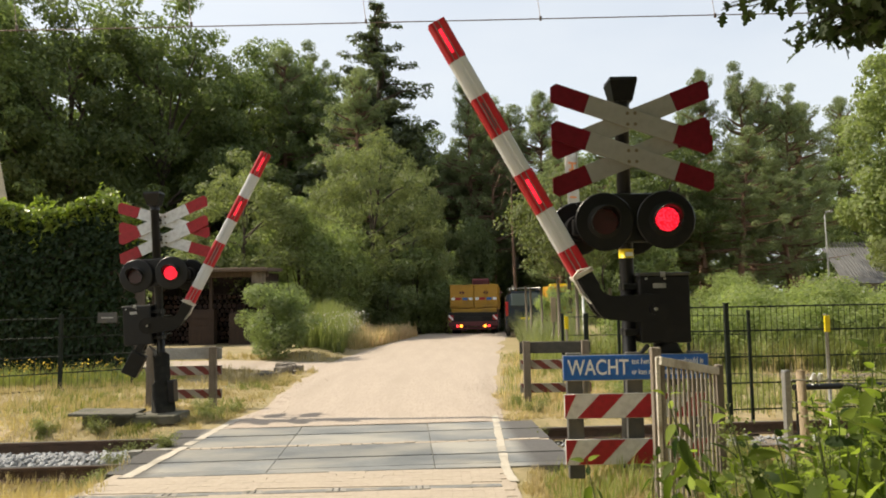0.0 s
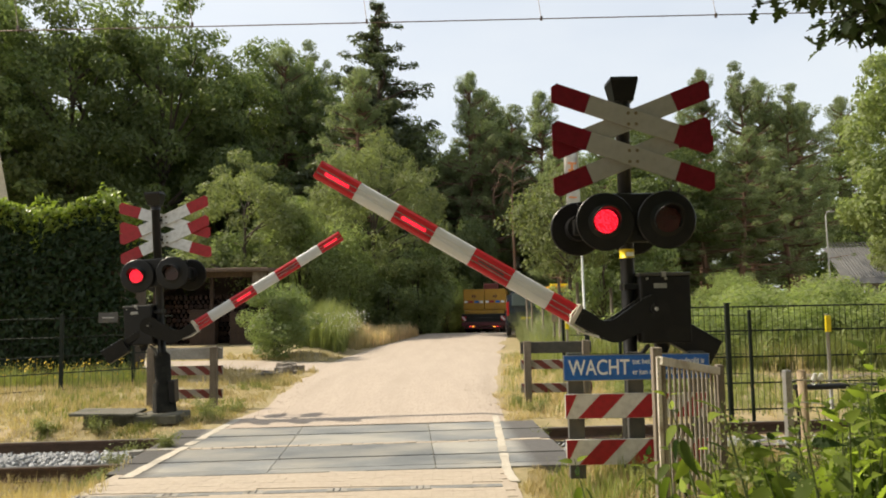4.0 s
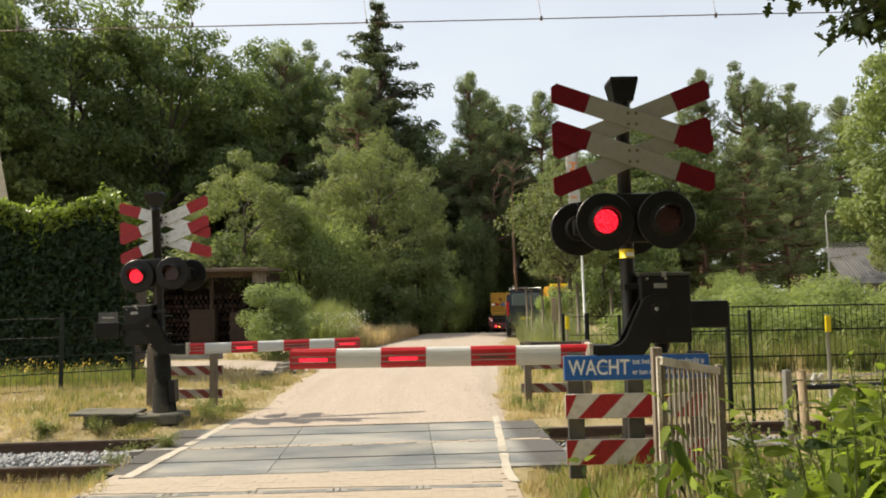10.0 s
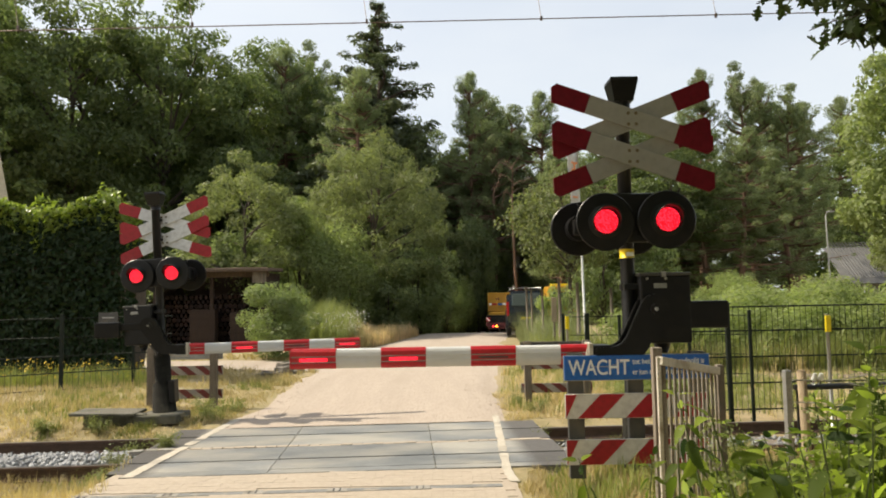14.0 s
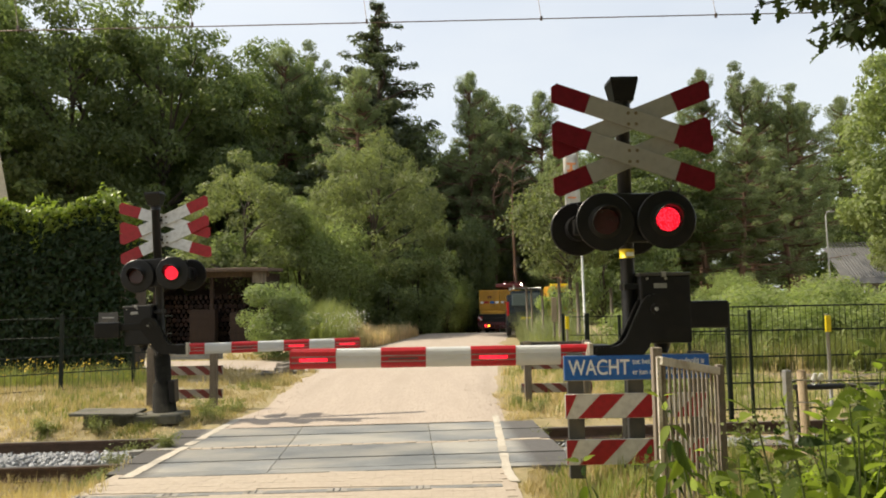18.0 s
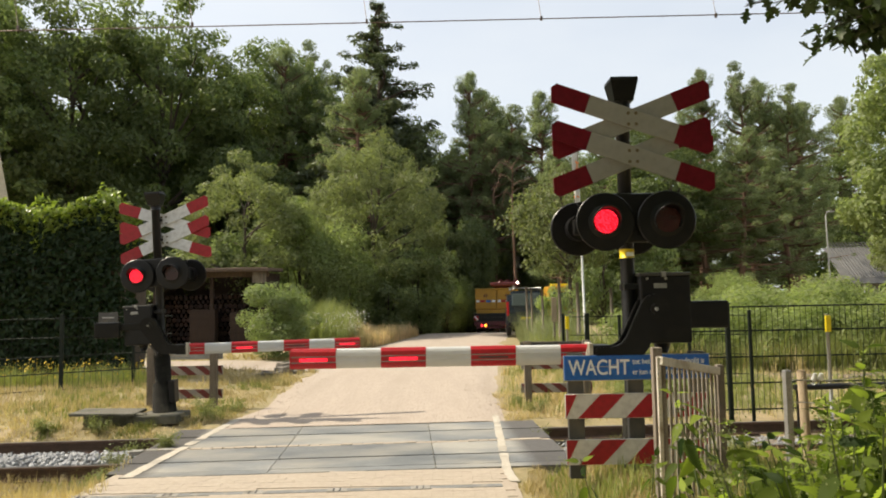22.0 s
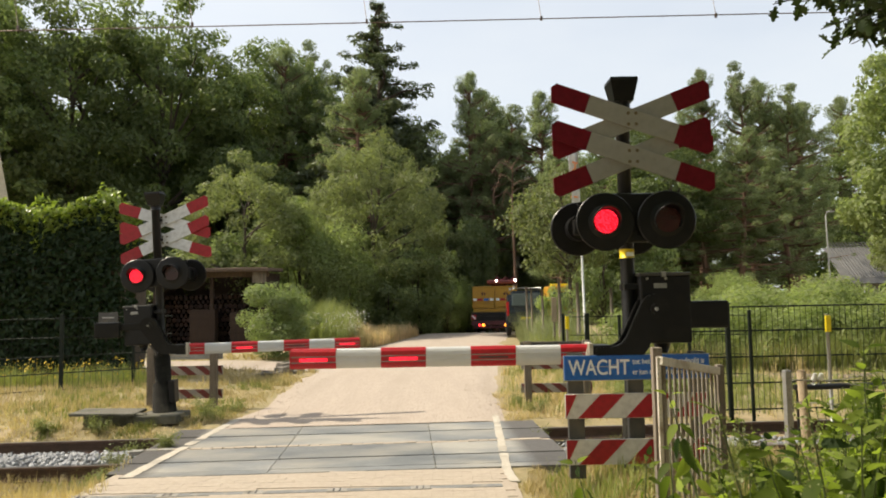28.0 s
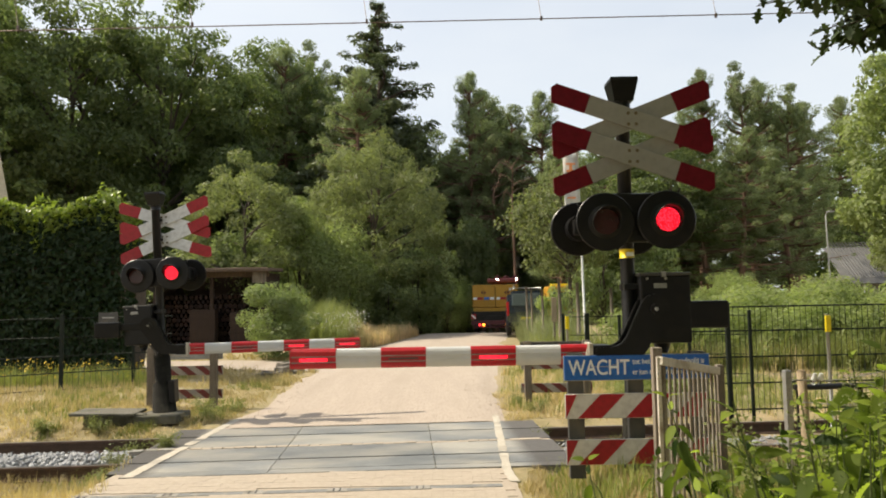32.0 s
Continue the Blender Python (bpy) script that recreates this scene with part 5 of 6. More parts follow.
part("crane_base", boxed((0.1, 6.6, 2.1), (1.0, 0.7, 2.1), 0.06), CRANERED, truck)
crane_arm = part("crane_arm", boxed((0.35, 6.0, 3.02), (1.9, 0.9, 0.26), 0.08), CRANERED, truck, "folded dark red crane arm")
for x in (-0.2, 0.3, 0.85):
    part("hydraulic_ram", tubed([(x, 5.6, 3.1), (x + 0.25, 6.0, 3.3), (x + 0.45, 6.3, 3.12)], 0.07, 8), CRANERED, crane_arm)
work_lamps = [part("work_lamp", tubed([(s, 5.48, 3.1), (s, 5.52, 3.1)], 0.07, 12), LAMPWHITE, crane_arm, "lit white work lamp") for s in (1.15, 0.0)]
part("side_step", boxed((-1.28, 1.2, 0.8), (0.1, 0.9, 0.1), 0.02), ALU, truck)

# ---- trees: one of each kind, then copies
LABELS = {
    "oak_tree": "tall broad oak with dark green leaves",
    "light_tree": "pale green willow-like tree with soft foliage",
    "pine_tree": "scots pine with open clumps of needles",
    "spruce_tree": "dark pointed spruce above the wood",
    "shrub": "dense leafy green shrub at the roadside",
}
proto = {
    "oakA": make_tree("broad", 20, 12, 1, OAKLEAF, BARK, 0.24, 0.62, 34000, "oak_tree", 0.12, 0.72),
    "oakB": make_tree("broad", 18, 11, 2, OAKLEAF, BARK, 0.24, 0.62, 33000, "oak_tree", 0.15, 0.74),
    "oakC": make_tree("broad", 19, 12, 12, OAKLEAF, BARK, 0.42, 0.62, 9000, "oak_tree", 0.1),
    "sapling": make_tree("broad", 7, 6, 15, LIGHTLEAF, BARK, 0.17, 0.6, 10000, "oak_tree", 0.32),
    "lightA": make_tree("broad", 11, 8.5, 3, LIGHTLEAF, BARK, 0.17, 0.42, 26000, "light_tree", 0.02, 0.66),
    "lime": make_tree("broad", 12, 8, 14, SHRUBLEAF, BARK, 0.2, 0.62, 36000, "light_tree", 0.03, 0.75),
    "lightB": make_tree("broad", 9, 7, 4, LIGHTLEAF, BARK, 0.17, 0.45, 26000, "light_tree", 0.03, 0.7),
    "pineA": make_tree("pine", 18, 9, 5, NEEDLE, PINEBARK, 0.26, 0.22, 19000, "pine_tree", 0.3),
    "pineB": make_tree("pine", 17, 8.5, 6, NEEDLE, PINEBARK, 0.26, 0.22, 20000, "pine_tree", 0.12),
    "spruce": make_tree("spruce", 26, 14, 7, SPRUCE, BARK, 0.5, 0.3, 34000, "spruce_tree", 0.25),
    "shrubB": make_tree("bush", 5.5, 4.2, 9, SHRUBLEAF, BARK, 0.15, 0.5, 14000, "shrub"),
    "shrubD": make_tree("bush", 5.5, 4.2, 19, DARKLEAF, BARK, 0.17, 0.5, 14000, "shrub"),
    "bramble": make_tree("bush", 2.4, 3.6, 10, BRAMBLE, BARK, 0.1, 0.65, 9000, "shrub"),
}
# kind, x, y, height scale, width scale, turn
PLANTS = [
    ("oakA", -35.1, 48.1, 1.43, 1.43, 0), ("oakB", -28.6, 52, 1.48, 1.3, 40), ("oakA", -42.9, 54.6, 1.53, 1.56, 90), ("oakB", -22.8, 55.9, 1.5, 1.23, 140), ("oakA", -29.9, 59.8, 1.43, 1.43, 210), ("oakB", -18.9, 61.1, 1.4, 1.17, 250),
    ("oakA", -15.6, 66.3, 1.4, 1.1, 30), ("pineB", -12.1, 67.6, 1.63, 1.17, 80), ("oakB", -9.4, 67.2, 1.36, 0.96, 300), ("pineA", -14.3, 63.7, 1.4, 1.17, 20), ("oakA", -44.2, 62.4, 1.53, 1.56, 15), ("oakB", -18, 69.6, 1.35, 1.2, 77),
    ("oakC", -40, 75, 1.2, 1.4, 0), ("oakC", -28, 72, 1.2, 1.4, 40), ("oakC", -18, 74, 1.15, 1.3, 90), ("oakC", -9, 72, 0.95, 1.2, 10), ("oakC", 8, 75, 0.85, 1.2, 150), ("oakC", 17, 70, 0.85, 1.2, 200), ("oakC", 27, 72, 0.8, 1.2, 300), ("oakC", 38, 74, 0.85, 1.3, 20), ("oakC", 50, 78, 0.9, 1.4, 70), ("oakC", 0, 78, 0.6, 1.2, 70),
    # unseen trees behind and beside the camera, added to hold back skylight
    ("oakC", 11, -6, 0.95, 1.1, 170), ("oakC", 4, -8.5, 0.95, 1.1, 110), ("oakC", -5, -9, 0.9, 1.1, 30), ("oakC", -1, -9.5, 0.9, 1.1, 250), ("oakC", 16, 3, 0.85, 1.0, 230), ("lightB", 8, -4, 0.8, 1.0, 200),
    ("spruce", -5.16, 55, 1.045, 1.05, 0), ("oakA", -3.6, 57, 0.94, 0.72, 60), ("pineB", -1.7, 54, 0.92, 0.9, 200),
    ("lightB", -9.4, 33, 1.0, 0.86, 0), ("lightA", -3.8, 37, 1.02, 0.86, 0), ("shrubB", -7.0, 33.8, 1.2, 0.95, 0), ("shrubB", -4.9, 33.0, 0.86, 0.85, 70), ("shrubD", -1.35, 37.5, 0.9, 0.8, 150), ("shrubD", -2.9, 35.2, 0.75, 0.9, 250), ("shrubD", -1.5, 41, 1.1, 0.9, 100), ("shrubD", -1.4, 47, 1.3, 1.1, 10), ("shrubD", -4.4, 36, 0.7, 0.8, 70), ("shrubD", -9.9, 34.5, 1.02, 0.95, 33),
    ("pineA", 2.5, 55, 1.16, 0.8, 0), ("pineA", 7.5, 54, 1.05, 0.85, 120), ("pineB", 5.3, 60, 0.98, 0.9, 60), ("pineB", 9.2, 50, 0.82, 0.9, 10), ("oakB", 2.0, 60, 0.7, 0.6, 45), ("oakB", 11.5, 56, 0.72, 0.75, 20), ("pineB", 12.4, 47, 0.76, 0.9, 220), ("oakA", 7.5, 63, 0.75, 0.8, 130),
    ("oakB", 14.8, 45, 0.72, 0.75, 330), ("pineA", 18.4, 49, 0.98, 0.6, 75), ("pineB", 21.7, 48, 1.06, 0.78, 40), ("pineB", 25.6, 50, 0.97, 0.8, 160), ("pineA", 31.0, 62, 1.05, 0.8, 260), ("pineA", 37, 64, 1.1, 0.9, 10), ("pineB", 18.5, 43, 0.7, 0.8, 300), ("oakA", 38, 60, 0.8, 0.9, 5), ("pineB", 22.8, 45, 0.6, 0.8, 90),
    ("oakC", -30, 69.6, 1.35, 1.2, 0), ("oakC", -39.6, 72, 1.41, 1.2, 70), ("oakC", -23.4, 72, 1.31, 1.2, 140), ("oakC", -15.6, 74.4, 1.29, 1.2, 200), ("shrubB", -7.6, 38, 1.0, 1.2, 0), ("pineB", 5.0, 57, 1.09, 1.15, 220), ("shrubD", -0.4, 54, 0.6, 1.0, 20), ("shrubD", 1.4, 57, 0.5, 1.2, 80), ("pineB", 1.8, 56, 0.8, 1.0, 140), ("pineA", 5.8, 60, 1.08, 1.2, 270), ("lime", 21.8, 30, 1.18, 1.0, 0), ("lime", 23, 29, 1.2, 0.9, 100), ("oakC", 14, 63, 0.78, 1.0, 0), ("oakC", 21, 66, 0.8, 1.0, 60), ("oakC", 26, 64, 0.75, 0.9, 130), ("lightB", 19.9, 28, 0.6, 0.6, 50),
    ("oakB", 0.2, 61, 0.98, 0.75, 30), ("oakB", 3.6, 64, 0.92, 0.8, 200), ("oakA", 8.4, 62, 0.78, 0.75, 100),
    ("pineA", 3.2, 57, 1.13, 0.95, 150), ("pineB", 4.3, 59, 1.05, 1.0, 310),
    ("shrubD", 3.0, 60, 1.3, 1.6, 0), ("shrubD", 0.2, 61, 1.4, 1.6, 110), ("shrubD", 9.6, 54, 1.0, 1.3, 160), ("shrubD", 10.5, 44, 0.7, 1.0, 210),
    ("sapling", 5.3, 29, 0.96, 0.78, 20), ("shrubD", 8.3, 36, 1.0, 1.0, 130), ("pineB", 12, 41, 0.45, 0.7, 0), ("pineB", 16.5, 43, 0.5, 0.8, 60), ("shrubB", 12.4, 30, 0.45, 0.6, 200), ("shrubD", 10.2, 37, 1.0, 1.0, 10),
    ("shrubB", -30, 50, 1.0, 2.0, 0), ("shrubB", -22, 52, 1.0, 2.0, 50), ("shrubB", -15, 50, 1.0, 2.0, 120), ("shrubB", -10, 46, 0.9, 1.6, 190), ("shrubB", -6, 46, 0.9, 1.5, 250), ("shrubD", -2.4, 53, 1.4, 1.5, 310), ("shrubB", 4, 66, 0.9, 1.6, 30), ("shrubB", 10, 58, 1.0, 2.0, 80), ("shrubB", 17, 58, 1.0, 2.0, 140), ("shrubB", 24, 60, 0.8, 2.0, 200), ("shrubB", 42, 66, 1.0, 2.2, 260), ("shrubB", -12, 40, 0.8, 1.2, 300), ("shrubD", -11.8, 35.2, 0.9, 1.2, 310),
    ("shrubD", -5.4, 22.2, 0.46, 0.56, 80), ("shrubB", -4.9, 33, 1.0, 0.8, 44), ("pineA", -6.5, 50, 1.05, 0.9, 44), ("oakB", -5.5, 60, 0.95, 1.0, 144), ("pineA", 16, 52, 0.85, 0.9, 190), ("pineB", 20, 52, 0.95, 0.9, 90), ("pineA", 23.5, 51, 0.95, 0.9, 10), ("pineA", 27.5, 53, 0.9, 0.9, 10), ("pineB", 12.5, 52, 0.9, 0.9, 350), ("pineA", 1.2, 58, 0.85, 0.8, 0), ("pineB", 7.8, 46, 0.7, 0.8, 0),
    ("bramble", 6.3, 18.5, 0.60, 0.9, 0), ("bramble", 8.0, 18.3, 0.64, 0.9, 70), ("bramble", 9.9, 18.5, 0.68, 0.9, 140), ("bramble", 11.8, 18.6, 0.72, 0.9, 210), ("bramble", 7.0, 20.5, 0.76, 1.0, 20), ("bramble", 9.2, 20.7, 0.80, 1.0, 100), ("bramble", 11.4, 21.9, 0.84, 1.0, 100), ("bramble", 11, 19.8, 0.88, 1.0, 180), ("bramble", 13.4, 19.5, 0.92, 1.1, 240), ("bramble", 6.4, 21.2, 0.68, 0.9, 300), ("bramble", 10, 22.3, 0.88, 1.1, 0), ("bramble", 13, 23.3, 0.96, 1.1, 0), ("bramble", 4.5, 18.1, 0.3, 0.45, 30), ("bramble", 3.9, 12.6, 0.28, 0.5, 40),
    ("lightB", 0.2, 50, 0.95, 0.7, 20), ("lightB", 8.6, 51, 0.75, 0.7, 130), ("shrubB", 0.2, 45.5, 0.75, 0.6, 310), ("shrubB", 1.1, 47.5, 0.7, 0.6, 110), ("pineA", 3.9, 53, 0.85, 0.7, 40), ("lime", -9.4, 46, 0.75, 0.9, 40), ("lightB", -1.7, 39.5, 1.1, 0.62, 75), ("lightB", -5.7, 38, 1.13, 0.6, 160), ("lime", 2.4, 54, 0.75, 0.6, 0), ("shrubD", 2.5, 50, 1.6, 0.8, 15), ("shrubD", 4.2, 55, 1.6, 0.9, 95), ("shrubB", 1.7, 50, 0.75, 0.7, 10), ("shrubB", 3.2, 58, 1.1, 0.9, 90), ("shrubB", 6.9, 55, 0.9, 0.8, 200),
]
first = {}
for k, (kind, x, y, sh, sw, turn_) in enumerate(PLANTS):
    m = Matrix.Translation((x, y, ground_z(x, y) - 0.05)) @ Matrix.Rotation(radians(turn_ + 13 * (k % 5)), 4, "Z") @ Matrix.Diagonal((sw, sw, sh, 1))
    src = proto[kind]
    if kind not in first:
        first[kind] = src
        label = LABELS[src.name.split(".")[0]]
        tagged(src, label if kind != "bramble" else "bright green bramble thicket behind the wire fence", "tree" if "shrub" not in src.name else "shrub", "trees of the wood" if "shrub" not in src.name else "shrubs beside the road")
        src["first"] = k
    else:
        copy_thing(src, m)
for k, (kind, x, y, sh, sw, turn_) in enumerate(PLANTS):
    src = proto[kind]
    if src.get("first") == k:
        src.matrix_basis = Matrix.Translation((x, y, ground_z(x, y) - 0.05)) @ Matrix.Rotation(radians(turn_), 4, "Z") @ Matrix.Diagonal((sw, sw, sh, 1))


DEADWOOD = mat("bare_red_bark", (0.24, 0.14, 0.095), (0.16, 0.1, 0.07), 0.9, 0, 3, 0.5, stretch=(3, 3, 0.6))
dead = thing("dead_pine", "dead pine with bare reddish drooping branches", "tree", pose(4.85, 47.5, -0.6) @ Matrix.Diagonal((0.92, 0.92, 0.92, 1)))
part("trunk", tubed([(0.3, 0, 0), (0.1, 0, 4.5), (0, 0, 9), (0.1, 0, 12.5)], [0.15, 0.12, 0.08, 0.03], 8), DEADWOOD, dead)
dr = random.Random(31)
for z, dx, up in ((12.2, -1.6, -0.4), (12.0, 1.5, -0.9), (11.3, -1.4, -0.9), (11.0, 1.9, -1.2), (10.4, 1.4, -1.6), (12.3, 0.6, 0.9), (10.0, -0.9, -1.1), (9.0, 0.9, -1.2), (12.3, -0.5, 0.7)):
    a, b, c = Vector((0.05, 0, z)), Vector((dx * 0.6, dr.uniform(-0.6, 0.6), z + 0.5)), Vector((dx, dr.uniform(-0.9, 0.9), z + up))
    limb = part("limb", tubed([a, a.lerp(b, 0.5) + Vector((0, 0, 0.12)), b, b.lerp(c, 0.6), c], [0.04, 0.034, 0.028, 0.02, 0.008], 6), DEADWOOD, dead)
    for k in range(5):
        q = b.lerp(c, dr.uniform(-0.3, 0.9))
        part("twig", tubed([q, q + Vector((dr.uniform(-0.4, 0.4), dr.uniform(-0.4, 0.4), dr.uniform(-0.5, 0.3)))], [0.018, 0.006], 4), DEADWOOD, limb)


# ---- grass and herbs
def grass(name, n, xr, yr, keep, height, width, material, label, seed, droop=0.35, up=0.0):
    """Blades of grass as one object of stuff: tapered, bent, in tufts."""
    r = np.random.default_rng(seed)
    tx, ty = r.uniform(*xr, n // 9 + 1), r.uniform(*yr, n // 9 + 1)
    i = r.integers(0, len(tx), n)
    x, y = tx[i] + r.normal(size=n) * 0.05, ty[i] + r.normal(size=n) * 0.05
    ok = np.array([keep(a, b) for a, b in zip(x, y)], bool)
    x, y, i = x[ok], y[ok], i[ok]
    n = len(x)
    z = np.array([ground_z(a, b) for a, b in zip(x, y)]) - 0.01 + up
    h = height * r.uniform(0.45, 1.25, n) * (0.6 + 0.8 * r.random(len(tx))[i])
    a = r.uniform(0, math.tau, n)
    d = np.stack([np.cos(a), np.sin(a), np.zeros(n)], 1)
    side = np.stack([-np.sin(a), np.cos(a), np.zeros(n)], 1) * (width * r.uniform(0.6, 1.3, n))[:, None]
    root = np.stack([x, y, z], 1)
    bend = (droop * r.uniform(0.2, 1.4, n) * h)[:, None]
    mid = root + d * bend * 0.35 + np.array([0, 0, 1]) * (h * 0.6)[:, None]
    tip = root + d * bend + np.array([0, 0, 1]) * h[:, None]
    v = np.stack([root - side, root + side, mid + side * 0.7, mid - side * 0.7, tip], 1).reshape(-1, 3)
    k = np.arange(n)[:, None] * 5
    f = np.concatenate([k + np.array([0, 1, 2]), k + np.array([0, 2, 3]), k + np.array([3, 2, 4])])
    return tagged(new(name, array_mesh(name, v, f, material)), label, "grass", kind="stuff")


def verge_left(x, y):
    return x < -3.55 - 0.25 * math.sin(y * 3) and not (-5.9 < x < -4.2 and 10.95 < y < 11.6) and not (-9.5 < x < -3.2 and 18.6 < y < 21.5)


def verge_right(x, y):
    return x > 1.05 + max(0, (y - 12) * 0.085) + 0.12 * math.sin(y * 4)


def thin(x, y):
    return 1 if noise.noise(Vector((x * 0.9, y * 0.9, 7))) > -0.12 else 0


grass("dry_grass", 26000, (-14, -3.5), (10.8, 17.2), lambda x, y: verge_left(x, y) and noise.noise(Vector((x * 0.6, y * 0.6, 2))) > -0.25, 0.13, 0.005, DRYGRASS, "short dry straw-coloured grass", 31)
grass("green_grass", 22000, (-14, -3.6), (11.2, 17.2), lambda x, y: verge_left(x, y) and noise.noise(Vector((x * 0.5, y * 0.8, 9))) > 0.0, 0.12, 0.006, GREENGRASS, "patches of green grass", 32)
grass("dry_grass", 9000, (-9, -3.8), (7.5, 8.4), lambda x, y: noise.noise(Vector((x * 1.5, y * 2, 3))) > -0.3, 0.16, 0.005, DRYGRASS, "dry grass against the rail", 54, 0.5)
grass("green_grass", 3000, (-9, -3.8), (7.5, 8.3), lambda x, y: noise.noise(Vector((x * 1.5, y * 2, 12))) > 0.1, 0.16, 0.005, GREENGRASS, "green grass against the rail", 55, 0.5)
grass("dry_grass", 12000, (-9, -3.55), (6.0, 7.75), lambda x, y: x < -3.65 - 0.15 * math.sin(y * 5), 0.11, 0.004, DRYGRASS, "short dry straw-coloured grass", 33)
grass("dry_grass", 16000, (0.75, 3.6), (5.2, 7.7), lambda x, y: x > 0.8 + 0.08 * math.sin(y * 6), 0.085, 0.004, DRYGRASS, "dry straw-coloured grass on the verge", 34)
grass("green_grass", 8000, (0.8, 3.6), (5.2, 7.7), lambda x, y: x > 0.85 and noise.noise(Vector((x, y, 4))) > 0.0, 0.18, 0.005, GREENGRASS, "green grass on the verge", 35)
grass("dry_grass", 14000, (0.85, 7), (11.2, 22), lambda x, y: verge_right(x, y) and x < 3.3, 0.2, 0.006, DRYGRASS, "dry grass beside the sand road", 36)
grass("green_grass", 14000, (0.9, 7), (11.2, 22), lambda x, y: verge_right(x, y) and thin(x, y), 0.22, 0.006, GREENGRASS, "green grass beside the sand road", 37)
grass("tall_grass", 9000, (1.9, 4.8), (22, 31.5), lambda x, y: x > 2.62 + (y - 22) * 0.07, 0.95, 0.006, GREYGRASS, "tall unmown grass at the roadside", 38, 0.7)
grass("tall_grass", 3500, (2.4, 5), (17, 22), lambda x, y: x > 2.2, 0.6, 0.01, GREENGRASS, "tall unmown grass at the roadside", 48, 0.25)
grass("tall_dry_grass", 12000, (-4.9, -1.5), (25, 33.5), lambda x, y: x < -3.2 + (y - 25) * 0.19, 0.55, 0.012, DRYGRASS, "tall dry golden grass on the bank", 39, 0.4)
grass("tall_grass", 9000, (-5.0, -2.9), (23.6, 29), lambda x, y: x < -3.5, 0.85, 0.012, YELLOWGREEN, "tall yellow-green herbs on the bank", 40, 0.3)
GOLDGRASS = leaf_mat("golden_grass", (0.62, 0.46, 0.31), (0.5, 0.37, 0.25), (0.56, 0.42, 0.28), 0.4)
grass("golden_grass", 14000, (-5.2, -1.2), (27, 35), lambda x, y: x < -3.0 + (y - 26) * 0.2, 0.5, 0.013, GOLDGRASS, "dry golden grass on the roadside bank", 44, 0.4)
grass("tall_grass", 13000, (3.6, 13), (16.6, 18.6), lambda x, y: noise.noise(Vector((x * 0.8, y, 1))) > -0.1, 0.75, 0.009, GREENGRASS, "tall yellow-green grass before the brambles", 45, 0.5)
grass("tall_dry_grass", 5000, (3.6, 9), (16.4, 18.2), lambda x, y: noise.noise(Vector((x * 0.9, y, 21))) > -0.1, 0.55, 0.008, DRYGRASS, "tall straw before the brambles", 56, 0.5)
grass("dry_grass", 9000, (-9, -3.3), (15.5, 23), verge_left, 0.16, 0.008, DRYGRASS, "short dry grass by the side path", 41)
grass("dry_grass", 16000, (0.8, 2.6), (5.4, 7.75), lambda x, y: x > 0.85 + 0.08 * math.sin(y * 6), 0.07, 0.004, DRYGRASS, "short dry straw on the verge", 46, 0.7)
grass("dry_grass", 14000, (0.9, 4), (10.9, 14), lambda x, y: x > 0.98 + 0.1 * math.sin(y * 5), 0.08, 0.005, DRYGRASS, "short dry straw beside the crossing", 47, 0.7)
grass("green_grass", 1500, (-6.3, -3.9), (10.72, 11.05), lambda x, y: noise.noise(Vector((x * 2, y, 5))) > 0.0, 0.11, 0.005, GREENGRASS, "green grass before the concrete slabs", 49, 0.5)
grass("dry_grass", 14000, (-9, -3.6), (10.6, 13), lambda x, y: verge_left(x, y), 0.06, 0.005, DRYGRASS, "short dry straw by the slabs", 50, 0.7)
grass("dry_grass", 4000, (3, 13), (10.8, 16.9), lambda x, y: True, 0.16, 0.006, DRYGRASS, "dry grass behind the track", 51, 0.5)
grass("green_grass", 16000, (3, 13), (10.8, 16.9), lambda x, y: noise.noise(Vector((x * 0.7, y, 15))) > -0.1, 0.2, 0.006, GREENGRASS, "green grass behind the track", 52, 0.5)
grass("dry_grass", 9000, (-4.6, -3.3), (11.0, 17.5), lambda x, y: x < -3.42 + 0.1 * math.sin(y * 4), 0.05, 0.005, DRYGRASS, "short dry straw at the road edge", 53, 0.8)
FLOWER = plain("yellow_flower", (0.6, 0.42, 0.03), 0.8)
WEED = leaf_mat("trackside_weed", (0.16, 0.19, 0.08), (0.27, 0.28, 0.12), (0.2, 0.22, 0.1), 0.4)
grass("flower_stems", 5000, (-13, -6.3), (15.4, 16.5), lambda x, y: True, 0.36, 0.006, GREENGRASS, "herb stems in front of the hedge", 42, 0.6)
r = np.random.default_rng(43)
n = 520
p = np.stack([r.uniform(-13, -6.4, n), r.uniform(15.5, 16.4, n), 0.25 + 0.4 * r.random(n) ** 1.5], 1)
tagged(new("yellow_flowers", leaves_at("yellow_flowers", p, unit(r.normal(size=(n, 3)) + np.array([0, -0.5, 1.0])), 0.05, 0.8, FLOWER, r)), "yellow flower heads in front of the hedge", "flowers", kind="stuff")
WFLOWER = plain("white_flower", (0.55, 0.53, 0.48), 0.8)
n = 520
p = np.stack([r.uniform(-5.0, -2.9, n), r.uniform(23.5, 27, n), r.uniform(0.8, 1.45, n)], 1)
tagged(new("white_flowers", leaves_at("white_flowers", p, unit(r.normal(size=(n, 3)) + np.array([0, -0.5, 1.0])), 0.05, 0.8, WFLOWER, r)), "white flower heads on the bank", "flowers", kind="stuff")


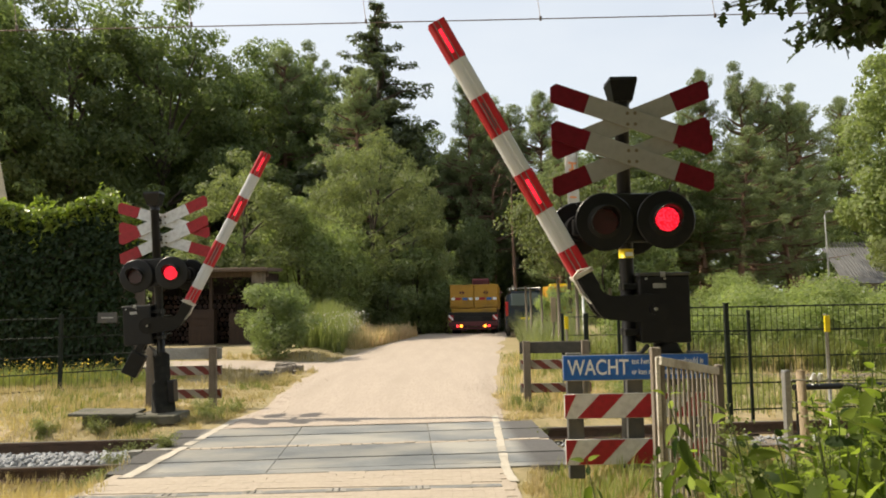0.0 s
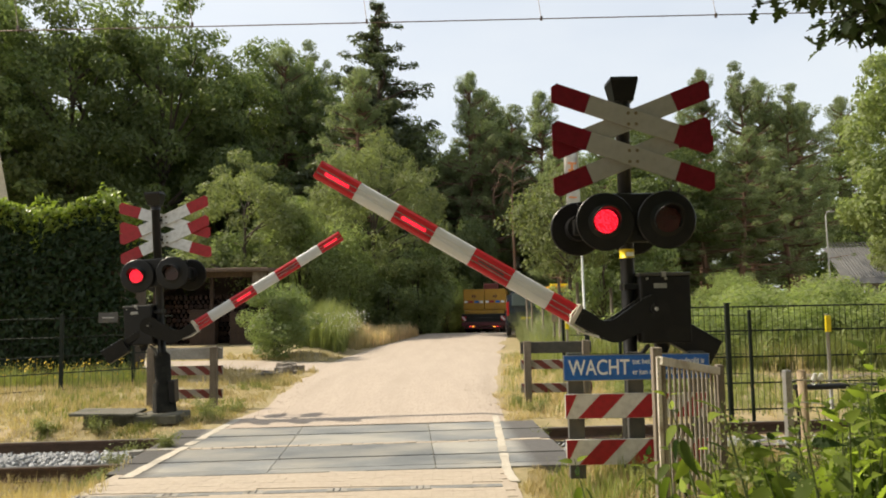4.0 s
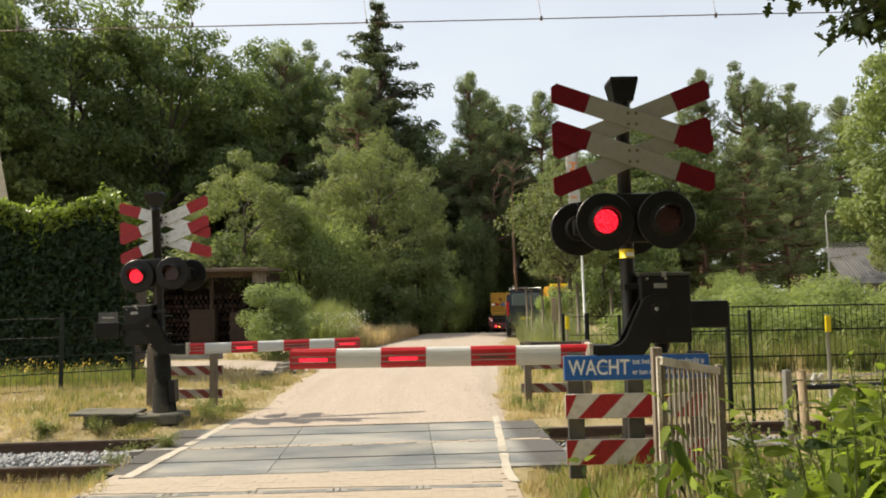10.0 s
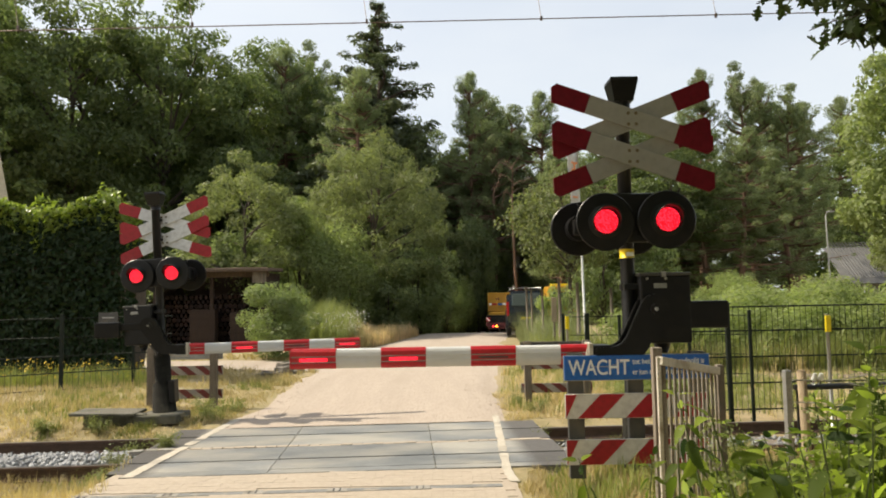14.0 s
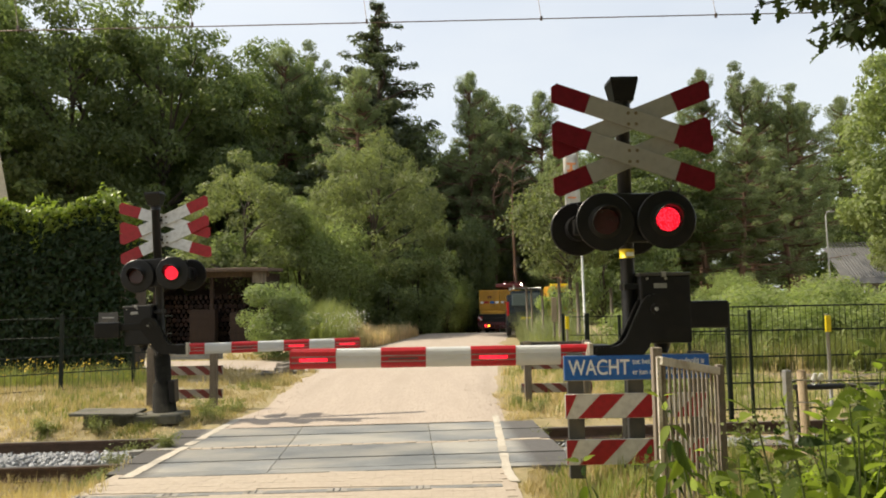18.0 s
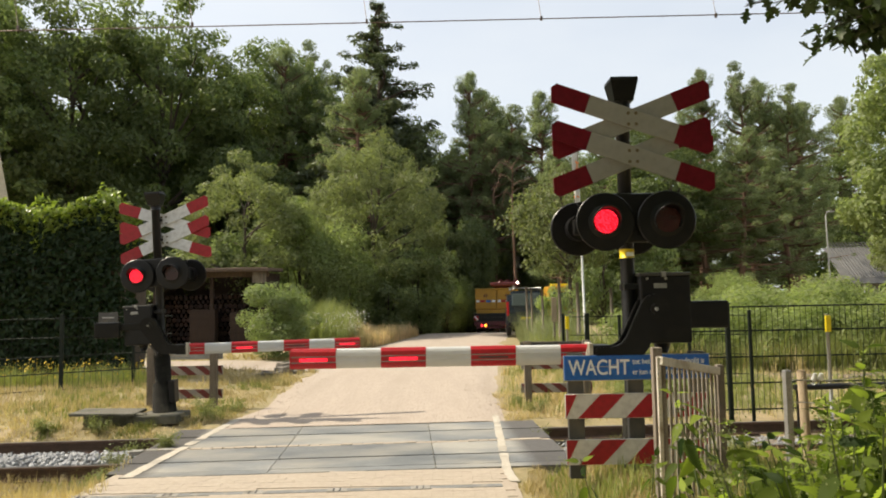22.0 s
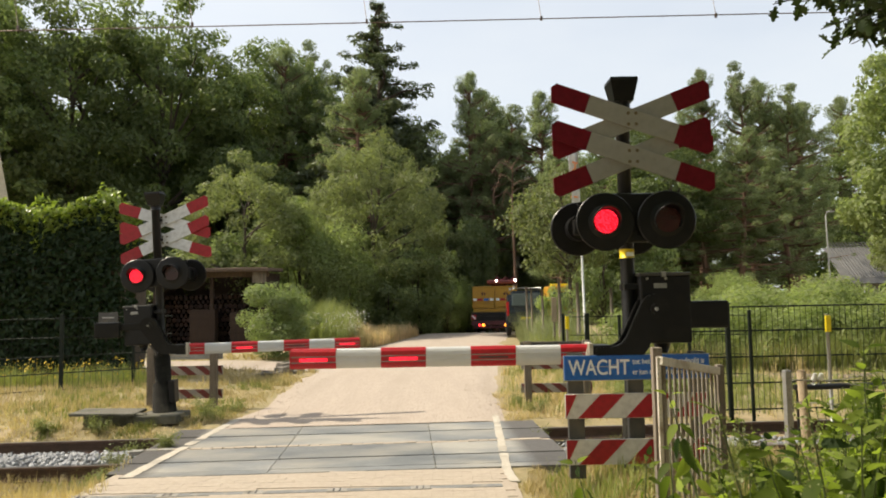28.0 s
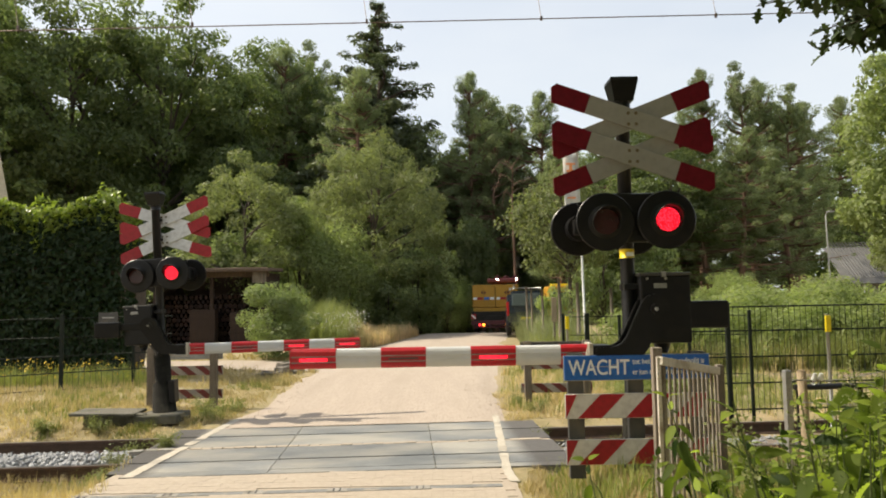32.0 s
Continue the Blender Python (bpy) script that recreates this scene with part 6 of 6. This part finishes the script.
n = 5000
p = np.stack([r.uniform(-5.3, -2.9, n), r.uniform(23.4, 27.5, n), np.zeros(n)], 1)
p = p[(p[:, 0] < -3.35 + (p[:, 1] - 23.4) * 0.1) & (np.sin(p[:, 0] * 5 + np.sin(p[:, 1] * 3)) > -0.5)]
p[:, 2] = [ground_z(a, b) for a, b in p[:, :2]]
p[:, 2] += 0.85 * r.random(len(p)) ** 0.7
tagged(new("bank_herbs", leaves_at("bank_herbs", p, unit(r.normal(size=(len(p), 3)) + np.array([0, 0, 0.6])), 0.07, 0.4, GREYGRASS, r)), "grey-green leafy herbs on the roadside bank", "herbs", kind="stuff")


def herb(x, y, h, w, seed, label):
    rr = np.random.default_rng(seed)
    t = thing("weed", label, "weed", pose(x, y, ground_z(x, y)))
    bm = bmesh.new()
    ends = []
    for k in range(7):
        a = rr.uniform(0, 6.28)
        e = (math.cos(a) * w * 0.5 * rr.uniform(0.3, 1), math.sin(a) * w * 0.5 * rr.uniform(0.3, 1), h * rr.uniform(0.6, 1))
        tube(bm, [(0, 0, 0), (e[0] * 0.4, e[1] * 0.4, e[2] * 0.6), e], [0.006, 0.004, 0.002], 4, False)
        ends.append(e)
    tagged(part("stalk", bm, GREENGRASS, t), kind="stuff")
    q = 800
    i = rr.integers(0, 7, q)
    u = rr.uniform(0.2, 1.05, q)[:, None]
    pos = np.array(ends)[i] * u + rr.normal(size=(q, 3)) * 0.045
    pos[:, 2] = np.maximum(pos[:, 2], 0.01)
    new("foliage", leaves_at("foliage", pos, unit(rr.normal(size=(q, 3)) + np.array([0, 0, 0.8])), 0.034, 0.4, WEED, rr)).parent = t


for k, (x, y, h, w) in enumerate(((-4.35, 9.75, 0.22, 0.5), (-3.95, 9.9, 0.2, 0.4), (-4.25, 9.1, 0.25, 0.45), (-3.7, 9.3, 0.12, 0.2), (-3.9, 11.6, 0.2, 0.5), (-3.75, 12.2, 0.15, 0.6), (-4.15, 12.0, 0.3, 0.4), (-6.3, 10.9, 0.2, 0.4), (-5.4, 10.85, 0.22, 0.4), (1.5, 11.6, 0.2, 0.4), (1.25, 12.3, 0.2, 0.4), (-3.9, 7.8, 0.14, 0.3), (1.3, 10.0, 0.25, 0.4))):
    herb(x, y, h, w, 60 + k, "small green weed growing by the track")


# ---- climber over the stakes at the roadside
ir = np.random.default_rng(91)
ivy = thing("climbing_plant", "bright green climber covering the roadside stakes", "climber", pose(3.9, 26.4, 0.1))
ic = np.stack([ir.uniform(-0.36, 0.5, 40), ir.uniform(-0.3, 0.3, 40), ir.uniform(0.1, 2.0, 40)], 1)
part("stem", tubed([(0, 0, -0.1), (0.05, 0.02, 0.9), (-0.03, 0, 1.9)], [0.04, 0.03, 0.012], 7), BARK, ivy)
ic = np.concatenate([ic, np.stack([ir.uniform(0.45, 0.95, 24), ir.uniform(-0.2, 0.2, 24), ir.uniform(0.3, 2.05, 24)], 1)])
ip, inn = clump_points(ic, ir.uniform(0.12, 0.24, 64), 1.2, 110, ir)
ip[:, 2] = np.maximum(ip[:, 2], 0.03)
new("foliage", leaves_at("foliage", ip, inn, 0.075, 0.6, SHRUBLEAF, ir)).parent = ivy


# ---- leaves with a drawn outline
def leaf_mesh(name, length, outline, n, material, curl):
    """A leaf along +x: a midrib and an edge on each side, drawn by outline(t)."""
    v, f = [], []
    for i in range(n + 1):
        t = i / n
        w = outline(t, i) * length
        z = -curl * length * t * t
        v += [(t * length, w, z + 0.25 * w), (t * length, 0, z), (t * length, -w, z + 0.25 * w)]
        if i:
            k = len(v) - 6
            f += [(k, k + 3, k + 4, k + 1), (k + 1, k + 4, k + 5, k + 2)]
    return array_mesh(name, np.array(v), np.array(f), material)


def nettle_edge(t, i):
    return 0.235 * math.sin(math.pi * min(1, t ** 0.6)) * (1.0 if i % 2 else 0.72) + 0.004


def oak_edge(t, i):
    return 0.27 * math.sin(math.pi * min(1, 0.06 + 0.94 * t ** 1.15)) * (1 + 0.38 * math.sin(t * math.tau * 3.6)) + 0.008


NLEAF = [leaf_mesh("leaf", L, nettle_edge, 26, NETTLE, c) for L, c in ((0.125, 0.35), (0.105, 0.2), (0.065, 0.3), (0.15, 0.5))]
# much darker than the other oak leaves: the hanging branches' shade is in the colour
OAKSHADED = leaf_mat("shaded_oak_leaf", (0.03, 0.05, 0.014), (0.05, 0.075, 0.022), (0.035, 0.055, 0.016), 0.3, 0.5)
OLEAF = [leaf_mesh("leaf", L, oak_edge, 22, OAKSHADED, c) for L, c in ((0.11, 0.2), (0.09, 0.4), (0.075, 0.1))]
NSTEM = mat("nettle_stem", (0.1, 0.145, 0.045), (0.075, 0.105, 0.035), 0.7, 0, 20, 0.1)
CATKIN = leaf_mat("nettle_flower", (0.16, 0.2, 0.08), (0.22, 0.24, 0.1), (0.18, 0.2, 0.09), 0.4)
nettles = []
rnd = random.Random(8)
spots = [(0.7, 1.2, 1.72), (0.8, 1.32, 1.74), (0.74, 3.1, 1.2), (0.9, 3.3, 1.17), (1.02, 3.15, 1.28), (1.16, 3.0, 1.5), (1.6, 2.55, 1.7), (1.12, 1.78, 1.6), (1.42, 2.7, 1.46), (1.26, 2.6, 1.44), (1.25, 2.1, 1.5), (1.371, 2.3, 1.76), (1.3, 2.05, 1.62), (1.16, 1.9, 1.5), (0.86, 1.5, 1.64), (0.95, 1.6, 1.7), (0.8, 1.55, 1.5)]
for k in range(108):
    y = rnd.uniform(1.9, 3.6)
    wide = rnd.uniform(0.42 if y > 2.3 else 0.53, 0.74)
    spots.append((y * wide, y, 1.93 - y * rnd.uniform(0.22 - 0.5 * (wide - 0.42), 0.29)))
for k, (x, y, top) in enumerate(spots):
    zg = ground_z(x, y)
    p = thing("nettle", "tall stinging nettle with toothed green leaves", "nettle", pose(x, y, zg), group="nettles by the tripod")
    h = top - zg
    lx, ly = rnd.uniform(-0.22, 0.16), rnd.uniform(-0.12, 0.12)
    at = lambda q: Vector((lx * q * q, ly * q * q, h * q))
    part("stem", tubed([at(q / 6) for q in range(7)], [0.006, 0.006, 0.0055, 0.005, 0.004, 0.003, 0.0015], 6), NSTEM, p)
    a = rnd.uniform(0, 180)
    q = 0.42
    while q < 1.0:
        for s in (0, 180):
            o = new("leaf", NLEAF[rnd.choice((0, 1, 3)) if q < 0.9 else 2])
            o.parent = p
            pitch = rnd.uniform(20, 82) if q < 0.93 else rnd.uniform(-45, -10)
            turn_ = Matrix.Rotation(radians(a + s + rnd.uniform(-35, 35)), 4, "Z") @ Matrix.Translation((0.012, 0, 0)) @ Matrix.Rotation(radians(pitch), 4, "Y") @ Matrix.Rotation(radians(rnd.uniform(-55, 55)), 4, "X")
            o.matrix_basis = Matrix.Translation(at(q)) @ turn_
        if k % 3 == 0 and q > 0.7:
            rr = np.random.default_rng(k * 31 + int(q * 100))
            pts = np.array(at(q)) + rr.normal(size=(60, 3)) * np.array([0.025, 0.025, 0.02]) - np.array([0, 0, 0.03])
            spray = tagged(new("flower_spray", leaves_at("flower_spray", pts, unit(rr.normal(size=(60, 3))), 0.009, 0.8, CATKIN, rr)), kind="stuff")
            spray.parent = p
        a += 90 + rnd.uniform(-15, 15)
        q += 0.062 if q < 0.85 else 0.045
    nettles.append(p)

# ---- roadside oak whose branches hang into the view
oak = thing("roadside_oak", "oak at the roadside, leafy branches hanging over", "tree", pose(4.6, 3.6, 0.3))
part("trunk", tubed([(0, 0, -0.1), (0.05, 0, 1.5), (-0.02, 0.05, 3.2), (0.1, 0.1, 6)], [0.34, 0.27, 0.24, 0.16], 14), BARK, oak)
part("limb", tubed([(-0.02, 0.05, 3.4), (-0.6, 0.1, 3.85), (-1.4, 0.15, 3.95), (-2.0, 0.2, 3.9)], [0.12, 0.09, 0.06, 0.03], 10), BARK, oak)
# wide crown out of view, added to keep skylight off the near signal
crown_rng = np.random.default_rng(19)
cc = np.stack([crown_rng.uniform(-6.5, 6, 90), crown_rng.uniform(-11, 2.5, 90), crown_rng.uniform(5.0, 10, 90)], 1)
cp, cn = clump_points(cc, crown_rng.uniform(0.8, 1.5, 90), 0.7, 260, crown_rng)
new("crown", leaves_at("crown", cp, cn, 0.2, 0.6, OAKLEAF, crown_rng)).parent = oak
branches = []


def branch(x0, z0, y0, tips, seed, per, single=True):
    """One hanging branch: twigs and lobed leaves. Its poses are in the oak's space."""
    rr = random.Random(seed)
    b = thing("branch", "", "")
    b.parent = oak
    b.matrix_basis = pose(x0, y0, z0)
    leaves = []
    for tx, ty, tz in tips:
        e = Vector((tx, ty, tz))
        pts = [Vector((0, 0, 0)), e * 0.35 + Vector((0, 0, 0.05)), e * 0.7 + Vector((0, 0, 0.05)), e]
        part("twig", tubed(pts, [0.014, 0.009, 0.006, 0.003], 6), BARK, b)
        for k in range(per):
            u = 0.3 + 0.72 * k / per
            c = pts[1].lerp(pts[2], (u - 0.35) / 0.35) if u < 0.7 else pts[2].lerp(pts[3], min(1, (u - 0.7) / 0.3))
            leaves.append(c + Vector((rr.uniform(-0.05, 0.05), rr.uniform(-0.08, 0.08), rr.uniform(-0.05, 0.05))))
    if single:
        for c in leaves:
            o = new("leaf", OLEAF[rr.randrange(3)])
            o.parent = b
            o.matrix_basis = Matrix.Translation(c) @ Euler((rr.uniform(-0.8, 0.8), rr.uniform(0.1, 1.3), rr.uniform(0, 6.28))).to_matrix().to_4x4()
    else:
        base = np.array([v.co for v in OLEAF[0].vertices])
        quads = np.array([p.vertices for p in OLEAF[0].polygons])
        vs, fs = [], []
        for k, c in enumerate(leaves):
            q = np.array(Euler((rr.uniform(-0.8, 0.8), rr.uniform(0.1, 1.3), rr.uniform(0, 6.28))).to_matrix())
            vs.append(base * rr.uniform(0.65, 1.05) @ q.T + np.array(c))
            fs.append(quads + k * len(base))
        mass = tagged(new("foliage", array_mesh("foliage", np.concatenate(vs), np.concatenate(fs), OAKSHADED)), kind="stuff")
        mass.parent = b
    branches.append((b, Vector((x0, y0, z0))))


rb = random.Random(4)
branch(-1.3, 3.46, 0.2, [(-rb.uniform(1.05, 1.5), rb.uniform(-0.25, 0.25), -rb.uniform(0.02, 0.17)) for _ in range(13)], 1, 15)
branch(-1.04, 3.47, 0.1, [(-rb.uniform(0.85, 1.42), rb.uniform(-0.3, 0.3), -rb.uniform(0.08, 0.44)) for _ in range(52)], 2, 32, False)
branch(-0.85, 3.45, 0.0, [(-rb.uniform(0.75, 1.5), rb.uniform(-0.3, 0.3), -rb.uniform(0.08, 0.45)) for _ in range(44)], 3, 32, False)

# ---- near pavers, course by course
paving = thing("paved_road", "sandy worn brick paving in front of the crossing", "road", kind="structure")
part("bedding", boxed((-1.5, -0.98, -0.0385), (4.45, 17.75, 0.07), 0.0), PAVER, paving, "sand between the bricks")
bm = boxed((0, 0, 0), (0.2088, 0.1048, 0.06), 0.002)
brick = bpy.data.meshes.new("brick")
bm.to_mesh(brick)
bm.free()
brick.materials.append(PAVER)
rng = np.random.default_rng(77)
row = 0
y = 7.9
rest = bmesh.new()
while y > 1.2:
    x = -3.62 + 0.105 * (row % 2)
    yy = y
    while x < 0.62:
        on_drain = abs(yy - (7.1 + (x + 1.2) * math.tan(radians(2.8)))) < 0.095
        if not on_drain and yy < 7.862 + 0.056 * x:
            pz = -0.0265 + rng.normal() * 0.0006
            if yy > 6.5:
                o = new("brick", brick)
                o.parent = paving
                o.matrix_basis = pose(x, yy, pz, rng.normal() * 0.25, rng.normal() * 0.25, rng.normal() * 0.4)
            else:
                box(rest, (x, yy, pz), (0.203, 0.1, 0.06))
        x += 0.21
    y -= 0.106
    row += 1
tagged(part("far_bricks", rest, PAVER, paving), kind="stuff")


# ---- what moves
ANGLES = ((0, 63.6), (0.5, 59.4), (1.0, 55.0), (1.5, 51.0), (2.0, 47.1), (2.5, 43.2), (3.0, 39.2), (3.5, 35.4), (4.5, 27.9), (5.5, 20.1), (6.0, 16.5), (6.5, 13.0), (7.0, 9.4), (7.5, 5.9), (8.0, 2.8), (8.4, 0.7), (8.8, 0.0), (20, 0.0), (32, 0.0))
BEAT = 2.1574  # flashes a second


def flashing(ob, on, off, start, share):
    """Rows for a lamp that comes forward when lit: lit from phase start for a share of each beat."""
    rows = []
    k = -1
    while k <= 32 * BEAT:
        for phase, a, b in ((start, off, on), (start + share, on, off)):
            t = (k + phase) / BEAT
            rows += [(t - 0.034, a), (t, b)]
        k += 1
    rows = [(t, m) for t, m in rows if 0.02 < t < 31.95]
    first_state = off if rows[0][1] == off else on
    return [(0, first_state)] + rows + [(32, rows[-1][1])]


def shifted(ob, dy):
    m = ob.matrix_basis.copy()
    m.translation.y += dy
    return m


def motions():
    for ob, sense, rest_ in ((near_boom, 0.968, 0.0), (far_boom, -1, 0.4)):
        home = ob.matrix_basis.copy()
        walk(ob, [(t, home @ Matrix.Rotation(radians((a + rest_) * sense), 4, "Y")) for t, a in ANGLES])
    # lamps: the right-hand one leads, the other follows half a beat later
    for pair in (near_discs, far_discs):
        for disc, start, share in ((pair[0], 0.19, 0.595), (pair[1], 0.715, 0.57)):
            home = disc.matrix_basis.copy()
            walk(disc, flashing(disc, shifted(disc, -0.025), home, start, share))
    for strips, order in ((near_strips, (0.22, 0.72)), (far_strips, (0.72, 0.22))):
        lit = shifted(strips[0], -0.022)
        walk(strips[0], [(0, lit), (32, lit)])
        for ob, start in zip(strips[1:], order):
            home = ob.matrix_basis.copy()
            walk(ob, flashing(ob, shifted(ob, -0.022), home, start, 0.52))
    # the works truck rolls off, waits, and backs up again
    drive = ((0, 1.5, 35.0), (0.5, 1.53, 35.1), (1.5, 1.63, 35.6), (2, 1.71, 36.2), (3.4, 2.05, 38.6), (5.5, 2.9, 42.2), (7, 3.63, 43.7), (9, 4.08, 44), (13, 4.08, 44), (14.5, 3.74, 43.2), (16.5, 3.5, 42), (17.5, 3.3, 41.3), (18.5, 3.2, 40.7), (20, 3.07, 40), (22, 2.94, 39.3), (24, 2.79, 38.7), (25.5, 2.71, 38.2), (27.5, 2.72, 37.6), (30, 2.72, 36.8), (32, 2.67, 36.3))
    walk(truck, [(t, pose(x, y, 0.02 - 0.056 * max(y - 36.2, 0), -2, 0, -6 - 0.9 * max(y - 38, 0))) for t, x, y in drive])
    # the truck's crane is lifted while it waits
    walk(crane_arm, [(t, pose(0, 0, z)) for t, z in ((0, -0.85), (13, -0.85), (15, -0.45), (17, 0), (32, 0))])
    # its lamps come forward when lit
    for obs, times, back in ((amber, ((0, 1), (1.6, 1), (1.8, 0), (10.4, 0), (10.6, 1), (32, 1)), 0.12), (brake, ((0, 1), (1.6, 1), (1.8, 0), (5.6, 0), (5.8, 1), (32, 1)), 0.12), (work_lamps[:1], ((0, 0), (15.4, 0), (15.6, 1), (32, 1)), 0.2), (work_lamps[1:], ((0, 0), (26.4, 0), (26.6, 1), (32, 1)), 0.2)):
        for ob in obs:
            home = ob.matrix_basis.copy()
            walk(ob, [(t, home if lit else home @ pose(0, back, 0)) for t, lit in times])
    # wind: the oak's branches, the banner, the nettles
    swing = ((0, -0.30), (0.3, -0.15), (0.6, -0.22), (1, -0.12), (2, -0.16), (3, -0.02), (4.5, 0.04), (6, 0.1), (7, 0.14), (9, 0.22), (11, 0.14), (13, 0.06), (15, 0.12), (17, 0.18), (18.5, 0.02), (20, 0.06), (21.5, -0.02), (23, -0.08), (25.5, 0.06), (27, 0.14), (28, 0.26), (29.5, 0.12), (31, 0.16), (32, 0.08))
    for i, (b, c) in enumerate(branches):
        walk(b, [(t, pose(c.x + s * (0.55 if i == 0 else 0.4), c.y, c.z + 0.03 * math.sin(t * 1.3 + i), 0, 4 * s, 0)) for t, s in swing])
    walk(banner, [(t, banner.matrix_basis @ Matrix.Rotation(radians(30 + 32 * math.sin(t * 0.9) + 14 * math.sin(t * 2.3)), 4, "Z")) for t in np.arange(0, 32.5, 0.5)])
    for k, p in enumerate(nettles):
        home = p.matrix_basis.copy()
        walk(p, [(t, home @ pose(0, 0, 0, 0.8 * math.sin(t * 1.1 + k), 1.3 * math.sin(t * 0.8 + k * 0.6), 0)) for t in np.arange(0, 32.5, 1.0)])


motions()
